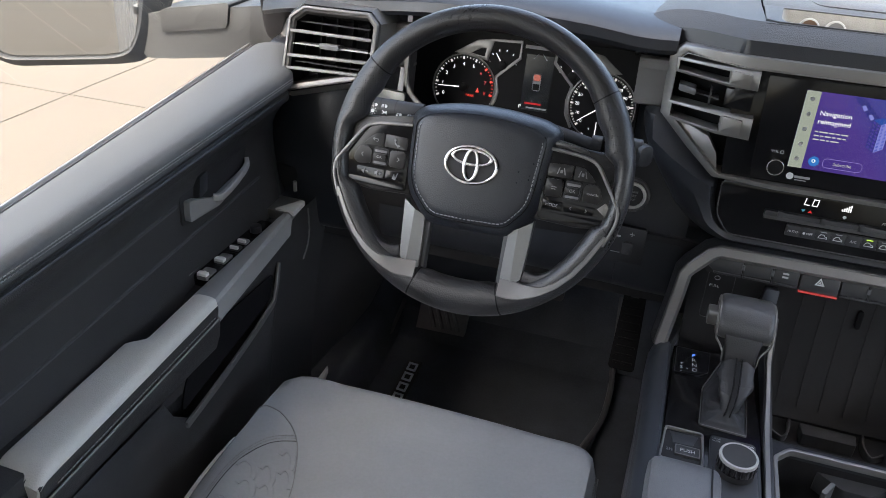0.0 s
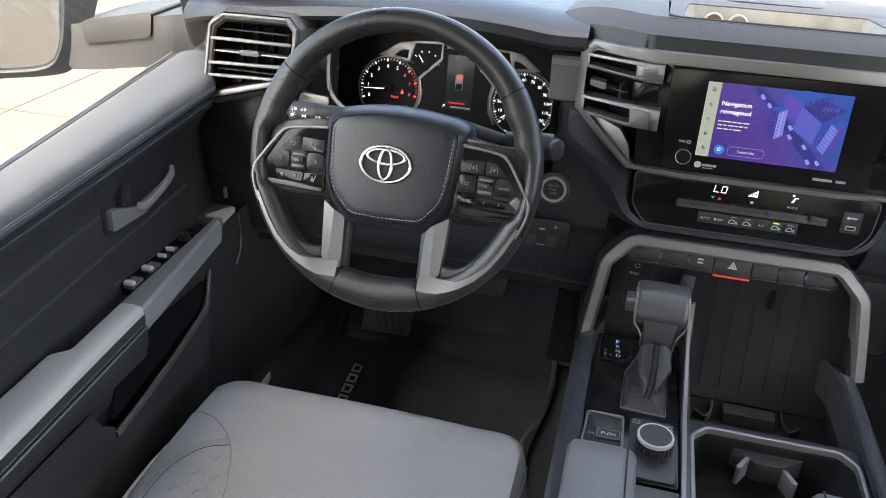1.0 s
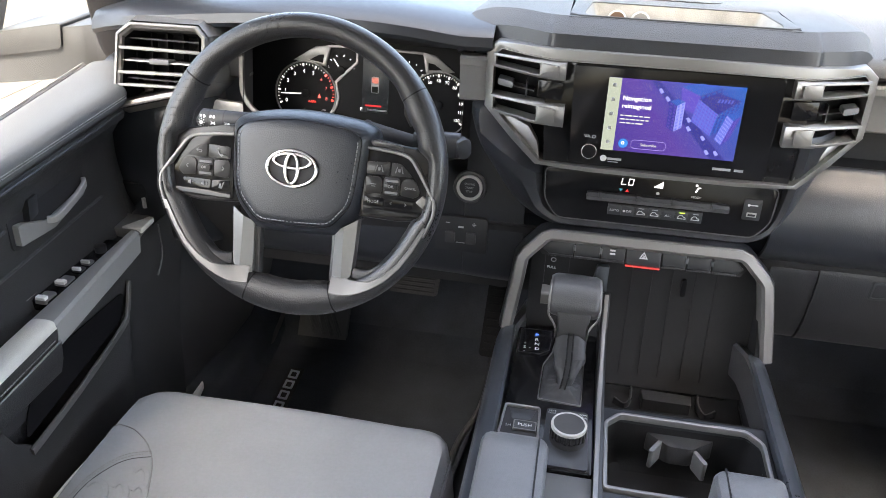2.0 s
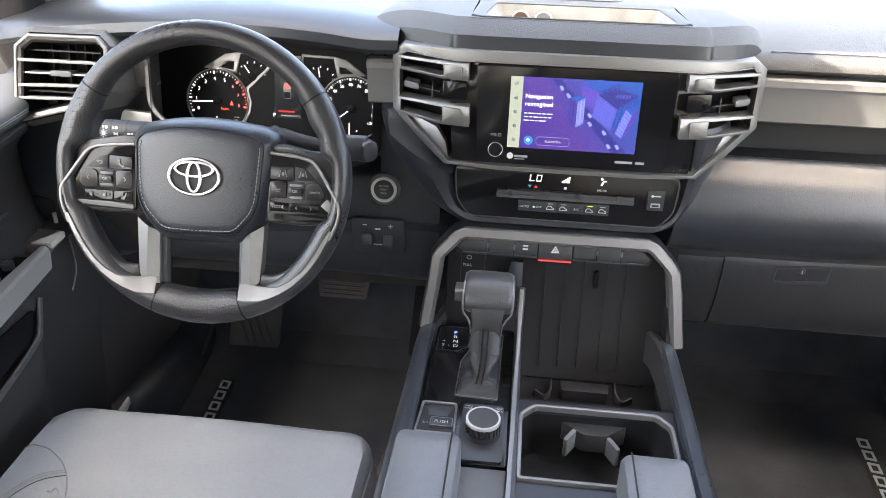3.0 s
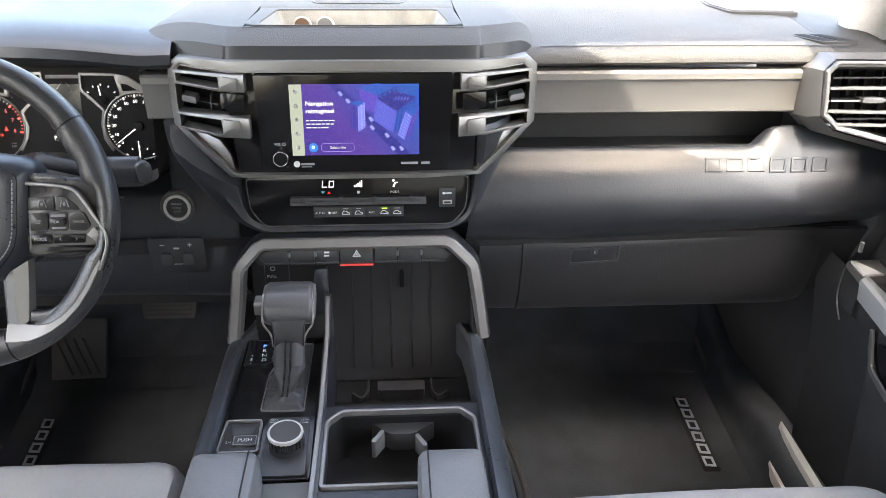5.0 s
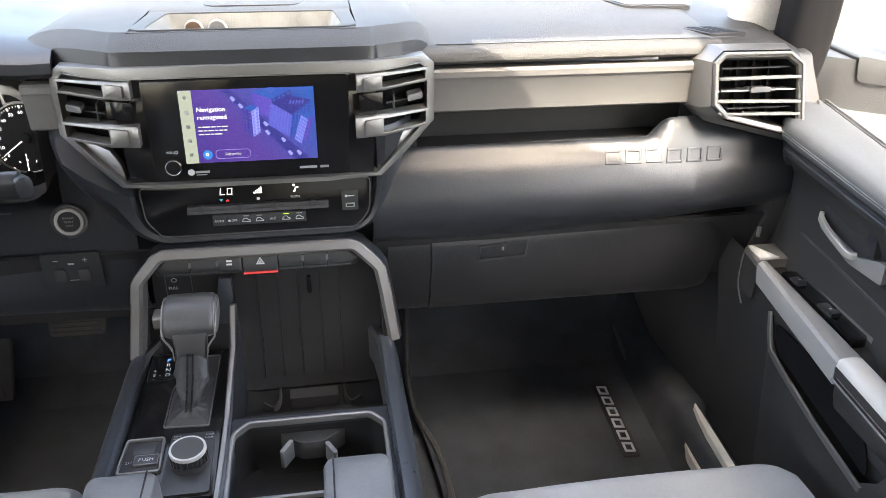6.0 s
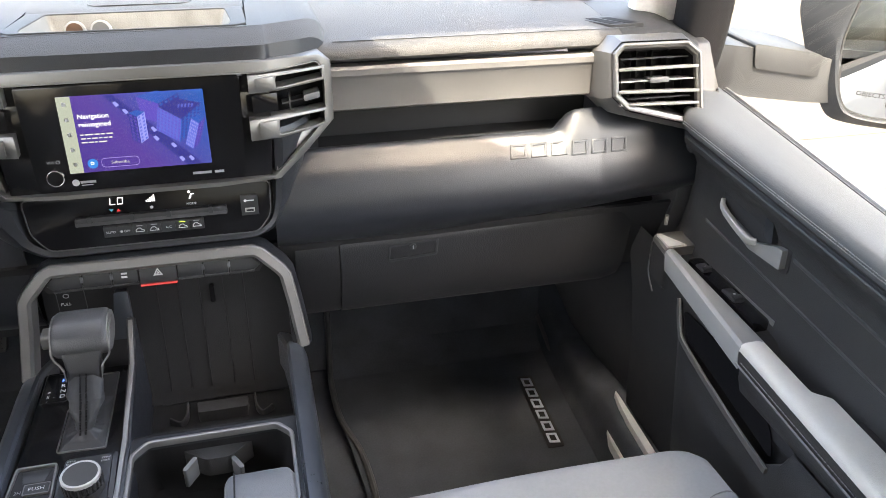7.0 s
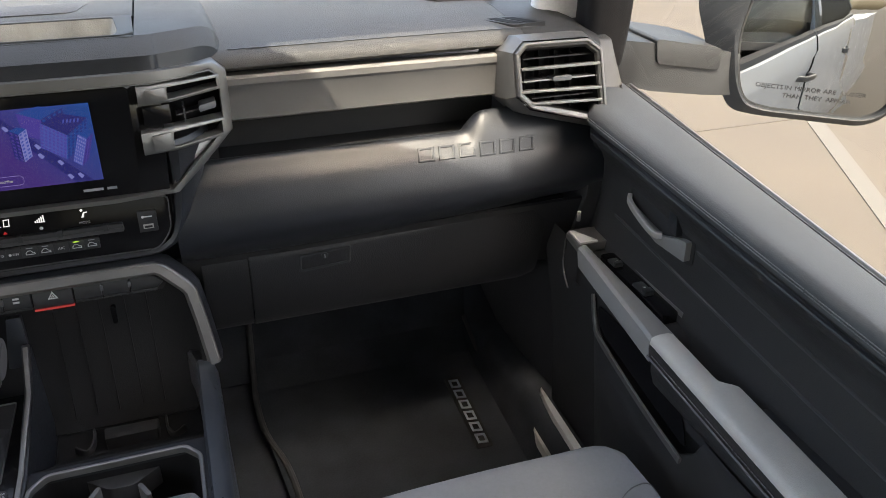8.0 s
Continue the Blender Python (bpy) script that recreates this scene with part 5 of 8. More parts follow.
drawn_house(0.0700, 0.0125, 0.0185, 0.008, 0.034, -0.0115, (B, M, V, P, K), (5, 2), 8, 0.9, 0.0025)
for x, y in ((-0.023, 0.039), (-0.013, 0.029), (0.018, 0.0035), (0.0195, -0.0085), (0.040, -0.0195), (0.048, -0.0385), (0.060, -0.0385)):
    part("drawn_car", flat(rounded([(x, y), (x + 0.0035, y + 0.0018), (x + 0.0080, y - 0.0035), (x + 0.0040, y - 0.0062)], 0.001), SF, 0.0019), P, screen)
# volume knob and plain brand bars
KF = axes((-0.1045, -0.0165, 0.7345), (1, 0, 0), (0, 0.126, 1))
knob = part("volume_knob", prism(oval(0, 0, 0.0096, 0.0096, 32), KF, 0.0, 0.0125, 0.0010), DIAL, unit, "black volume knob with a chrome ring")
part("chrome_ring", ring(oval(0, 0, 0.0106, 0.0106, 36), oval(0, 0, 0.0094, 0.0094, 36), KF, -0.002, 0.0132, bevel=0.0004), CHROME, knob, "chrome ring")
words("VOL", at(KF, -0.004, 0.019, 0.003), 0.0034, MARK, unit)
part("power_mark", ring(oval(0.0045, 0.019, 0.0024, 0.0024, 16), oval(0.0045, 0.019, 0.0018, 0.0018, 16), KF, 0.003, 0.0034), MARK, unit)
BF = axes((-0.0800, -0.0172, 0.7245), (1, 0, 0), (0, 0.126, 1))
part("brand_mark", flat(oval(-0.0035, 0, 0.0045, 0.0045, 20), BF, 0.003), MARK, unit)
part("brand_bar", flat(rect(0.0115, 0.0, 0.019, 0.0032), BF, 0.003), GREYMARK, unit)
part("brand_bar", flat(rect(0.010, -0.004, 0.014, 0.0012), BF, 0.003), GREYMARK, unit)
part("brand_bar", flat(rect(0.155, 0.0, 0.024, 0.0034), BF, 0.003), GREYMARK, unit)
part("brand_bar", flat(rect(0.1775, 0.0, 0.012, 0.0034), BF, 0.003), GREYMARK, unit)

# ---------- climate panel ----------
clim = thing("climate_panel", (0, 0.01, 0.655), "glossy black climate control panel with lit legends", "control panel")
CF = axes((0, -0.002, 0.656), (1, 0, 0), (0, 0.10, 1))
cp = rounded([(-0.163, 0.040), (-0.160, -0.010), (-0.140, -0.037), (0.140, -0.037), (0.160, -0.012), (0.163, 0.040)], 0.010, 3)
part("panel", prism(cp, CF, -0.02, 0.0, 0.001), GLOSS, clim)
part("panel_edge", ring(cp, inset(cp, 0.0016), CF, -0.004, 0.0010), EDGEGREY, clim, "thin grey panel edge")
LOF = at(CF, -0.044, 0.0285, 0.0006) @ Matrix(((1, 0.12, 0, 0), (0, 1, 0, 0), (0, 0, 1, 0), (0, 0, 0, 1)))
part("digit", flat([(-0.0085, 0.0050), (-0.0073, 0.0050), (-0.0073, -0.0038), (-0.0012, -0.0038), (-0.0012, -0.0050), (-0.0085, -0.0050)], LOF, 0.0), LIT_WHITE, clim, "lit temperature reading")
part("digit", ring(rect(0.0050, 0, 0.0074, 0.0100), rect(0.0050, 0, 0.0050, 0.0076), LOF, 0.0, 0.0003), LIT_WHITE, clim, "lit temperature reading")
part("down_arrow", flat([(-0.055, 0.0175), (-0.049, 0.0175), (-0.052, 0.0135)], CF, 0.0006), LIT_TEAL, clim)
part("up_arrow", flat([(-0.046, 0.0135), (-0.040, 0.0135), (-0.043, 0.0175)], CF, 0.0006), LIT_REDDIM, clim)
for k in range(5):
    part("fan_bar", flat([(-0.006 + 0.0025 * k, 0.0235), (-0.0042 + 0.0025 * k, 0.0235), (-0.0042 + 0.0025 * k, 0.0262 + 0.0018 * k), (-0.006 + 0.0025 * k, 0.0262 + 0.0018 * k)], CF, 0.0006), LIT_WHITE, clim)
part("fan_mark", flat(oval(0.0, 0.0155, 0.0024, 0.0022, 12), CF, 0.0006), MARK, clim)
part("seat_mark", flat([(0.050, 0.023), (0.053, 0.023), (0.055, 0.029), (0.058, 0.029), (0.058, 0.0305), (0.0535, 0.0305)], CF, 0.0006), LIT_WHITE, clim)
part("seat_mark", flat(oval(0.0515, 0.033, 0.0018, 0.0018, 12), CF, 0.0006), LIT_WHITE, clim)
words("MODE", at(CF, 0.053, 0.0155, 0.0006), 0.0034, MARK, clim)
bar = part("toggle_bar", prism(rounded([(-0.099, 0.010), (0.099, 0.010), (0.100, -0.001), (-0.100, -0.001)], 0.002), CF, 0.0, 0.009, 0.0012), BUTTON, clim, "row of dark toggle switches")
for x in (-0.080, -0.026, 0.022, 0.078):
    part("toggle", prism(rounded(rect(x, 0.0075, 0.006, 0.009), 0.001), CF, 0.004, 0.012, 0.001), BUTTON, bar)
part("toggle", prism([(-0.099, 0.004), (0.099, 0.004), (0.099, -0.001), (-0.099, -0.001)], CF, 0.009, 0.0098), PLASTIC, bar)
keys = part("key_row", prism(rounded([(-0.067, -0.006), (0.066, -0.006), (0.066, -0.0225), (-0.067, -0.0225)], 0.001), CF, 0.0, 0.0028, 0.0008), BUTTON, clim)
for k in range(7):
    x = -0.0575 + 0.0190 * k
    key = part("key", prism(rounded(rect(x, -0.0145, 0.0180, 0.0150), 0.001), CF, 0.0028, 0.0040, 0.0005), BUTTON, keys)
    if k == 0:
        words("AUTO", at(CF, x, -0.0150, 0.0041), 0.0034, MARK, key)
    elif k == 1:
        words("OFF", at(CF, x + 0.002, -0.0150, 0.0041), 0.0034, MARK, key)
        part("legend", flat(oval(x - 0.005, -0.015, 0.0018, 0.0018, 10), CF, 0.0041), MARK, key)
    elif k == 4:
        words("A/C", at(CF, x, -0.0150, 0.0041), 0.0036, MARK, key)
    else:
        car = [(x - 0.006, -0.018), (x + 0.006, -0.018), (x + 0.0055, -0.015), (x + 0.003, -0.0145), (x + 0.001, -0.012), (x - 0.003, -0.012), (x - 0.0055, -0.015)]
        part("legend", ring(car, inset(car, 0.0009), CF, 0.0040, 0.0043), MARK, key)
        part("indicator", flat(rect(x, -0.0088, 0.008, 0.0012), CF, 0.0041), LIT_GREEN if k == 5 else GREYMARK, key, "lit green indicator" if k == 5 else "")
usb = part("usb_port", prism(rounded([(0.119, 0.021), (0.143, 0.021), (0.143, -0.009), (0.119, -0.009)], 0.001), CF, 0.0, 0.0030, 0.0008), BUTTON, clim, "dark usb port plate")
part("socket", flat(rect(0.131, -0.001, 0.0135, 0.0065), CF, 0.0031), LIGHTPLASTIC, usb, "pale usb socket")
part("socket_slot", flat(rect(0.131, -0.0015, 0.010, 0.003), CF, 0.0035), BLACK, usb)
part("legend", flat(rect(0.131, 0.013, 0.013, 0.0016), CF, 0.0031), MARK, usb)
part("legend", flat(oval(0.1255, 0.013, 0.002, 0.002, 10), CF, 0.0032), MARK, usb)

# ---------- start button, brake controller ----------
startb = thing("start_button", (-0.278, 0.05, 0.629), "round black engine start button with a chrome ring", "button")
F = axes((-0.278, 0.0455, 0.629), (1, 0, 0), (0, 0.14, 1))
part("ring", ring(oval(0, 0, 0.0205, 0.0205, 36), oval(0, 0, 0.0160, 0.0160, 36), F, -0.012, 0.0045, bevel=0.0012), LIGHTPLASTIC, startb, "silver ring")
part("cap", prism(oval(0, 0, 0.0160, 0.0160, 36), F, -0.01, 0.0025, 0.001), BLACK, startb)
for k, w in enumerate(("ENGINE", "START", "STOP")):
    words(w, at(F, 0, 0.006 - 0.006 * k, 0.0026), 0.0032, GREYMARK, startb)
part("collar", ring(oval(0, 0, 0.0260, 0.0260, 36), oval(0, 0, 0.0204, 0.0204, 36), F, -0.012, 0.001, bevel=0.002), PLASTIC, startb)
ctl = thing("brake_controller", (-0.29, 0.04, 0.55), "small dark trailer brake control panel", "control panel")
F = axes((-0.288, 0.0395, 0.548), (1, 0, 0), (0, 0.0, 1))
part("plate", prism(rounded(rect(0, 0, 0.085, 0.062), 0.004), F, -0.006, 0.0015, 0.001), BUTTON, ctl)
for x in (-0.017, 0.017):
    part("lever", prism(rounded(rect(x, -0.004, 0.016, 0.020), 0.003), F, 0.001, 0.006, 0.0012), PLASTIC, ctl)
for a, bb, w, h in ((-0.021, 0.020, 0.007, 0.0012), (0.021, 0.020, 0.007, 0.0012), (0.021, 0.020, 0.0012, 0.007), (0.0, 0.014, 0.009, 0.0030), (0.0, -0.014, 0.014, 0.0012)):
    part("legend", flat(rect(a, bb, w, h), F, 0.0017), MARK, ctl)

# ---------- instrument cluster ----------
clu = thing("instrument_cluster", (-0.487, 0.14, 0.75), "analogue instrument cluster with two dials and a small display", "instrument cluster")
F0 = axes((-0.487, 0.128, 0.750), (1, 0, 0), (0, 0.20, 1))      # mouth of the shroud
F = axes((-0.516, 0.178, 0.7125), (1, 0, 0), (0, 0.20, 1))       # dial plane
bo = rounded([(-0.166, 0.088), (0.196, 0.088), (0.196, -0.066), (0.168, -0.086), (-0.125, -0.086), (-0.164, -0.050)], 0.02, 4)
wide = [(x * 1.13 + 0.002, y * 1.06 + 0.006) for x, y in bo]
part("face", prism(inset(wide, 0.004), F, -0.012, 0.0), DIAL, clu, "matte black dial face")
rows = [[F @ Vector((x, y, 0.0)) for x, y in inset(wide, 0.006)]]
rows += [[F0 @ Vector((max(lo, min(hi, x)), y, z)) for x, y in inset(bo, k)] for k, z, lo, hi in ((0.000, 0.030, -0.160, 0.192), (-0.012, 0.075, -0.157, 0.192))]
part("shroud", grid(rows, close=True), BLACK, clu, "black shroud round the dials")
path = [F0 @ Vector(p) for p in ((-0.160, 0.060, 0.070), (-0.161, 0.0, 0.070), (-0.156, -0.026, 0.070), (-0.138, -0.046, 0.070), (-0.112, -0.060, 0.070), (-0.060, -0.070, 0.068), (0.0, -0.076, 0.066))]
part("bezel_strip", sweep(curve_through(path, 5), rounded(rect(0, 0, 0.008, 0.005), 0.002), up=(0, -1, 0.2)), VENTSATIN, clu, "grey trim along the shroud")


def dial(cx, cy, r, a0, a1, count, big, labels, gap=()):
    m = at(F, cx, cy)
    ringm = part("dial_ring", ring(oval(cx, cy, r, r, 40), oval(cx, cy, r - 0.0022, r - 0.0022, 40), F, 0.0, 0.004, bevel=0.0008), SATINDARK, clu, "silver dial ring")
    for k in range(count):
        a = radians(a0 + (a1 - a0) * k / (count - 1))
        main = k % big == 0
        w, l = (0.0032, 0.0050) if main else (0.0011, 0.0030)
        q = at(F, cx, cy) @ Matrix.Rotation(a, 4, 'Z')
        red = labels == "rpm" and k >= 24
        part("tick", flat(rect(r - 0.007 - l / 2 + 0.0025, 0, l, w), q, 0.0006), LIT_RED if red else LIT_DIM, ringm)
    return ringm


tach = dial(-0.072, 0.000, 0.0550, 202, -10, 33, 4, "rpm")
for k in range(9):
    a = radians(202 + (-10 - 202) * k / 8)
    words(str(k), at(F, -0.072 + 0.0375 * math.cos(a), 0.0375 * math.sin(a), 0.0004), 0.0060, LIT_REDDIM if k > 5 else LIT_WHITE, tach)
speed = dial(0.160, 0.000, 0.0550, 222, -36, 49, 4, "speed")
for k in range(13):
    a = radians(222 + (-36 - 222) * k / 12)
    words(str(10 * k), at(F, 0.160 + 0.0395 * math.cos(a), 0.0395 * math.sin(a), 0.0004), 0.0052, LIT_WHITE, speed)


def needle(cx, cy, deg, l, parent):
    q = at(F, cx, cy) @ Matrix.Rotation(radians(deg), 4, 'Z')
    nd = part("needle", prism([(-0.006, -0.0012), (l, -0.0005), (l, 0.0005), (-0.006, 0.0012)], q, 0.003, 0.004), LIT_WHITE, parent, "white needle")
    part("needle_cap", prism(oval(0, 0, 0.0075, 0.0075, 24), q, 0.001, 0.005, 0.001), DIAL, nd)


needle(-0.072, 0.0, 183, 0.044, tach)
needle(0.160, 0.0, 217, 0.044, speed)
words("x1000", at(F, -0.040, -0.026, 0.0004), 0.0026, MARK, tach)
words("RPM", at(F, -0.040, -0.031, 0.0004), 0.0030, MARK, tach)
words("PARK", at(F, -0.060, -0.013, 0.0004), 0.0042, LIT_RED, tach)
part("brake_lamp", flat([(-0.051, -0.006), (-0.045, -0.006), (-0.048, 0.002)], F, 0.0006), LIT_RED, tach, "lit red warning lamp")
for cx, cy, deg, l, arc, lab in ((-0.084, -0.058, 72, 0.034, (150, 30), ("C", "H")), (0.157, -0.058, 91, 0.034, (150, 30), ("E", "F")), (-0.010, 0.044, 125, 0.022, (140, 20), ("L", "H")), (0.107, 0.042, 97, 0.023, (150, 30), ("8", "18"))):
    small = part("small_gauge", ring(oval(cx, cy, 0.0045, 0.0045, 16), oval(cx, cy, 0.003, 0.003, 16), F, 0.0, 0.003), BUTTON, clu)
    needle(cx, cy, deg, l, small)
    for k in range(5):
        a = arc[0] + (arc[1] - arc[0]) * k / 4
        part("tick", flat(rect(0.024, 0, 0.003, 0.0012), at(F, cx, cy) @ Matrix.Rotation(radians(a), 4, 'Z'), 0.0006), LIT_WHITE, small)
    words(lab[0], at(F, cx - 0.022, cy + 0.004, 0.0004), 0.0040, MARK, small)
    words(lab[1], at(F, cx + 0.022, cy + 0.004, 0.0004), 0.0040, MARK, small)
# angular silver brackets that run from the big dials up to the small gauges
def bracket(line, width):
    pts = [Vector(p) for p in line]
    left, right = [], []
    for k, p in enumerate(pts):
        q = (pts[min(k + 1, len(pts) - 1)] - pts[max(k - 1, 0)]).normalized()
        left.append((p.x - q.y * width / 2, p.y + q.x * width / 2))
        right.append((p.x + q.y * width / 2, p.y - q.x * width / 2))
    part("bracket", prism(left + right[::-1], F, 0.0, 0.003, 0.0008, 1), SATINDARK, clu, "silver bracket round the gauges")


for outer, inner in (([(-0.094, 0.055), (-0.056, 0.0795), (-0.028, 0.0835), (-0.036, 0.048)], [(-0.066, 0.0570), (-0.050, 0.0660), (-0.0400, 0.0675), (-0.0420, 0.0535)]), ([(0.184, 0.055), (0.152, 0.0795), (0.129, 0.0835), (0.136, 0.050)], [(0.164, 0.0570), (0.149, 0.0660), (0.1390, 0.0675), (0.1405, 0.0555)])):
    part("bracket_corner", ring(outer, inner, F, 0.0, 0.003, bevel=0.0008), SATINDARK, clu, "silver corner of the bracket")
bracket([(-0.034, 0.0815), (0.0185, 0.0850), (0.0180, 0.058), (-0.0195, 0.0240), (-0.0130, 0.000), (-0.0160, -0.016), (-0.029, -0.038)], 0.0042)
bracket([(0.130, 0.0815), (0.0765, 0.0835), (0.0755, 0.058), (0.1085, 0.0265), (0.1030, 0.003), (0.1045, -0.020), (0.1160, -0.040)], 0.0042)
MF = axes(F @ Vector((0.0510, 0.0225, 0)), (1, 0, 0), (0, 0.20, 1))
disp = part("display", prism(rect(0, 0, 0.046, 0.090), MF, 0.0, 0.0012), glow("dim_display", (0.03, 0.036, 0.042), 0.18), clu, "dim small driver display")
part("truck_symbol", flat(rounded(rect(-0.001, 0.0015, 0.0130, 0.027), 0.003), MF, 0.0014), GREYMARK, disp, "pale truck symbol")
part("truck_roof", flat(rounded(rect(-0.001, 0.0090, 0.0115, 0.010), 0.003), MF, 0.0018), LIT_AMBER, disp, "orange cab of the symbol")
part("truck_bed", flat(rounded(rect(-0.001, -0.0060, 0.0105, 0.010), 0.001), MF, 0.0018), DIAL, disp)
part("lane_mark", flat([(-0.012, 0.038), (-0.004, 0.047), (-0.003, 0.047), (-0.010, 0.038)], MF, 0.0014), GREYMARK, disp)
part("lane_mark", flat([(0.012, 0.038), (0.004, 0.047), (0.003, 0.047), (0.010, 0.038)], MF, 0.0014), GREYMARK, disp)
part("text_bar", flat(rect(-0.003, -0.0335, 0.028, 0.0030), MF, 0.0014), LIT_REDDIM, disp)
part("text_bar", flat(rect(0.004, -0.0405, 0.034, 0.0026), MF, 0.0014), GREYMARK, disp)
words("P", at(MF, -0.0240, -0.0405, 0.0014), 0.0065, LIT_WHITE, disp)
part("name_bar", flat(rect(0.0490, 0.0787, 0.050, 0.0055), F, 0.0006), GREYMARK, clu)

# ---------- steering wheel ----------
WA = radians(20)
WF = axes((-0.457, -0.207, 0.747), (1, 0, 0), (0, math.sin(WA), math.cos(WA)))
WUP = (0, -0.94, 0.34)
wheel = thing("steering_wheel", (-0.457, -0.207, 0.747), "black leather steering wheel with silver lower spokes", "steering wheel")
RIM_OUT = 0.1870
# inner radius of the grip against the angle above the spokes, in degrees
RIM_IN = ((-90, 0.1425), (-76, 0.1435), (-70, 0.1470), (-62, 0.1525), (-48, 0.1550), (-28, 0.1540), (-20, 0.1550), (-14, 0.1640), (8, 0.1640), (14, 0.1530), (20, 0.1545), (28, 0.1515), (36, 0.1545), (44, 0.1572), (90, 0.1572))


def rim_inner(a):
    """The grip's inner radius at the angle a; both halves are alike."""
    a = (a + 180) % 360 - 180
    a = a if abs(a) <= 90 else math.copysign(180 - abs(a), a)
    for (a0, r0), (a1, r1) in zip(RIM_IN, RIM_IN[1:]):
        if a0 <= a <= a1:
            k = (a - a0) / (a1 - a0)
            return r0 + (r1 - r0) * k * k * (3 - 2 * k)
    return RIM_IN[-1][1]


def rim_arc(a0, a1, rz, proud=0.0, n=48):
    rows = []
    for i in range(n + 1):
        deg = a0 + (a1 - a0) * i / n
        a, ri = radians(deg), rim_inner(deg)
        mid, half = (RIM_OUT + ri) / 2, (RIM_OUT - ri) / 2 + proud
        d = Vector((math.cos(a), math.sin(a), 0))
        row = []
        for j in range(20):
            b = j * math.tau / 20
            cx, cz = math.cos(b), math.sin(b)
            row.append(WF @ (d * (mid + half * math.copysign(abs(cx) ** 0.9, cx)) + Vector((0, 0, (rz + proud) * math.copysign(abs(cz) ** 0.9, cz)))))
        rows.append(row)
    return grid(rows, close=True, caps=True)


part("rim_top", rim_arc(36, 144, 0.0182), LEATHER, wheel, "smooth grained black leather")
for a0, a1 in ((35.8, -70.5), (144.2, 250.5)):
    part("rim_side", rim_arc(a0, a1, 0.0178, n=72), PERF, wheel, "perforated black leather")
part("rim_bottom", rim_arc(250.8, 289.2, 0.0186, n=24), LEATHER, wheel, "smooth grained black leather")
for a in (35.9, 144.1, 250.65, -70.65):
    part("rim_seam", rim_arc(a - 0.28, a + 0.28, 0.0183, 0.0003, n=2), DIAL, wheel)
# airbag cover: a flat face on flared side walls
hub = rounded([(-0.0765, 0.0405), (-0.0640, 0.0500), (-0.030, 0.0565), (0.0, 0.0585), (0.032, 0.0570), (0.0670, 0.0525), (0.0830, 0.0440), (0.0770, -0.0240), (0.0715, -0.0425), (0.0500, -0.0680), (0.0, -0.0700), (-0.0440, -0.0690), (-0.0680, -0.0430), (-0.0750, -0.0220)], 0.010, 4)
dome = lambda x: 0.0030 * (1 - (x / 0.095) ** 2)
rows = [[WF @ Vector((x, y, z + dome(x))) for x, y in shrunk(hub, k)] for k, z in ((-0.012, -0.034), (-0.0135, -0.014), (-0.0115, 0.000), (-0.0055, 0.0105), (-0.0018, 0.0155), (-0.0006, 0.0166), (0.0, 0.0162), (0.0008, 0.0172), (0.0030, 0.0188), (0.012, 0.0198), (0.030, 0.0203), (0.050, 0.0205))]
cover = part("airbag_cover", grid(rows, close=True, caps=True), HUBSKIN, wheel, "dark vinyl airbag cover")
line = shrunk(hub, 0.0042)
turn_of = lambda v: math.atan2((WF.inverted() @ v).x, -(WF.inverted() @ v).y)
seam = sorted([WF @ Vector((x, y, 0.0191 + dome(x))) for x, y in line if not y > 0.040], key=turn_of)
part("stitching", stitches(seam, 0.0050, 0.0036, 0.0007, WUP), STITCH, wheel, "grey thread round the cover")
seam2 = sorted([WF @ Vector((x, y, 0.0172 + dome(x))) for x, y in hub if not y > 0.046], key=turn_of)
part("seam", sweep(seam2, circle(0.0008, 6), WUP), DIAL, wheel, "dark seam of the cover")
# oval chrome badge of plain rings
LF = at(WF, -0.0005, 0.0, 0.0238)
badge = part("badge", prism(oval(0, 0, 0.0330, 0.0230, 40), LF, -0.004, 0.0002), BLACK, wheel, "oval chrome badge")
part("badge_ring", ring(oval(0, 0, 0.0335, 0.0236, 44), oval(0, 0, 0.0292, 0.0197, 44), LF, -0.003, 0.0032, bevel=0.0012), CHROME, badge)
part("badge_ring", ring(oval(0, 0.0090, 0.0258, 0.0105, 40), oval(0, 0.0090, 0.0214, 0.0068, 40), LF, -0.001, 0.0026, bevel=0.0008), CHROME, badge)
part("badge_ring", ring(oval(0, -0.0005, 0.0102, 0.0198, 40), oval(0, -0.0005, 0.0060, 0.0160, 40), LF, -0.001, 0.0032, bevel=0.0008), CHROME, badge)
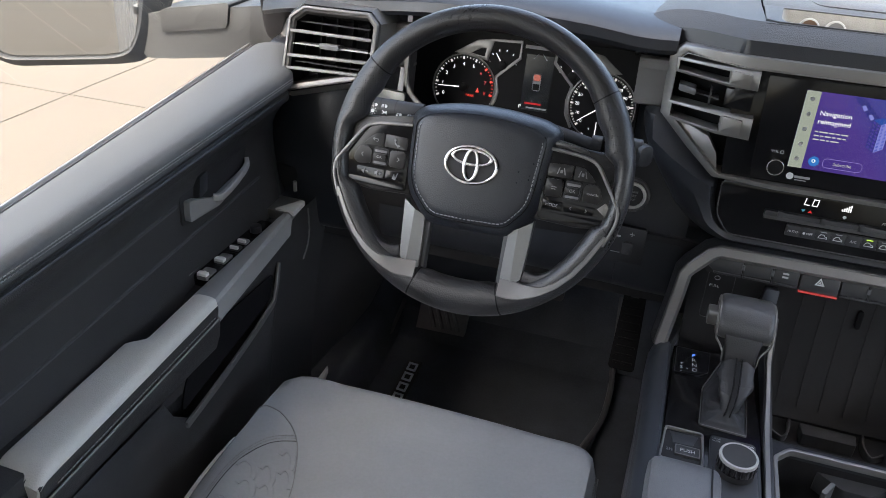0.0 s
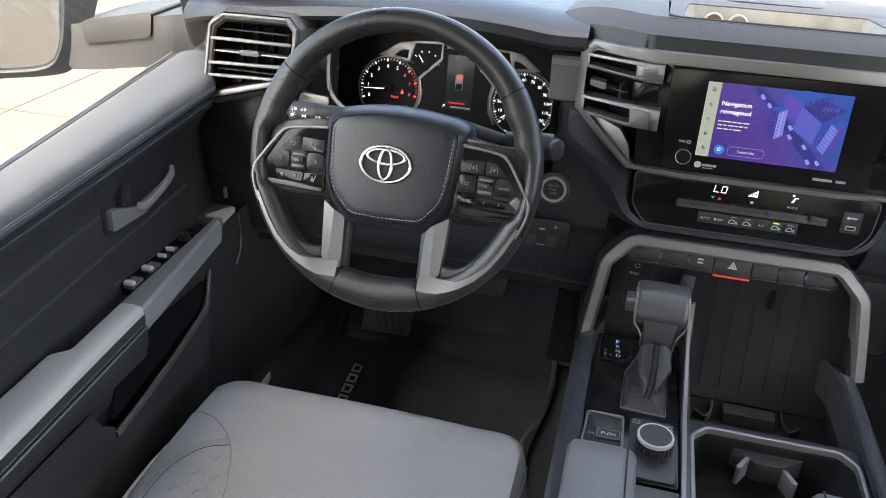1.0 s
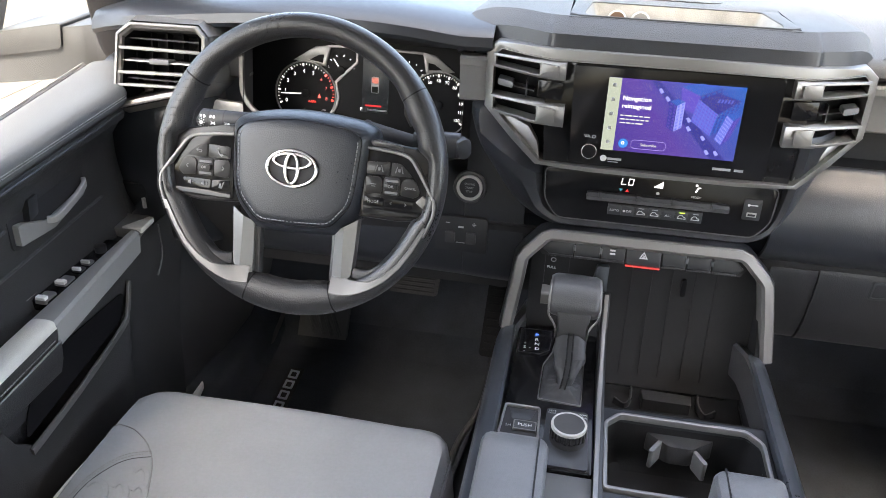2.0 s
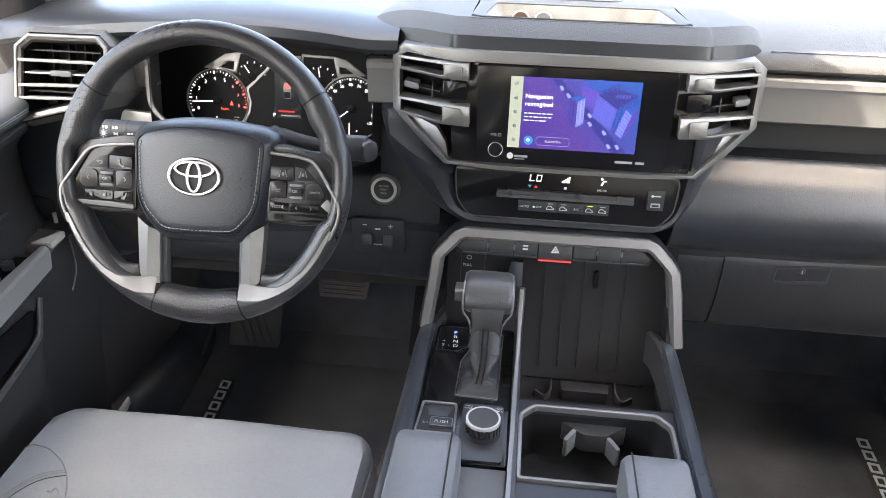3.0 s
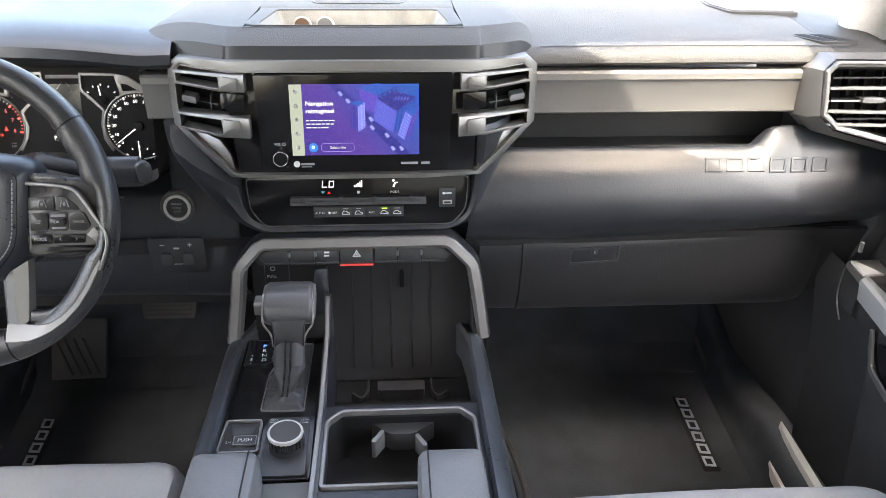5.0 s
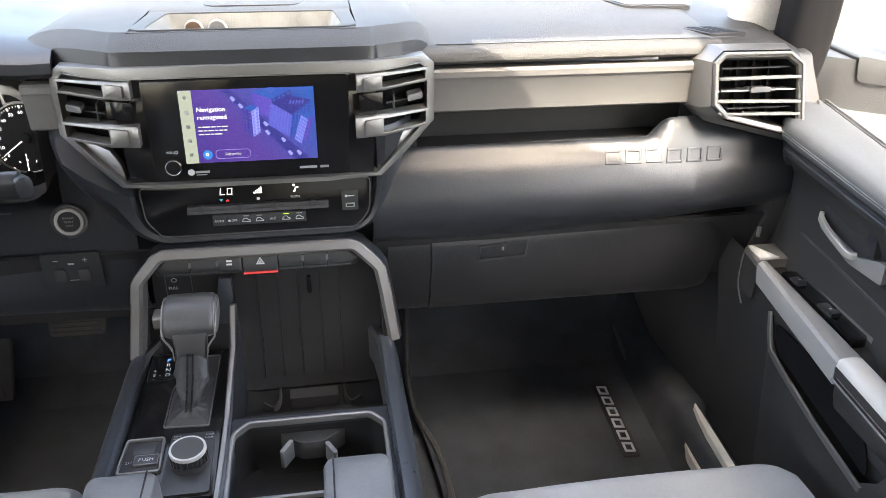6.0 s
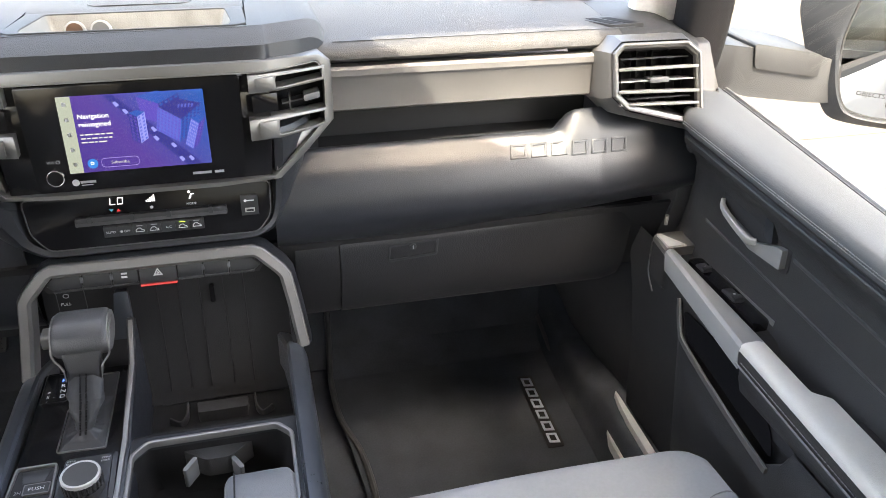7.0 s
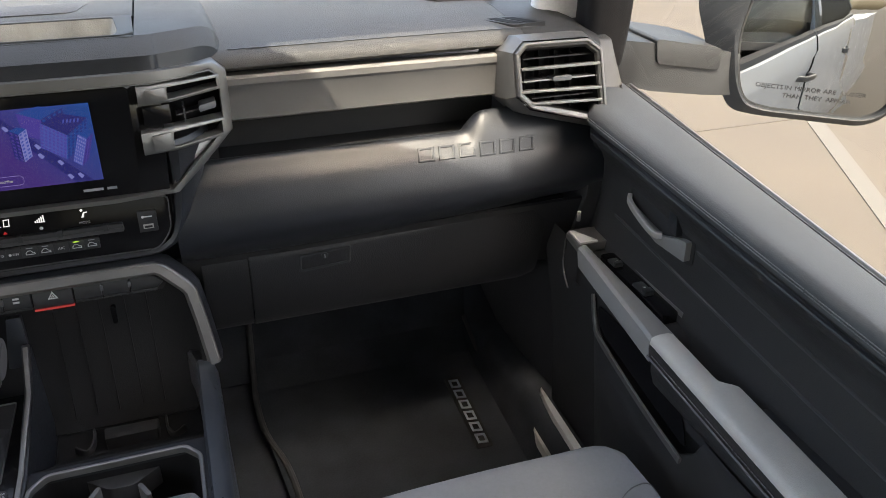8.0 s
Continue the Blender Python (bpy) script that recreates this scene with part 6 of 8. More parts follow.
for s in (-1, 1):
    # horizontal spoke body
    sp = [(s * a, b) for a, b in ((0.078, 0.048), (0.100, 0.0435), (0.128, 0.0385), (0.150, 0.038), (0.172, 0.030), (0.178, -0.020), (0.172, -0.048), (0.130, -0.054), (0.078, -0.052))]
    part("spoke", prism(sp, WF, -0.022, 0.0015, 0.004), LEATHER, wheel, "black leather side spoke")
    if s > 0:
        part("spoke_rest", prism(rounded([(0.090, 0.0425), (0.126, 0.0395), (0.132, 0.0350), (0.092, 0.0370)], 0.002), WF, 0.0, 0.006, 0.0015), PERF, wheel, "ribbed thumb rest")
    pod = [(s * a, b) for a, b in ((0.084, 0.0330), (0.1300, 0.0280), (0.1430, 0.0225), (0.1570, 0.004), (0.1740, -0.022), (0.1745, -0.034), (0.1690, -0.0470), (0.084, -0.0485))]
    p = part("button_pod", prism(rounded(pod, 0.004), WF, -0.004, 0.0065, 0.0015), GLOSS, wheel, "glossy black button pod")
    strip = [(s * a, b, z) for a, b, z in ((0.084, 0.0340, 0.0045), (0.112, 0.0318, 0.0050), (0.1320, 0.0288, 0.0055), (0.1435, 0.0235, 0.0065), (0.1545, 0.0090, 0.0085), (0.1665, -0.0090, 0.0110), (0.1745, -0.0215, 0.0128), (0.1762, -0.0340, 0.0132), (0.1725, -0.0500, 0.0132), (0.1600, -0.0790, 0.0132), (0.1440, -0.1060, 0.0132), (0.1250, -0.1270, 0.0120), (0.1080, -0.1405, 0.0085), (0.0960, -0.1460, 0.0055))]
    smooth_strip = curve_through(strip, 5)
    part("silver_strip", sweep([WF @ Vector(q) for q in smooth_strip[:44]], rounded(rect(0, 0, 0.0040, 0.0105), 0.0014), up=WUP), VENTSATIN, wheel, "thin silver strip")
    part("strip_groove", sweep([WF @ Vector((q.x * 0.983, q.y * 0.983, q.z + 0.0008)) for q in smooth_strip[35:44]], rounded(rect(0, 0, 0.0022, 0.0095), 0.0006), up=WUP), DIAL, wheel, "dark gap beside the silver strip")
    part("strip_groove", sweep([WF @ Vector((q.x * 1.017, q.y * 1.017, q.z + 0.0003)) for q in smooth_strip[25:44]], rounded(rect(0, 0, 0.0016, 0.0095), 0.0005), up=WUP), DIAL, wheel, "dark gap beside the silver strip")
    keys = {
        "top_outer": [(0.1190, 0.0185), (0.1305, 0.0170), (0.1410, 0.0080), (0.1450, 0.0025), (0.1190, 0.0025)],
        "top_inner": [(0.0880, 0.0170), (0.1168, 0.0185), (0.1168, 0.0025), (0.0880, 0.0025)],
        "mid_outer": [(0.1325, -0.0205), (0.1500, -0.0225), (0.1565, -0.0160), (0.1495, 0.0000), (0.1360, 0.0002), (0.1325, -0.0050)],
        "mid_inner": [(0.0880, -0.0215), (0.1085, -0.0205), (0.1085, -0.0005), (0.0880, 0.0000)],
        "low_outer": [(0.1130, -0.0365), (0.1480, -0.0360), (0.1500, -0.0255), (0.1130, -0.0258)],
        "low_inner": [(0.0880, -0.0370), (0.1112, -0.0365), (0.1112, -0.0258), (0.0880, -0.0250)]}
    made = {}
    for kind, poly in keys.items():
        made[kind] = part("button", prism(rounded([(s * x, y) for x, y in poly], 0.0035 if "mid" in kind else 0.0015), WF, 0.004, 0.0088 if "mid" in kind else 0.0080, 0.0011), GLOSS if "low" in kind else WHEELKEY, p)

    def sign(kind, poly, dx, dy):
        part("legend", flat([(x + dx, y + dy) for x, y in poly], WF, 0.0091), FAINTMARK, made[kind])

    def chevron(w):
        return [(-w * 0.5, 0), (w * 0.5, abs(w)), (w * 0.85, abs(w) * 0.75), (w * 0.05, 0), (w * 0.85, -abs(w) * 0.75), (w * 0.5, -abs(w))]

    if s < 0:
        sign("top_outer", [(-0.0045, 0.0010), (-0.0015, 0.0037), (-0.0015, 0.0017), (0.0025, 0.0017), (0.0040, 0.0000), (0.0025, -0.0023), (0.0000, -0.0023), (0.0000, -0.0015), (0.0020, -0.0015), (0.0030, 0.0000), (0.0020, 0.0007), (-0.0015, 0.0007), (-0.0015, -0.0015)], -0.1290, 0.0095)
        sign("top_inner", [(-0.0040, 0.0040), (-0.0020, 0.0050), (-0.0010, 0.0020), (-0.0025, 0.0010), (0.0005, -0.0030), (0.0025, -0.0020), (0.0045, -0.0040), (0.0015, -0.0060), (-0.0025, -0.0020)], -0.1010, 0.0100)
        sign("mid_outer", chevron(0.0028), -0.1450, -0.0105)
        sign("mid_inner", chevron(-0.0028), -0.0960, -0.0105)
        for x, plus in ((-0.1390, 0), (-0.1215, 1)):
            sign("low_outer", [(-0.0035, -0.0014), (-0.0020, -0.0014), (0.0, -0.0032), (0.0, 0.0032), (-0.0020, 0.0014), (-0.0035, 0.0014)], x, -0.0310)
            sign("low_outer", rect(0.0035, 0.0, 0.0036, 0.0009), x, -0.0310)
            if plus:
                sign("low_outer", rect(0.0035, 0.0, 0.0009, 0.0036), x, -0.0310)
        sign("low_inner", [(-0.0030, -0.0040), (-0.0010, 0.0030), (0.0010, -0.0020), (0.0030, 0.0040), (0.0045, 0.0040), (0.0015, -0.0050)], -0.0985, -0.0310)
    else:
        for kind, x in (("top_outer", 0.1290), ("top_inner", 0.1040)):
            sign(kind, [(-0.0055, -0.0040), (-0.0030, 0.0040), (-0.0020, 0.0040), (-0.0040, -0.0040)], x, 0.0100)
            sign(kind, [(0.0055, -0.0040), (0.0030, 0.0040), (0.0020, 0.0040), (0.0040, -0.0040)], x, 0.0100)
            sign(kind, rounded(rect(0, 0, 0.0030, 0.0040), 0.0008), x, 0.0095)
        sign("mid_inner", rect(0, 0.0010, 0.0070, 0.0010), 0.0980, -0.0105)
        sign("mid_inner", rect(0, -0.0015, 0.0050, 0.0010), 0.0980, -0.0105)
        sign("low_outer", chevron(0.0020), 0.1210, -0.0310)
        sign("low_outer", chevron(-0.0020), 0.1400, -0.0310)
        words("MODE", at(WF, 0.0990, -0.0310, 0.0090), 0.0036, GREYMARK, made["low_inner"])
        words("CANCEL", at(WF, 0.1440, -0.0110, 0.0090), 0.0026, GREYMARK, made["mid_outer"])
        part("bright_key", prism(rounded([(0.1520, -0.0265), (0.1600, -0.0180), (0.1690, -0.0265), (0.1660, -0.0370)], 0.0012), WF, 0.004, 0.0105, 0.001), SATIN, p, "silver corner key")
    part("roller_bed", prism(rounded([(s * 0.1105, -0.0215), (s * 0.1305, -0.0215), (s * 0.1305, 0.0000), (s * 0.1105, 0.0005)], 0.003), WF, 0.004, 0.0076, 0.001), BLACK, p)
    roller = part("roller", prism(rounded(rect(s * 0.1205, -0.0108, 0.0165, 0.0080), 0.002), WF, 0.007, 0.0125, 0.0018), WHEELKEY, p, "dark thumb roller")
    words("OK", at(WF, s * 0.1205, -0.0108, 0.0127), 0.0034, GREYMARK, roller)
    for y in (-0.0038, -0.0182):
        part("roller_edge", prism(rounded(rect(s * 0.1205, y, 0.0160, 0.0030), 0.001), WF, 0.006, 0.0088, 0.0008), FAINTMARK, p, "grey rocking edge of the roller")
    part("pod_lip", prism(rounded([(s * 0.086, -0.0395), (s * 0.1650, -0.0385), (s * 0.1680, -0.0440), (s * 0.086, -0.0465)], 0.001), WF, -0.004, 0.0078, 0.0015), GLOSS, p, "glossy lower lip")
    # lower silver spoke: a foot along the rim and a ridged blade
    foot_at = (((0.0535, -0.1505), (0.0535, -0.1300), 0.0192, 0.0118), ((0.0660, -0.1510), (0.0690, -0.1295), 0.0196, 0.0128), ((0.0800, -0.1498), (0.0790, -0.1310), 0.0200, 0.0150), ((0.0930, -0.1450), (0.0920, -0.1305), 0.0202, 0.0180), ((0.1060, -0.1385), (0.1040, -0.1285), 0.0202, 0.0192), ((0.1234, -0.1265), (0.1185, -0.1205), 0.0200, 0.0196), ((0.1401, -0.1090), (0.1340, -0.1065), 0.0200, 0.0198), ((0.1540, -0.0880), (0.1480, -0.0865), 0.0199, 0.0199), ((0.1635, -0.0690), (0.1585, -0.0675), 0.0197, 0.0197), ((0.1690, -0.0560), (0.1655, -0.0550), 0.0188, 0.0188))
    foot_rows = [[WF @ Vector((s * o[0], o[1], zo - 0.008)), WF @ Vector((s * (o[0] * 0.997 + i[0] * 0.003), o[1], zo - 0.001)), WF @ Vector((s * (o[0] * 0.93 + i[0] * 0.07), o[1] * 0.93 + i[1] * 0.07, zo)), WF @ Vector((s * (o[0] * 0.1 + i[0] * 0.9), o[1] * 0.1 + i[1] * 0.9, zi)), WF @ Vector((s * i[0], i[1], zi - 0.0015)), WF @ Vector((s * i[0], i[1], zi - 0.014))] for o, i, zo, zi in foot_at]
    part("lower_spoke", grid(foot_rows), VENTSATIN, wheel, "satin silver foot of the lower spoke", smooth=30)
    blade = [[WF @ Vector((s * x, y, z)) for x, y, z in row] for row in (
        ((0.0550, -0.072, -0.012), (0.0535, -0.073, 0.004), (0.0655, -0.066, 0.0115), (0.0815, -0.056, 0.006), (0.0810, -0.056, -0.012)),
        ((0.0535, -0.110, -0.012), (0.0525, -0.110, 0.005), (0.0660, -0.106, 0.0125), (0.0795, -0.098, 0.007), (0.0790, -0.098, -0.012)),
        ((0.0530, -0.142, -0.012), (0.0525, -0.143, 0.006), (0.0675, -0.1385, 0.0125), (0.0776, -0.1265, 0.0085), (0.0770, -0.1265, -0.012)))]
    part("spoke_blade", grid(blade), SATINDARK, wheel, "ridged satin silver blade of the lower spoke", smooth=12)
    part("blade_back", prism([(s * a, b) for a, b in ((0.0470, -0.070), (0.0560, -0.066), (0.0550, -0.145), (0.0465, -0.141))], WF, -0.016, -0.002, 0.002), PLASTIC, wheel, "dark back of the blade")
    inner = [(s * a, b, z) for a, b, z in ((0.0805, -0.1235, 0.000), (0.0950, -0.1245, 0.002), (0.1100, -0.1190, 0.003), (0.1240, -0.1070, 0.003))]
    part("spoke_lining", sweep([WF @ Vector(q) for q in curve_through(inner, 4)], rounded(rect(0, 0, 0.0150, 0.016), 0.005), up=WUP), PERF, wheel, "perforated leather inner edge")
part("hub_back", prism(rounded([(-0.085, 0.045), (0.085, 0.045), (0.075, -0.07), (-0.075, -0.07)], 0.02), WF, -0.06, -0.025, 0.01), BLACK, wheel)
part("column", sweep([WF @ Vector((0, 0, -0.05)), WF @ Vector((0, -0.01, -0.27))], circle(0.045, 16), (0, 0, 1)), BLACK, wheel, "black steering column")


# ---------- column stalks ----------
def stalk(name, s, label, tip, split, foot):
    """tip, split, foot: where grip, sleeve and arm end along x."""
    y0, z0 = -0.102, 0.755 if s < 0 else 0.754
    t = thing(name, ((tip + foot) / 2, y0, z0 - 0.015), label, "stalk")
    arm = [(-0.457 + s * 0.045, -0.055, 0.752), ((foot - 0.457) / 2, -0.085, 0.760), (foot, y0, z0), (foot + s * 0.01, y0, z0)]
    part("arm", sweep(curve_through(arm, 4), [(0.0085 * math.cos(k * math.tau / 12), 0.0095 * math.sin(k * math.tau / 12)) for k in range(12)]), BLACK, t)

    def tube(x0, x1, ry, rz, end):
        rows = []
        for k in range(9):
            u = k / 8
            f = 1.0
            if u > 1 - end:
                f = math.sqrt(max(0.05, 1 - ((u - 1 + end) / end) ** 2.4))
            rows.append([Vector((x0 + (x1 - x0) * u, y0 + ry * f * math.cos(j * math.tau / 18), z0 + rz * f * math.sin(j * math.tau / 18))) for j in range(18)])
        return grid(rows, close=True, caps=True)

    part("sleeve", tube(foot, split - s * 0.0015, 0.0105, 0.0140, 0.02), BUTTON, t)
    grip = part("grip", tube(split, tip, 0.0130, 0.0180, 0.16), BUTTON, t, "black stalk grip")
    FF = axes((0, y0 - 0.0122, z0 + 0.0050), (1, 0, 0), (0, 0.36, 0.93))
    if s < 0:
        cx = tip + 0.0135
        sun_mark = part("legend", flat(oval(cx, -0.002, 0.0026, 0.0026, 14), FF, 0.0020), MARK, grip)
        for k in range(8):
            part("legend", flat(rect(0.0046, 0, 0.0018, 0.0007), at(FF, cx, -0.002) @ Matrix.Rotation(k * math.tau / 8, 4, 'Z'), 0.0021), MARK, sun_mark)
        for x, y in ((tip + 0.016, 0.0065), (tip + 0.030, 0.0065), (tip + 0.052, -0.002)):
            part("legend", flat(rounded([(x, y - 0.0022), (x + 0.0022, y - 0.0022), (x + 0.0040, y), (x + 0.0022, y + 0.0022), (x, y + 0.0022)], 0.0008), FF, 0.0021), MARK, grip)
            for k in range(3):
                part("legend", flat(rect(x - 0.0030, y - 0.0016 + 0.0016 * k, 0.0034, 0.0006), FF, 0.0021), MARK, grip)
        part("legend", flat([(tip + 0.027, -0.0045), (tip + 0.033, -0.002), (tip + 0.027, 0.0005), (tip + 0.0285, -0.002)], FF, 0.0021), MARK, grip)
        part("legend", flat([(tip + 0.034, -0.0045), (tip + 0.0335, 0.0005), (tip + 0.030, -0.002)], FF, 0.0021), MARK, grip)
        words("AUTO", at(FF, tip + 0.029, -0.0085, 0.0016), 0.0030, MARK, grip)
        words("OFF", at(FF, tip + 0.052, -0.0085, 0.0006), 0.0030, MARK, grip)
        for k in (-1, 1):
            part("legend", flat([(tip + 0.066 + k * 0.0045, -0.002), (tip + 0.066 + k * 0.0005, -0.0052), (tip + 0.066 + k * 0.0005, 0.0012)], FF, 0.0010), MARK, grip)
        for x in (tip + 0.022, tip + 0.044):
            part("band", ring([(y0 + 0.0133 * math.cos(j * math.tau / 18), 0.0183 * math.sin(j * math.tau / 18)) for j in range(18)], [(y0 + 0.0125 * math.cos(j * math.tau / 18), 0.0172 * math.sin(j * math.tau / 18)) for j in range(18)], axes((x, 0, z0), (0, 1, 0), (0, 0, 1)), -0.0006, 0.0006), BLACK, grip)
    else:
        part("end_cap", prism(rounded(rect(0, 0, 0.020, 0.027), 0.008), axes((tip - 0.004, y0 - 0.004, z0), (0.75, 0.66, 0), (0, 0, 1)), -0.006, 0.008, 0.003), BUTTON, grip, "dark rounded end of the stalk")
        for k in range(4):
            part("legend", flat(rect(split - 0.006, 0.006 - 0.0035 * k, 0.006, 0.0014), FF, 0.0012), BLACK, grip)
        part("legend", flat(oval(split + 0.010, 0.002, 0.0026, 0.0026, 12), FF, 0.0021), MARK, grip)
    return t


stalk("light_stalk", -1, "black headlight stalk with white symbols", -0.644, -0.562, -0.540)
stalk("wiper_stalk", 1, "black wiper stalk with white legends", -0.266, -0.318, -0.335)


# ---------- centre console ----------
con = thing("center_console", (0, -0.35, 0.0), "dark centre console with a silver arch, cup holders and storage bin", "console")
DZ = 0.447
# side walls with top rails
for s in (-1, 1):
    rows = []
    for y, dx, dz in ((-0.95, 0.0, 0.02), (-0.45, 0.0, 0.012), (-0.25, 0.0, 0.004), (-0.10, -0.004, 0.002), (-0.055, -0.008, 0.0), (0.02, -0.02, -0.02), (0.10, -0.03, -0.04)):
        rows.append([Vector((s * (x + dx) - (0.006 if s < 0 else 0.013), y, z + (dz if z > 0.3 else 0))) for x, z in ((0.175, 0.40), (0.178, 0.449), (0.183, 0.453), (0.196, 0.449), (0.203, 0.438), (0.205, 0.40), (0.202, 0.25), (0.20, -0.01))])
    part("side_wall", grid(rows), PLASTIC, con, "dark console side")
    rail = []
    for y, w in ((-0.050, 0.35), (-0.062, 0.8), (-0.09, 1.0), (-0.25, 1.0), (-0.45, 1.0), (-0.80, 1.0)):
        k = 0.004 + 0.012 * max(0, min(1, (-y - 0.05) / 0.4)) - 0.012 * (1 - w)
        rail.append([Vector((s * x - (0.006 if s < 0 else 0.013), y, z + k)) for x, z in ((0.174, 0.440), (0.1745, 0.4515), (0.178, 0.4545), (0.190, 0.4515), (0.1985, 0.443), (0.2035, 0.425), (0.2035, 0.38))])
    part("side_rail", grid(rail), BLUEGREY, con, "blue grey satin side rail")
# silver arch
arch = [(-0.196, -0.058, 0.446), (-0.1865, -0.040, 0.515), (-0.182, -0.030, 0.557), (-0.176, -0.028, 0.566), (-0.152, -0.022, 0.592), (-0.142, -0.020, 0.5965), (0.128, -0.020, 0.5965), (0.138, -0.022, 0.592), (0.164, -0.028, 0.566), (0.170, -0.030, 0.557), (0.1775, -0.040, 0.515), (0.187, -0.058, 0.446)]
bm = bmesh.new()
rows = []
for i, p in enumerate(arch):
    a, b = Vector(arch[max(i - 1, 0)]), Vector(arch[min(i + 1, len(arch) - 1)])
    d = (b - a).normalized()
    n = Vector((0, -0.96, 0.28))
    w = d.cross(n).normalized()
    p = Vector(p)
    rows.append([p + w * u + n * v for u, v in ((-0.0095, -0.03), (-0.0095, 0.002), (-0.007, 0.005), (0.004, 0.007), (0.0085, 0.003), (0.0085, -0.03))])
part("arch", grid(rows, close=True, caps=True), ARCHSATIN, con, "brushed silver arch")
rows = []
for i, p in enumerate(arch):
    a, b = Vector(arch[max(i - 1, 0)]), Vector(arch[min(i + 1, len(arch) - 1)])
    d = (b - a).normalized()
    n = Vector((0, -0.96, 0.28))
    w = d.cross(n).normalized()
    p = Vector(p)
    rows.append([p + w * u + n * v for u, v in ((-0.015, -0.045), (-0.0130, -0.012), (-0.0105, -0.001), (-0.0095, -0.02))])
part("arch_surround", grid(rows), PAD, con, "dark padded edge outside the arch")
# switch row under the arch top
HF = axes((-0.006, -0.012, 0.571), (1, 0, 0), (0, 0.28, 0.96))
part("row_bed", prism([(-0.148, 0.016), (0.140, 0.016), (0.150, 0.002), (0.140, -0.012), (-0.148, -0.012), (-0.158, 0.002)], HF, -0.020, 0.0), BLACK, con)
xs = [-0.140, -0.101, -0.062, -0.026, 0.026, 0.062, 0.098, 0.134]
for k in range(7):
    x0, x1 = xs[k] + 0.001, xs[k + 1] - 0.001
    lo = -0.014 if k == 3 else -0.010
    sw = part("switch", prism([(x0, 0.013), (x1, 0.013), (x1, lo + 0.002), (x0, lo + 0.002)] if k not in (0, 6) else ([(x0 - 0.010, 0.000), (x0 + 0.004, 0.013), (x1, 0.013), (x1, lo + 0.002), (x0, lo + 0.002)] if k == 0 else [(x0, 0.013), (x1 - 0.004, 0.013), (x1 + 0.010, 0.000), (x1, lo + 0.002), (x0, lo + 0.002)]), HF, 0.0, 0.006, 0.0015), BUTTON, con)
    part("switch_foot", prism([(x0, lo + 0.0022), (x1, lo + 0.0022), (x1, lo - 0.0006), (x0, lo - 0.0006)], HF, 0.001, 0.008, 0.0006), BUTTON if k != 3 else glow("dim_red", (0.75, 0.06, 0.06), 0.35), sw, "red edge of the hazard switch" if k == 3 else "")
    if k < 6 and k != 2 and k != 3:
        part("pip", prism(rounded(rect(x1 + 0.001, 0.004, 0.004, 0.008), 0.001), HF, 0.004, 0.008, 0.001), PEDALRUBBER, sw)
tri = [(-0.0065, -0.0005), (0.0065, -0.0005), (0.0, 0.0105)]
part("hazard_mark", ring(tri, inset(tri, 0.0016), HF, 0.0062, 0.0066), MARK, con, "white hazard triangle")
part("hazard_mark", ring(inset(tri, 0.0024), inset(tri, 0.0034), HF, 0.0062, 0.0066), MARK, con)
for dy in (0.0, 0.005):
    part("legend", flat(rect(-0.045, 0.002 + dy, 0.008, 0.0026), HF, 0.0062), MARK, con)

# storage bin behind the shifter and the cup holders
def bin_wall(pts, label=""):
    b = bmesh.new()
    b.faces.new([b.verts.new(p) for p in pts])
    bmesh.ops.solidify(b, geom=b.faces[:], thickness=0.004)
    return b


BINMAT = mat("bin_rubber", (0.021, 0.021, 0.0225), 0.65, spec=0.2, grain=0.4, scale=500)
part("bin_back", grid([[Vector((x, y, z)) for y, z in ((0.012, 0.565), (0.004, 0.50), (-0.010, 0.43), (-0.030, 0.372), (-0.045, 0.360))] for x in (-0.17, 0.0, 0.172)]), BINMAT, con, "ribbed black rubber back of the bin")
part("bin_floor", box(-0.046, 0.172, -0.10, -0.02, 0.332, 0.343), BINMAT, con)
part("bin_side", prism([(0.01, 0.555), (-0.06, 0.447), (-0.22, 0.447), (-0.22, 0.35), (0.02, 0.35)], axes((0.174, 0, 0), (0, 1, 0), (0, 0, 1)), -0.003, 0.003), BINMAT, con)
for x in (-0.016, 0.014, 0.044, 0.078, 0.108):
    part("rib", sweep([(x, 0.0065, 0.548), (x, 0.0005, 0.50), (x, -0.014, 0.43), (x, -0.033, 0.374)], circle(0.0008, 6), (0, -1, 0)), BINMAT, con)
part("slot", prism(rounded(rect(0.0, 0.0, 0.007, 0.028), 0.003), axes((0.062, 0.002, 0.520), (1, 0, 0), (0, 0.1, 1)), -0.004, 0.0035, 0.001), DEEP, con, "small dark slot")
# stepped front of the bin: a ledge, a grip block between two scoops, then a slope up to the deck
rows = [[Vector((x, y, z)) for y, z in ((-0.026, 0.358), (-0.032, 0.3545), (-0.044, 0.3535), (-0.050, 0.3490), (-0.078, 0.3440), (-0.090, 0.3460), (-0.140, 0.3860), (-0.196, 0.4340), (-0.205, 0.4405), (-0.216, 0.4430))] for x in (-0.045, 0.0, 0.06, 0.12, 0.170)]
part("bin_front", grid(rows), BINMAT, con, "stepped black front of the bin")
part("bin_ledge", sweep([(-0.032, -0.036, 0.3550), (0.150, -0.036, 0.3560)], rounded(rect(0, 0, 0.012, 0.006), 0.002)), PLASTIC, con, "raised ledge of the bin")
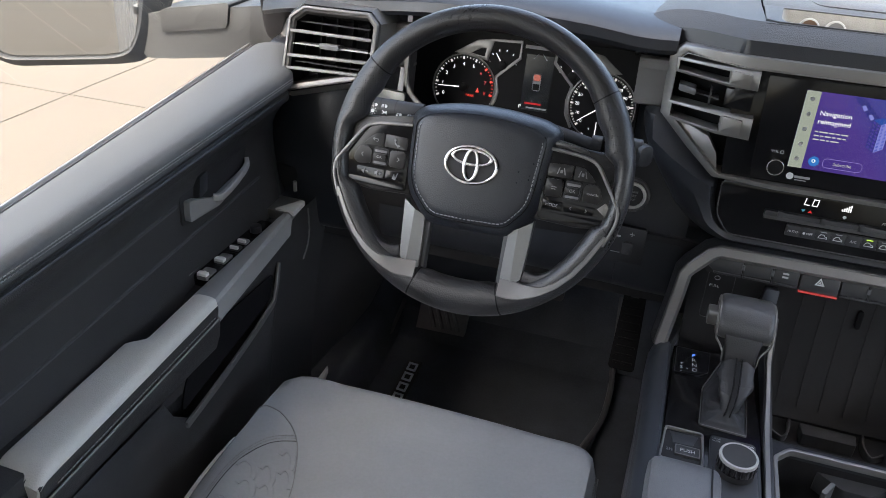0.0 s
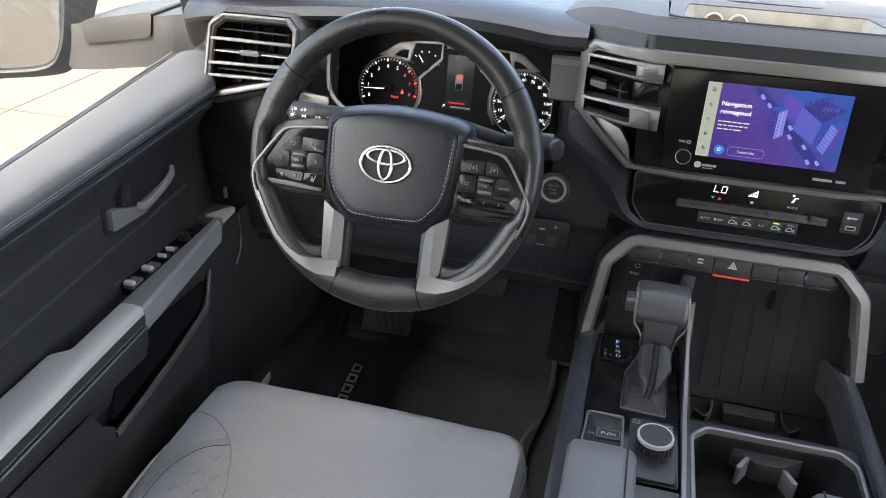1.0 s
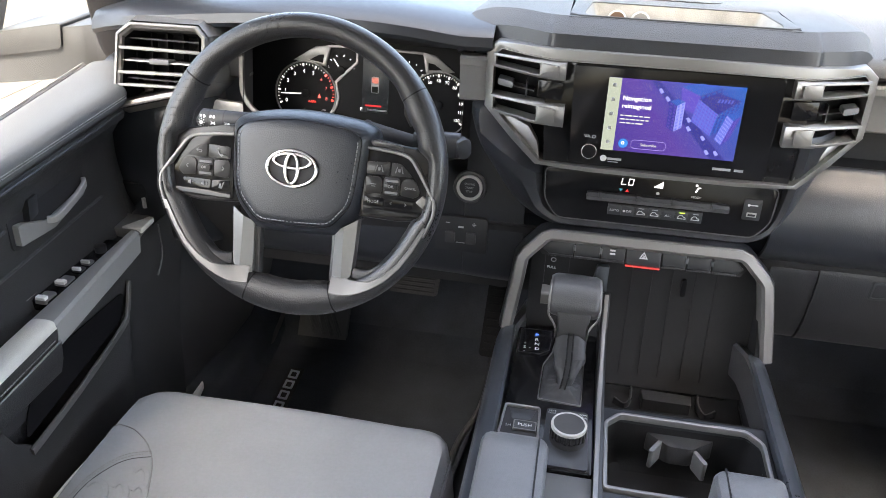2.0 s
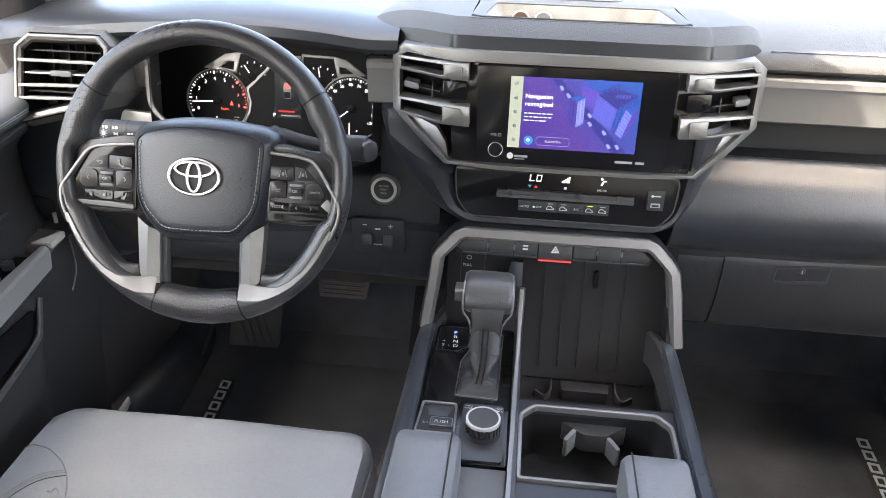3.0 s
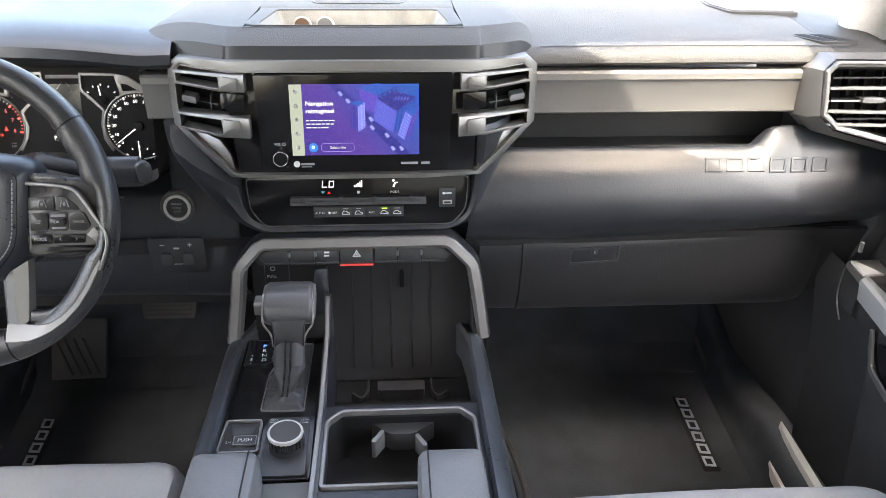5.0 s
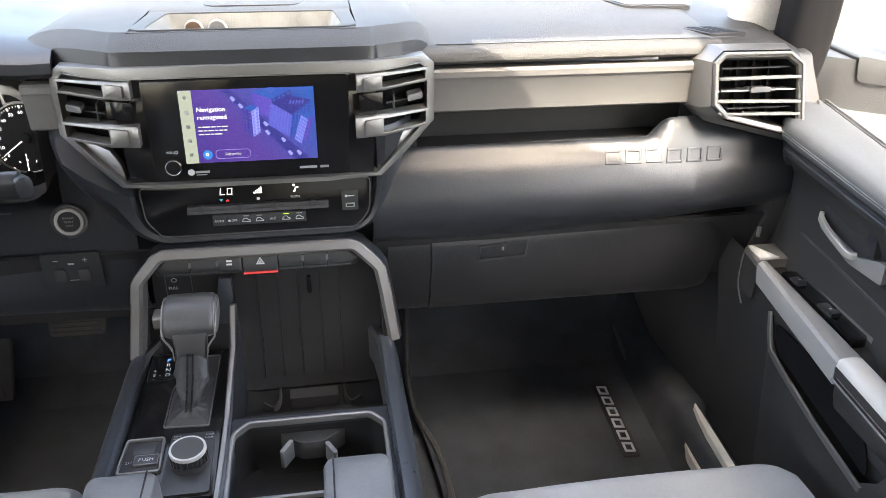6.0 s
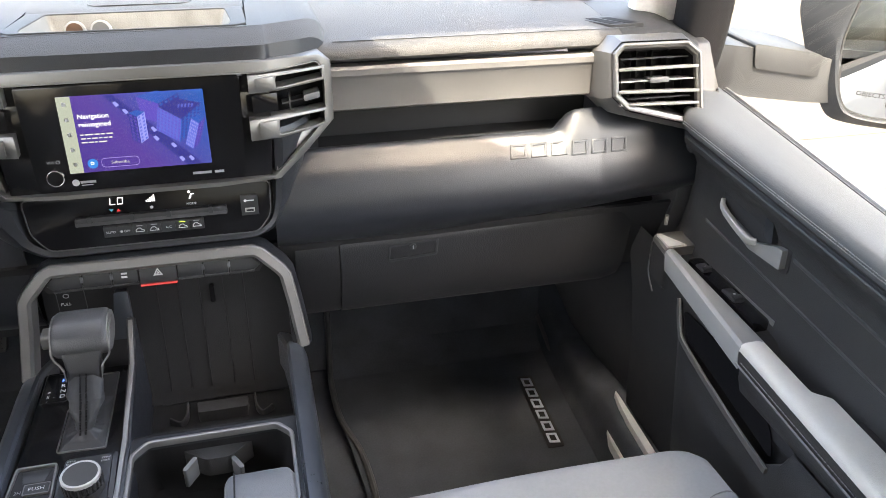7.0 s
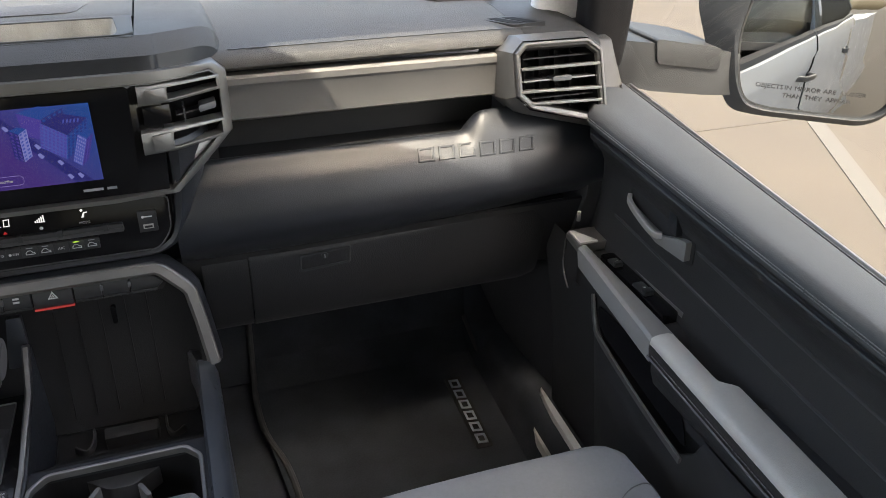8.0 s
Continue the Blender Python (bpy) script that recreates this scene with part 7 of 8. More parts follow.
part("grip_block", prism(rounded([(0.020, -0.056), (0.096, -0.057), (0.094, -0.080), (0.022, -0.080)], 0.003), I4, 0.342, 0.3640, 0.003), PLASTIC, con, "low grip block in the bin")
for x, w in ((0.000, 1), (0.112, -1)):
    part("grip_fin", sweep(curve_through([(x + w * 0.006, -0.050, 0.358), (x + w * 0.005, -0.070, 0.352), (x - w * 0.004, -0.084, 0.348), (x - w * 0.020, -0.074, 0.350)], 4), rounded(rect(0, 0, 0.003, 0.014), 0.001)), PLASTIC, con, "curved fin beside the grip block")
# divider between shifter deck and bin
div = [(-0.030, 0.515), (-0.036, 0.518), (-0.085, 0.475), (-0.215, 0.452), (-0.40, 0.450), (-0.40, 0.44), (-0.30, 0.35), (-0.03, 0.35)]
part("divider", prism(div, axes((-0.051, 0, 0), (0, 1, 0), (0, 0, 1)), -0.006, 0.005, 0.001), PAD, con, "dark divider beside the shifter")
part("divider_strip", sweep([(-0.0515, -0.040, 0.5165), (-0.0515, -0.088, 0.4765), (-0.0525, -0.216, 0.4535), (-0.054, -0.34, 0.4515), (-0.055, -0.42, 0.4515)], rounded(rect(0, 0, 0.006, 0.003), 0.001)), SATINDARK, con, "silver strip on the divider")
part("upright_plate", prism(rounded([(-0.082, 0.0), (-0.052, 0.0), (-0.052, 0.075), (-0.070, 0.075)], 0.003), axes((0, -0.016, 0.475), (1, 0, 0), (0, 0.12, 1)), -0.002, 0.010, 0.0015), BLUEGREY, con, "blue grey upright plate")
pe = rounded(rect(-0.130, 0.518, 0.038, 0.080), 0.006)
part("plate_edge", ring(pe, inset(pe, 0.0009), axes((0, -0.018, 0), (1, 0, 0), (0, 0.05, 1)), 0.012, 0.0135), BUTTON, con)
part("rear_switch_plate", prism(rounded(rect(-0.128, 0.515, 0.040, 0.075), 0.006), axes((0, -0.018, 0), (1, 0, 0), (0, 0.05, 1)), -0.016, -0.012), BUTTON, con, "dark plate behind the shifter")
part("legend", ring(oval(-0.136, 0.545, 0.0042, 0.0036, 16), oval(-0.136, 0.545, 0.0032, 0.0026, 16), axes((0, -0.006, 0), (1, 0, 0), (0, 0.05, 1)), 0.024, 0.0245), GREYMARK, con)
words("PULL", at(axes((0, -0.006, 0), (1, 0, 0), (0, 0.05, 1)), -0.138, 0.532, 0.0243), 0.0046, MARK, con)

# gloss shifter deck
deck = rounded([(-0.176, -0.050), (-0.058, -0.050), (-0.058, -0.345), (-0.176, -0.345)], 0.006)
part("deck", prism(deck, I4, DZ - 0.02, DZ, 0.001), GLOSS, con, "glossy black shifter deck")
part("deck_rear", prism([(-0.176, -0.349), (-0.058, -0.349), (-0.058, -0.62), (-0.176, -0.62)], I4, DZ - 0.02, DZ - 0.001, 0.001), SATIN, con, "silver rear deck strip")
P = prism(rounded([(-0.172, -0.056), (-0.124, -0.056), (-0.126, -0.105), (-0.140, -0.118), (-0.172, -0.118)], 0.003), I4, DZ, DZ + 0.0025, 0.0008)
gear = part("gear_display", P, GLOSS, con, "black gear position display")
ge = rounded([(-0.172, -0.056), (-0.124, -0.056), (-0.126, -0.105), (-0.140, -0.118), (-0.172, -0.118)], 0.003)
part("display_edge", ring(ge, inset(ge, 0.0007), I4, DZ + 0.001, DZ + 0.0028), BUTTON, gear)
GF = Matrix.Translation((0, 0, DZ + 0.0026))
for k, (w, mm) in enumerate((("P", LIT_BLUE), ("R", MARK), ("N", MARK), ("D", MARK))):
    words(w, at(GF, -0.1475 + 0.001 * k, -0.072 - 0.0115 * k, 0), 0.0072, mm, gear)
words("S", at(GF, -0.163, -0.1055, 0), 0.0066, MARK, gear)
words("+", at(GF, -0.163, -0.096, 0), 0.0060, MARK, gear)
words("-", at(GF, -0.163, -0.114, 0), 0.0060, MARK, gear)
words("-", at(GF, -0.155, -0.1055, 0), 0.0060, MARK, gear)
sq = rounded([(-0.176, -0.238), (-0.128, -0.238), (-0.126, -0.30), (-0.180, -0.30)], 0.006)
push = part("transfer_switch", ring(sq, inset(sq, 0.003), I4, DZ, DZ + 0.005, bevel=0.001), SATINDARK, con, "silver framed transfer switch")
part("switch_well", prism(inset(sq, 0.003), I4, DZ - 0.004, DZ + 0.0006), BLACK, push)
part("well_slope", prism([(-0.168, -0.244), (-0.134, -0.244), (-0.140, -0.264), (-0.164, -0.264)], I4, DZ, DZ + 0.0014, 0.0004), BUTTON, push, "dark sloping back of the recess")
key = part("push_key", prism(rounded(rect(-0.146, -0.277, 0.027, 0.014), 0.002), I4, DZ, DZ + 0.0042, 0.0008), BUTTON, push, "dark push key")
edge = rounded(rect(-0.146, -0.277, 0.030, 0.017), 0.002)
part("key_edge", ring(edge, inset(edge, 0.0013), I4, DZ, DZ + 0.0040), SATIN, push)
words("PUSH", Matrix.Translation((-0.146, -0.278, DZ + 0.0043)), 0.0054, MARK, push)
words("2H", Matrix.Translation((-0.1675, -0.278, DZ + 0.0009)), 0.0046, GREYMARK, push)
sq2 = rounded([(-0.120, -0.236), (-0.066, -0.236), (-0.064, -0.342), (-0.122, -0.342)], 0.005)
part("knob_plate", prism(sq2, I4, DZ, DZ + 0.004, 0.0015), BUTTON, con, "dark plate under the drive knob")
words("TOW", Matrix.Translation((-0.0725, -0.2425, DZ + 0.0040)), 0.0030, MARK, con)
words("HAUL", Matrix.Translation((-0.0725, -0.2475, DZ + 0.0040)), 0.0030, MARK, con)
words("DRIVE", Matrix.Translation((-0.1125, -0.2415, DZ + 0.0040)), 0.0026, MARK, con)
words("MODE", Matrix.Translation((-0.1130, -0.2460, DZ + 0.0040)), 0.0026, MARK, con)
kn = thing("drive_knob", (-0.092, -0.282, DZ), "round dark drive mode knob with a bright serrated edge", "knob")
KX = Matrix.Translation((-0.091, -0.291, DZ + 0.003)) @ Matrix.Diagonal((0.93, 0.93, 0.95, 1))
part("skirt", prism(oval(0, 0, 0.0245, 0.0245, 40), KX, 0.0, 0.010, 0.0015), BLACK, kn)
part("body", prism(oval(0, 0, 0.0225, 0.0225, 40), KX, 0.010, 0.026, 0.001), BUTTON, kn)
for k in range(24):
    q = KX @ Matrix.Rotation(k * math.tau / 24, 4, 'Z')
    part("rib", prism(rect(0.0236, 0, 0.0030, 0.0036), q, 0.011, 0.0225, 0.0006), BUTTON, kn)
part("bright_ring", ring(oval(0, 0, 0.0240, 0.0240, 40), oval(0, 0, 0.0205, 0.0205, 40), KX, 0.022, 0.0275, bevel=0.001), LIGHTPLASTIC, kn, "silver ring")
part("top", prism(oval(0, 0, 0.0208, 0.0208, 40), KX, 0.022, 0.0272, 0.0008), mat("knob_top", (0.05, 0.049, 0.048), 0.4, metal=0.3), kn)

# cup holder
cup = thing("cup_holder", (0.055, -0.30, 0.36), "double cup holder with a silver rim, empty", "cup holder")
co = rounded([(-0.046, -0.365), (-0.046, -0.246), (-0.026, -0.224), (0.138, -0.224), (0.157, -0.246), (0.157, -0.365)], 0.008)
ci = inset(co, 0.0055)
part("rim", ring(co, ci, I4, DZ - 0.004, DZ + 0.005, bevel=0.0018), SATINDARK, cup, "silver rim")
rows = [[Vector((x, y, z)) for x, y in shrunk(co, k)] for k, z in ((0.0045, DZ), (-0.002, DZ - 0.015), (-0.006, DZ - 0.050), (0.004, DZ - 0.080), (0.012, DZ - 0.086))]
part("well", grid(rows, close=True, floor=True), BINMAT, cup, "black rubber well")
part("tongue", prism(rounded([(0.012, -0.2185), (0.104, -0.2185), (0.072, -0.243), (0.042, -0.243)], 0.006), I4, DZ - 0.055, DZ - 0.026, 0.003), PLASTIC, cup, "dark tongue between the wells")
for x, a, up in ((0.024, -32, 0.012), (0.082, 28, 0.003)):
    q = Matrix.Translation((x, -0.252, DZ - 0.040 + up)) @ Matrix.Rotation(radians(a), 4, 'Z')
    part("spring_tab", prism(rounded(rect(0, 0, 0.006, 0.026), 0.0028), q, -0.020, 0.008, 0.002), mat("dark_tab_plastic", (0.12, 0.12, 0.12), 0.45), cup, "grey spring tab")
part("deck_panel", box(-0.050, 0.172, -0.62, -0.368, DZ - 0.02, DZ - 0.001, 0.001), BLUEGREY, con, "smooth blue grey rear deck")
part("cup_surround", ring([(-0.052, -0.40), (-0.052, -0.214), (-0.03, -0.214), (0.145, -0.214), (0.172, -0.214), (0.172, -0.40)], [(-0.045, -0.366), (-0.045, -0.245), (-0.026, -0.225), (0.138, -0.225), (0.156, -0.245), (0.156, -0.366)], I4, DZ - 0.012, DZ - 0.0005), PAD, con)


# padded console lids
def lid_pad(x0, x1, y0, y1, z):
    t = thing("console_armrest", ((x0 + x1) / 2, (y0 + y1) / 2, DZ), "dark grey padded console armrest with a stitched edge", "armrest", "console armrests")
    out = rounded([(x0, y0), (x1, y0), (x1, y1), (x0, y1)], 0.012)
    rows = [[Vector((x, y, zz)) for x, y in shrunk(out, k)] for k, zz in ((0.004, DZ - 0.03), (0.0, DZ), (0.0, z - 0.012), (0.003, z - 0.004), (0.009, z), (0.03, z + 0.002))]
    part("pad", grid(rows, close=True, caps=True), PADSKIN, t)
    s = x1 - 0.012 if x0 < -0.1 else x0 + 0.012
    part("stitching", stitches([(s, y1 - 0.01 - 0.02 * k, z + 0.0012) for k in range(14)], 0.006, 0.0042, 0.0007), STITCHDARK, t)
    part("seam", sweep([(s, y1 - 0.004, z + 0.0002), (s, y0, z + 0.0012)], rect(0, 0, 0.002, 0.0014)), BLACK, t)
    return t


lid_pad(-0.193, -0.113, -0.80, -0.345, 0.500)
lid_pad(0.073, 0.152, -0.80, -0.352, 0.500)
part("lid_base", box(-0.112, 0.072, -0.82, -0.64, DZ - 0.02, DZ + 0.03, 0.004), BLACK, con)
part("core", box(-0.165, 0.165, -0.95, -0.37, -0.01, DZ - 0.03), BLACK, con)

# ---------- gear shifter ----------
sh = thing("gear_shifter", (-0.10, -0.18, DZ), "dark grey gear lever with a leather boot", "gear lever")
sqb = rounded([(-0.1350, -0.2185), (-0.0755, -0.2215), (-0.0740, -0.0660), (-0.1080, -0.0660), (-0.1335, -0.1400)], 0.004)
part("boot_frame", ring(sqb, inset(sqb, 0.0014), I4, DZ, DZ + 0.0025, bevel=0.0005), VENTSATIN, sh, "thin grey frame round the boot")
part("frame_floor", prism(inset(sqb, 0.002), I4, DZ - 0.004, DZ + 0.0008), BLACK, sh)
# leather sack: a wide foot gathered into a waist, then a sleeve up to the neck
foot = []
sack = [(-0.1320, -0.2165), (-0.0775, -0.2190), (-0.0765, -0.1750), (-0.0765, -0.1200), (-0.1130, -0.1080), (-0.1310, -0.1440)]
for (x0, y0), (x1, y1) in zip(sack, sack[1:] + sack[:1]):
    n = max(2, round(math.hypot(x1 - x0, y1 - y0) / 0.0025))
    foot += [(x0 + (x1 - x0) * k / n, y0 + (y1 - y0) * k / n) for k in range(n)]
cx, cy = -0.1035, -0.175
levels = [(0.0, 0.0, -0.1035, -0.186, 0.027, 0.020), (0.08, 0.006, -0.1030, -0.192, 0.0190, 0.0135), (0.20, 0.0150, -0.1015, -0.1930, 0.0112, 0.0100), (0.30, 0.0240, -0.1000, -0.1870, 0.0135, 0.0125), (0.45, 0.0360, -0.0985, -0.1750, 0.0205, 0.0160), (0.60, 0.0440, -0.0980, -0.1640, 0.0228, 0.0172), (0.80, 0.0540, -0.0985, -0.1510, 0.0215, 0.0160), (1.0, 0.0640, -0.0985, -0.1385, 0.0195, 0.0140)]


def level(t):
    for a, b in zip(levels, levels[1:]):
        if a[0] <= t <= b[0]:
            k = (t - a[0]) / (b[0] - a[0])
            k = k * k * (3 - 2 * k)
            return [p + (q - p) * k for p, q in zip(a[1:], b[1:])]
    return list(levels[-1][1:])


rows = []
for k in range(61):
    t = k / 60
    dz, qx, qy, rx, ry = level(t)
    w = max(0.0, 1 - t / 0.20) ** 1.5
    row = []
    for x, y in foot:
        a = math.atan2(y - cy, x - cx)
        crease = math.sin(math.pi * min(1.0, t * 1.05))
        fold = 1.0 + crease * (0.03 * math.sin(3 * a + 6 * t) + 0.055 * (1 - 2 * abs(math.sin(11 * t + 1.3 * math.sin(a + 0.6)))) * (0.35 + 0.65 * abs(math.cos(a))) + 0.012 * math.sin(7 * a - 11 * t) + 0.03 * noise.noise(Vector((x * 110, y * 110, t * 9))))
        gather = 0.07 * max(0.0, 1 - abs(t - 0.12) / 0.12) * math.sin(11 * a)
        px_, py_ = qx + rx * math.cos(a) * (fold + gather), qy + ry * math.sin(a) * (fold + gather)
        row.append(Vector((px_ + (x - px_) * w, py_ + (y - py_) * w, DZ + 0.001 + dz)))
    rows.append(row)
part("boot", grid(rows, close=True), BOOT, sh, "creased black leather boot", smooth=85)
for dx in (-0.0040, 0.0030):
    line = []
    for i in range(21):
        t = 0.14 + 0.86 * i / 20
        dz, qx, qy, rx, ry = level(t)
        line.append((qx + dx, qy - ry * 0.99 - 0.0006, DZ + 0.0030 + dz))
    part("stitching", stitches(line, 0.0036, 0.0026, 0.0013, (0, -1, 0.4)), DIAL, sh, "dark thread down the boot")
rows = []
for z, y, w, d in ((0.5035, -0.1395, 0.0205, 0.0125), (0.5060, -0.1390, 0.0212, 0.0135), (0.5180, -0.1350, 0.0205, 0.0135), (0.5320, -0.1300, 0.0225, 0.015), (0.5420, -0.1240, 0.0260, 0.015)):
    rows.append([Vector((-0.0985 + x, y + yy, z)) for x, yy in rounded([(-w, -d), (w, -d), (w, d), (-w, d)], 0.005, 3)])
part("neck", grid(rows, close=True, caps=True), mat("lever_neck_vinyl", (0.020, 0.020, 0.022), 0.45, grain=0.3, scale=650, kind="cells"), sh, "grey lever neck")
# grip: a short drum lying across, flattened at the front
drum = rounded([(-0.0700, 0.5560), (-0.0780, 0.5680), (-0.0960, 0.5740), (-0.1180, 0.5720), (-0.1360, 0.5600), (-0.1420, 0.5450), (-0.1360, 0.5310), (-0.1150, 0.5230), (-0.0860, 0.5280), (-0.0700, 0.5400)], 0.010, 4)
rows = []
for x, k in ((-0.1335, 0.0060), (-0.1322, 0.0030), (-0.1300, 0.0012), (-0.1260, 0.0), (-0.1000, -0.0004), (-0.0720, 0.0), (-0.0680, 0.0012), (-0.0658, 0.0030), (-0.0645, 0.0060)):
    rows.append([Vector((x, y, z)) for y, z in shrunk(drum, k)])
GRIPSKIN = mat("lever_grip_vinyl", (0.056, 0.056, 0.059), 0.36, grain=0.3, scale=520, kind="cells")
part("grip", grid(rows, close=True, caps=True), GRIPSKIN, sh, "grey rounded lever grip", smooth=60)
for s in (-1, 1):
    X = lambda dx: -0.099 + s * dx
    part("grip_cheek", prism(shrunk(drum, 0.0035), axes((X(0.0340), 0, 0), (0, 1, 0), (0, 0, 1)), -0.0012, 0.0012, 0.0005), SATINDARK, sh, "grey satin end of the grip")
    part("silver_edge", sweep(curve_through([(X(0.0352), -0.0900, 0.5600), (X(0.0355), -0.1180, 0.5560), (X(0.0350), -0.1370, 0.5440), (X(0.0335), -0.1390, 0.5330), (X(0.0270), -0.1420, 0.5250), (X(0.0230), -0.1460, 0.5190)], 5), rounded(rect(0, 0, 0.0026, 0.0034), 0.001), (0, -1, 0.3)), SATIN, sh, "thin silver edge of the grip")
    part("silver_edge", sweep([(X(0.0230), -0.1465, 0.5190), (X(0.0218), -0.1510, 0.5055)], rounded(rect(0, 0, 0.0012, 0.0020), 0.0004), (0, -1, 0.3)), VENTSATIN, sh, "thin grey edge of the neck")
part("side_button", prism(rounded(rect(-0.1080, 0.5470, 0.026, 0.020), 0.005), axes((-0.1395, 0, 0), (0, 1, 0), (0, 0, 1)), -0.0075, 0.006, 0.002), VENTSATIN, sh, "grey side button")


# ---------- seats ----------
def seat(cx, front, label, outer):
    """outer: the side of the door, -1 or 1."""
    t = thing("front_seat", (cx, front - 0.25, 0.0), label, "seat", "front seats")
    W = 0.25

    def height(u, v):
        """u across -1..1, v from the front edge backwards in metres."""
        bol = max(0.0, (abs(u) - 0.60) / 0.40)
        z = 0.356 - 0.045 * v + 0.020 * bol ** 1.6 - 0.004 * math.cos(u * 1.4)
        z -= 0.055 * max(0.0, (0.05 - v) / 0.05) ** 2.2
        z -= 0.07 * max(0.0, (abs(u) - 0.90) / 0.10) ** 2
        return z

    def outline(u):
        return front - 0.012 * abs(u) ** 2 - 0.075 * abs(u) ** 12

    def on(u, v, lift=0.0012):
        full = 0.016 * max(0.0, outer * u - 0.75) / 0.25 * math.sin(math.pi * min(1.0, max(0.0, v - 0.02) / 0.34))
        return Vector((cx + W * u + outer * full, outline(u) - v, height(u, v) + lift))

    us = [-1 + i / 24 for i in range(49)]
    vs = [0, 0.003, 0.008, 0.016, 0.028, 0.045, 0.07, 0.11, 0.16, 0.22, 0.30, 0.40, 0.50]
    rows = []
    for u in us:
        r = [Vector((cx + W * u, outline(u) - 0.004, 0.16)), Vector((cx + W * u, outline(u) + 0.004, 0.25))]
        r += [on(u, v, 0.0) for v in vs]
        r += [Vector((cx + W * u, front - 0.58, 0.28)), Vector((cx + W * u, front - 0.58, 0.16))]
        rows.append(r)
    cushion = part("cushion", grid(rows), SEATCLOTH, t, "grey fabric seat cushion", smooth=60)
    for s in (-1, 1):
        ed = [on(s, v, 0.0) for v in vs]
        b = grid([[p + Vector((s * 0.001, 0, 0)) for p in ed], [p + Vector((s * 0.008, 0, -0.05)) for p in ed], [Vector((p.x + s * 0.006, p.y, 0.14)) for p in ed]])
        part("side_skirt", b, SEATSIDE, t, "grey vinyl cushion side")
        if s != outer:
            line = [on(s * u, v, 0.0016) for u, v in ((0.955, 0.035), (0.955, 0.08), (0.95, 0.16), (0.94, 0.28), (0.935, 0.42))]
            part("stitching", stitches(curve_through(line, 5), 0.0055, 0.0040, 0.0008), STITCH, cushion, "pale thread along the edge")
            part("seam", sweep(curve_through([p + Vector((s * 0.003, 0, -0.0016)) for p in line], 5), circle(0.0010, 5)), SEATSIDE, cushion)
            part("piping", sweep([p + Vector((s * 0.001, 0, 0.003)) for p in ed[3:]], circle(0.0024, 6)), SEATSIDE, t)
            continue
        # seam that curls round the bolster, and the stitched edge of its quilted insert
        bound = [(0.985, 0.100), (0.92, 0.106), (0.84, 0.118), (0.765, 0.135), (0.70, 0.152), (0.635, 0.176), (0.575, 0.212), (0.52, 0.257), (0.48, 0.33), (0.47, 0.45)]
        part("seam", sweep(curve_through([on(s * u, v, 0.0004) for u, v in bound], 5), circle(0.0009, 5)), SEATSIDE, cushion)
        arc = [(0.662, 0.166), (0.75, 0.175), (0.80, 0.190), (0.846, 0.220), (0.862, 0.260), (0.866, 0.32), (0.868, 0.44)]
        for k in (0.004, 0.0085):
            part("stitching", stitches(curve_through([on(s * (u + k * 1.6), v - k, 0.0012) for u, v in arc], 5), 0.0045, 0.0032, 0.0006), STITCH, cushion, "pale thread over the bolster")
        part("seam", sweep(curve_through([on(s * u, v, 0.0) for u, v in arc], 5), circle(0.0007, 5)), BLACK, cushion)
        # piping whitened: the window's light on the seat edge is in its colour
        part("piping", sweep(curve_through([on(s * u, v, l) for u, v, l in ((0.962, 0.13, -0.004), (0.966, 0.17, 0.0005), (0.968, 0.23, 0.0025), (0.968, 0.32, 0.003), (0.968, 0.48, 0.003))], 5), circle(0.0045, 8)), STRIPPALE, t, "outer piping, light from the door window put in as near-white")
        # quilted insert: low scales, each with a raised rounded edge towards the front
        for a in range(7):
            for b2 in range(4):
                u, v = 0.545 + 0.100 * b2 + (0.050 if a % 2 else 0.0), 0.196 + 0.030 * a
                inner = min(abs(u - p[0]) + abs(v - p[1]) for p in bound)
                if u > 0.835 or u < 0.66 - 2.0 * (v - 0.185) or u < 0.50 or (u > 0.74 and v < 0.205) or inner < 0.03:
                    continue
                lip = [on(s * (u + 0.048 * math.cos(w)), v + 0.010 - 0.017 * math.sin(w) - 0.010 * math.cos(w), -0.0002) for w in [math.pi * j / 8 for j in range(9)]]
                part("quilt_scale", sweep(lip, rounded(rect(0, 0, 0.0075, 0.0022), 0.0008), (0, 0, 1)), SEATCLOTH, cushion, smooth=80)
    part("base", box(cx - 0.20, cx + 0.20, front - 0.50, front - 0.06, -0.020, 0.165, 0.01), BLACK, t, "black seat base")
    return t


seat(-0.485, -0.166, "grey fabric driver seat cushion with quilted side bolsters", -1)
seat(0.485, -0.262, "grey fabric passenger seat cushion with smooth front", 1)


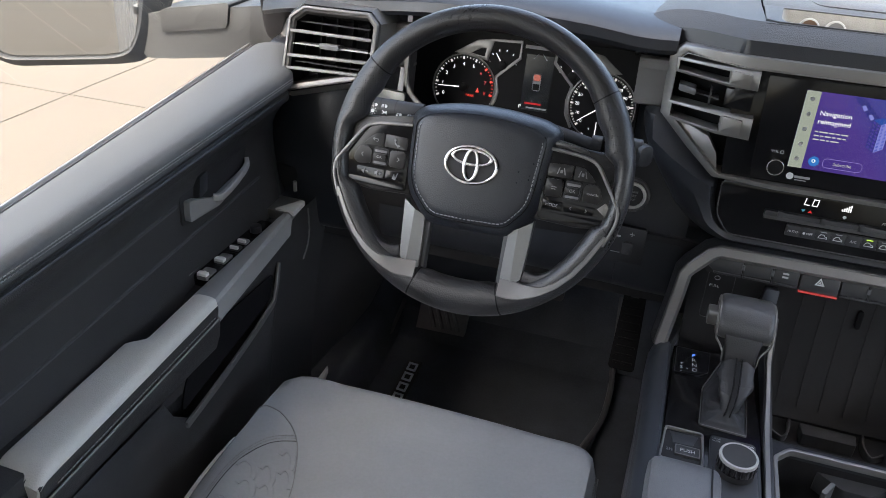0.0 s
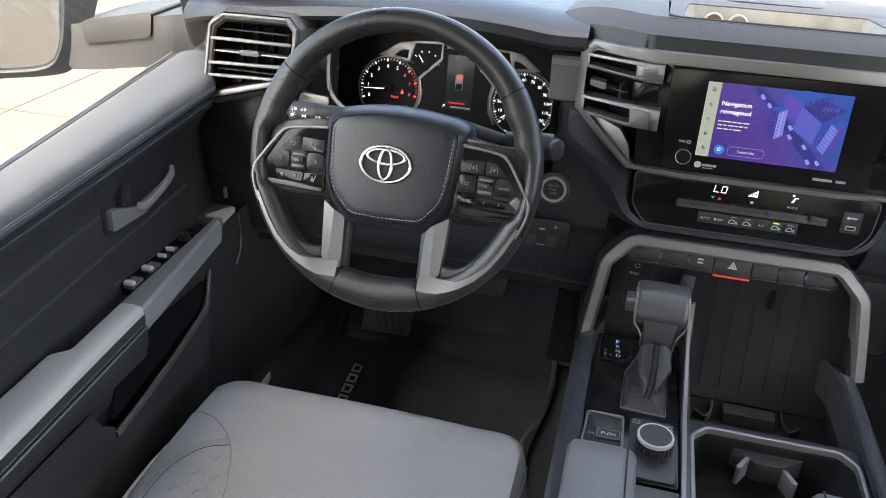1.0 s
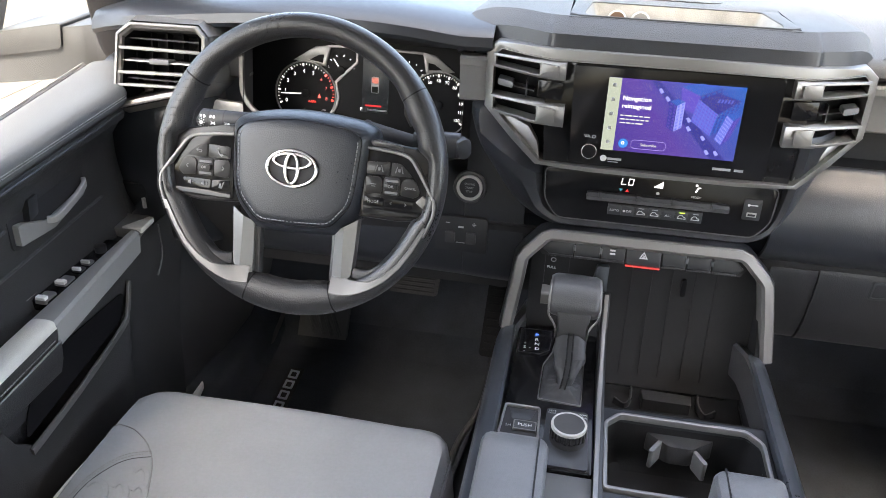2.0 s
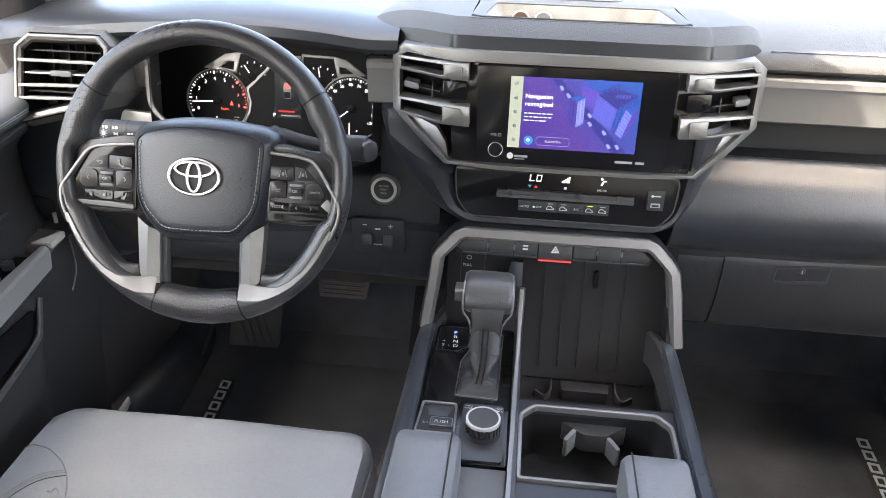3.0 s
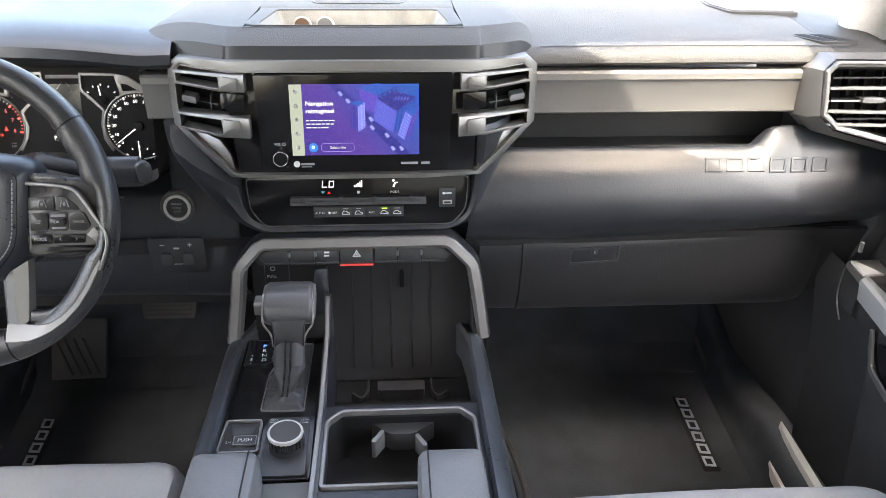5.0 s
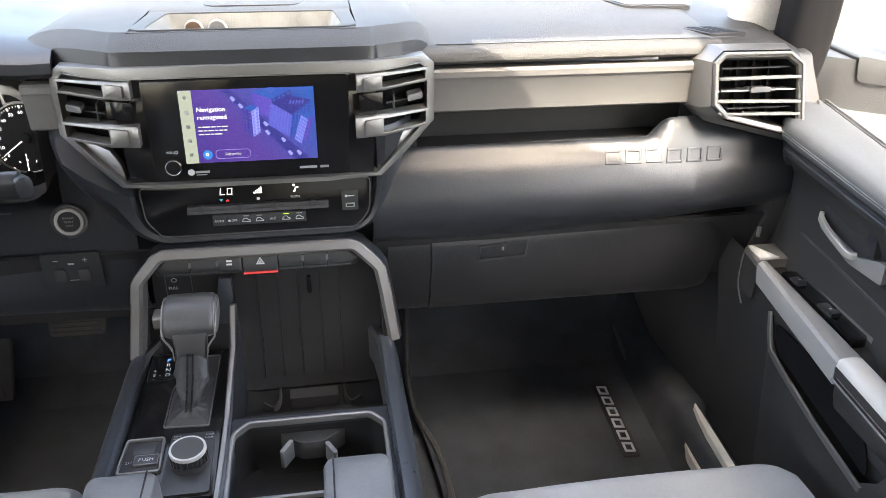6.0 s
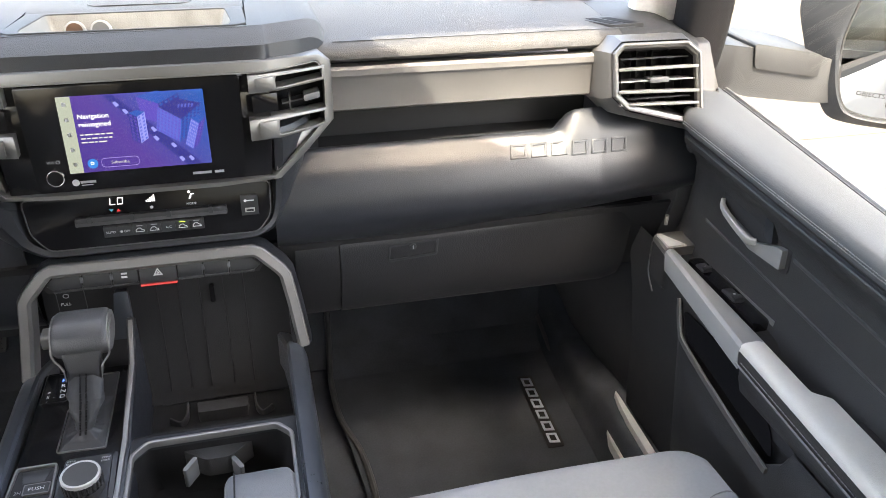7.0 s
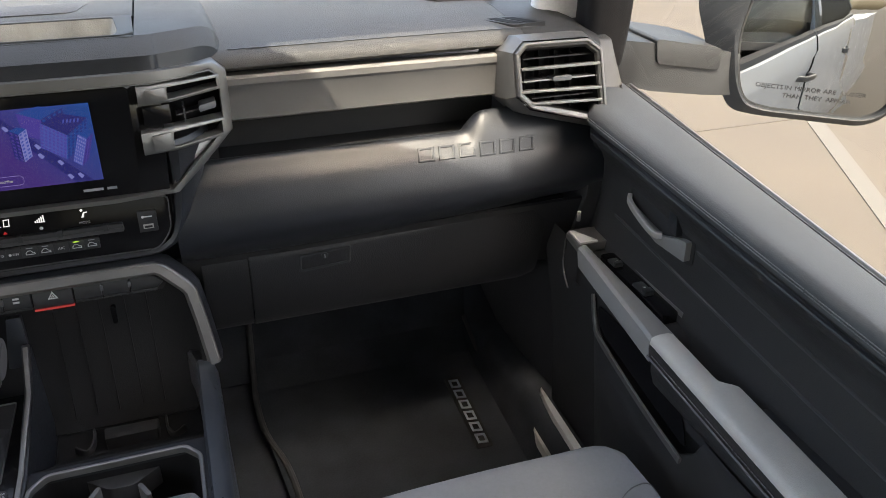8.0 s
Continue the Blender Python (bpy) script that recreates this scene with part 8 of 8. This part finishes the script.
# ---------- floor mats ----------
def floor_mat(s):
    t = thing("floor_mat", (s * 0.53, 0.2, -0.015), "black carpet floor mat with a corded edge and a metal badge", "floor mat", "floor mats")
    o = rounded([(s * a, b) for a, b in ((0.272, -0.30), (0.80, -0.30), (0.795, 0.05), (0.785, 0.30), (0.800, 0.46), (0.29, 0.46), (0.258, 0.36), (0.262, 0.28), (0.285, 0.05))], 0.03)
    part("carpet_sheet", prism(o, I4, -0.016, 0.0, 0.004), MATPILE, t)
    for side_edge in (((0.275, 0.58, 0.12), (0.262, 0.44, 0.006), (0.258, 0.36, 0.001), (0.264, 0.26, 0.001), (0.290, 0.16, 0.001), (0.300, 0.05, 0.001), (0.296, -0.10, 0.001), (0.290, -0.30, 0.001)), ((0.80, 0.50, 0.03), (0.790, 0.30, 0.001), (0.797, 0.05, 0.001), (0.80, -0.30, 0.001))):
        path = curve_through([(s * a, b, c) for a, b, c in side_edge], 5)
        part("corded_edge", sweep(path, circle(0.0070, 8)), RUBBER, t, "black corded edge")
    part("toe_flap", grid([[Vector((x, y, z)) for y, z in ((0.40, 0.0005), (0.46, 0.006), (0.52, 0.04), (0.62, 0.17), (0.68, 0.28))] for x in (s * 0.265, s * 0.5, s * 0.80)]), MATPILE, t)
    # badge of plain metal bars
    mid = Vector((s * 0.694, 0.194, 0.0))
    BF = axes(mid, (0.04, 1, 0) if s > 0 else (0.05, -1, 0), (-1, 0.04, 0) if s > 0 else (1, 0.05, 0))
    plate = part("badge_plate", prism(rounded(rect(0, 0, 0.235, 0.036), 0.004), BF, 0.0005, 0.003, 0.001), BLACK, t, "dark badge plate")
    for k in range(6):
        x = -0.0925 + 0.037 * k
        q = [(x - 0.015, -0.011), (x + 0.012, -0.011), (x + 0.015, 0.011), (x - 0.012, 0.011)]
        part("metal_bar", ring(q, inset(q, 0.0044), BF, 0.002, 0.0055), BADGEMETAL, plate, "brushed metal bar")
    return t


floor_mat(1)
floor_mat(-1)

# ---------- pedals ----------
br = thing("brake_pedal", (-0.458, 0.47, 0.15), "wide black brake pedal", "pedal")
F = axes((-0.458, 0.470, 0.178), (1, 0, 0), (0, 0.50, 0.86))
part("pad", prism(rounded([(-0.056, -0.028), (0.056, -0.028), (0.062, 0.026), (-0.062, 0.026)], 0.008), F, -0.008, 0.006, 0.003), RUBBER, br)
for k in range(5):
    part("groove", prism(rect(0, -0.020 + 0.010 * k, 0.100, 0.004), F, 0.005, 0.0080, 0.0008), RUBBER, br)
part("arm", sweep([(-0.458, 0.478, 0.185), (-0.455, 0.54, 0.24), (-0.452, 0.60, 0.44)], rect(0, 0, 0.018, 0.012)), BLACK, br)
PEDALBLACK = mat("black_pedal_rubber", (0.010, 0.010, 0.011), 0.75, spec=0.15, grain=0.3, scale=300)
ac = thing("accelerator_pedal", (-0.235, 0.35, 0.15), "tall black accelerator pedal", "pedal")
F = axes((-0.245, 0.300, 0.225), (1, 0, 0), (0, 0.55, 0.83))
part("pad", prism(rounded([(-0.026, -0.085), (0.026, -0.085), (0.022, 0.075), (-0.022, 0.075)], 0.008), F, -0.008, 0.006, 0.003), PEDALBLACK, ac)
for k in range(9):
    part("tread", prism(rect(0, -0.070 + 0.016 * k, 0.038, 0.005), F, 0.005, 0.0080, 0.0008), PEDALBLACK, ac)
part("arm", sweep([(-0.245, 0.33, 0.28), (-0.245, 0.44, 0.36), (-0.245, 0.52, 0.52)], rect(0, 0, 0.016, 0.012)), BLACK, ac)
fr = thing("foot_rest", (-0.67, 0.45, 0.02), "black ribbed rubber foot rest", "foot rest")
F = axes((-0.684, 0.466, 0.050), (1, 0.03, 0), (0, 0.45, 0.89))
part("pad", prism(rounded([(-0.062, -0.070), (0.060, -0.070), (0.066, 0.085), (-0.056, 0.085)], 0.008), F, -0.012, 0.004, 0.003), PEDALRUBBER, fr)
for k in range(7):
    x = -0.070 + 0.020 * k
    a, b = (x, 0.0 + 0.012 * abs(k - 3)), (x + 0.042, -0.055)
    if x < -0.052 or x + 0.04 > 0.062:
        continue
    part("rib", sweep([F @ Vector((x, 0.04, 0.005)), F @ Vector((x + 0.035, -0.045, 0.005))], circle(0.0052, 6), (0, -0.8, 0.5)), PEDALRUBBER, fr)
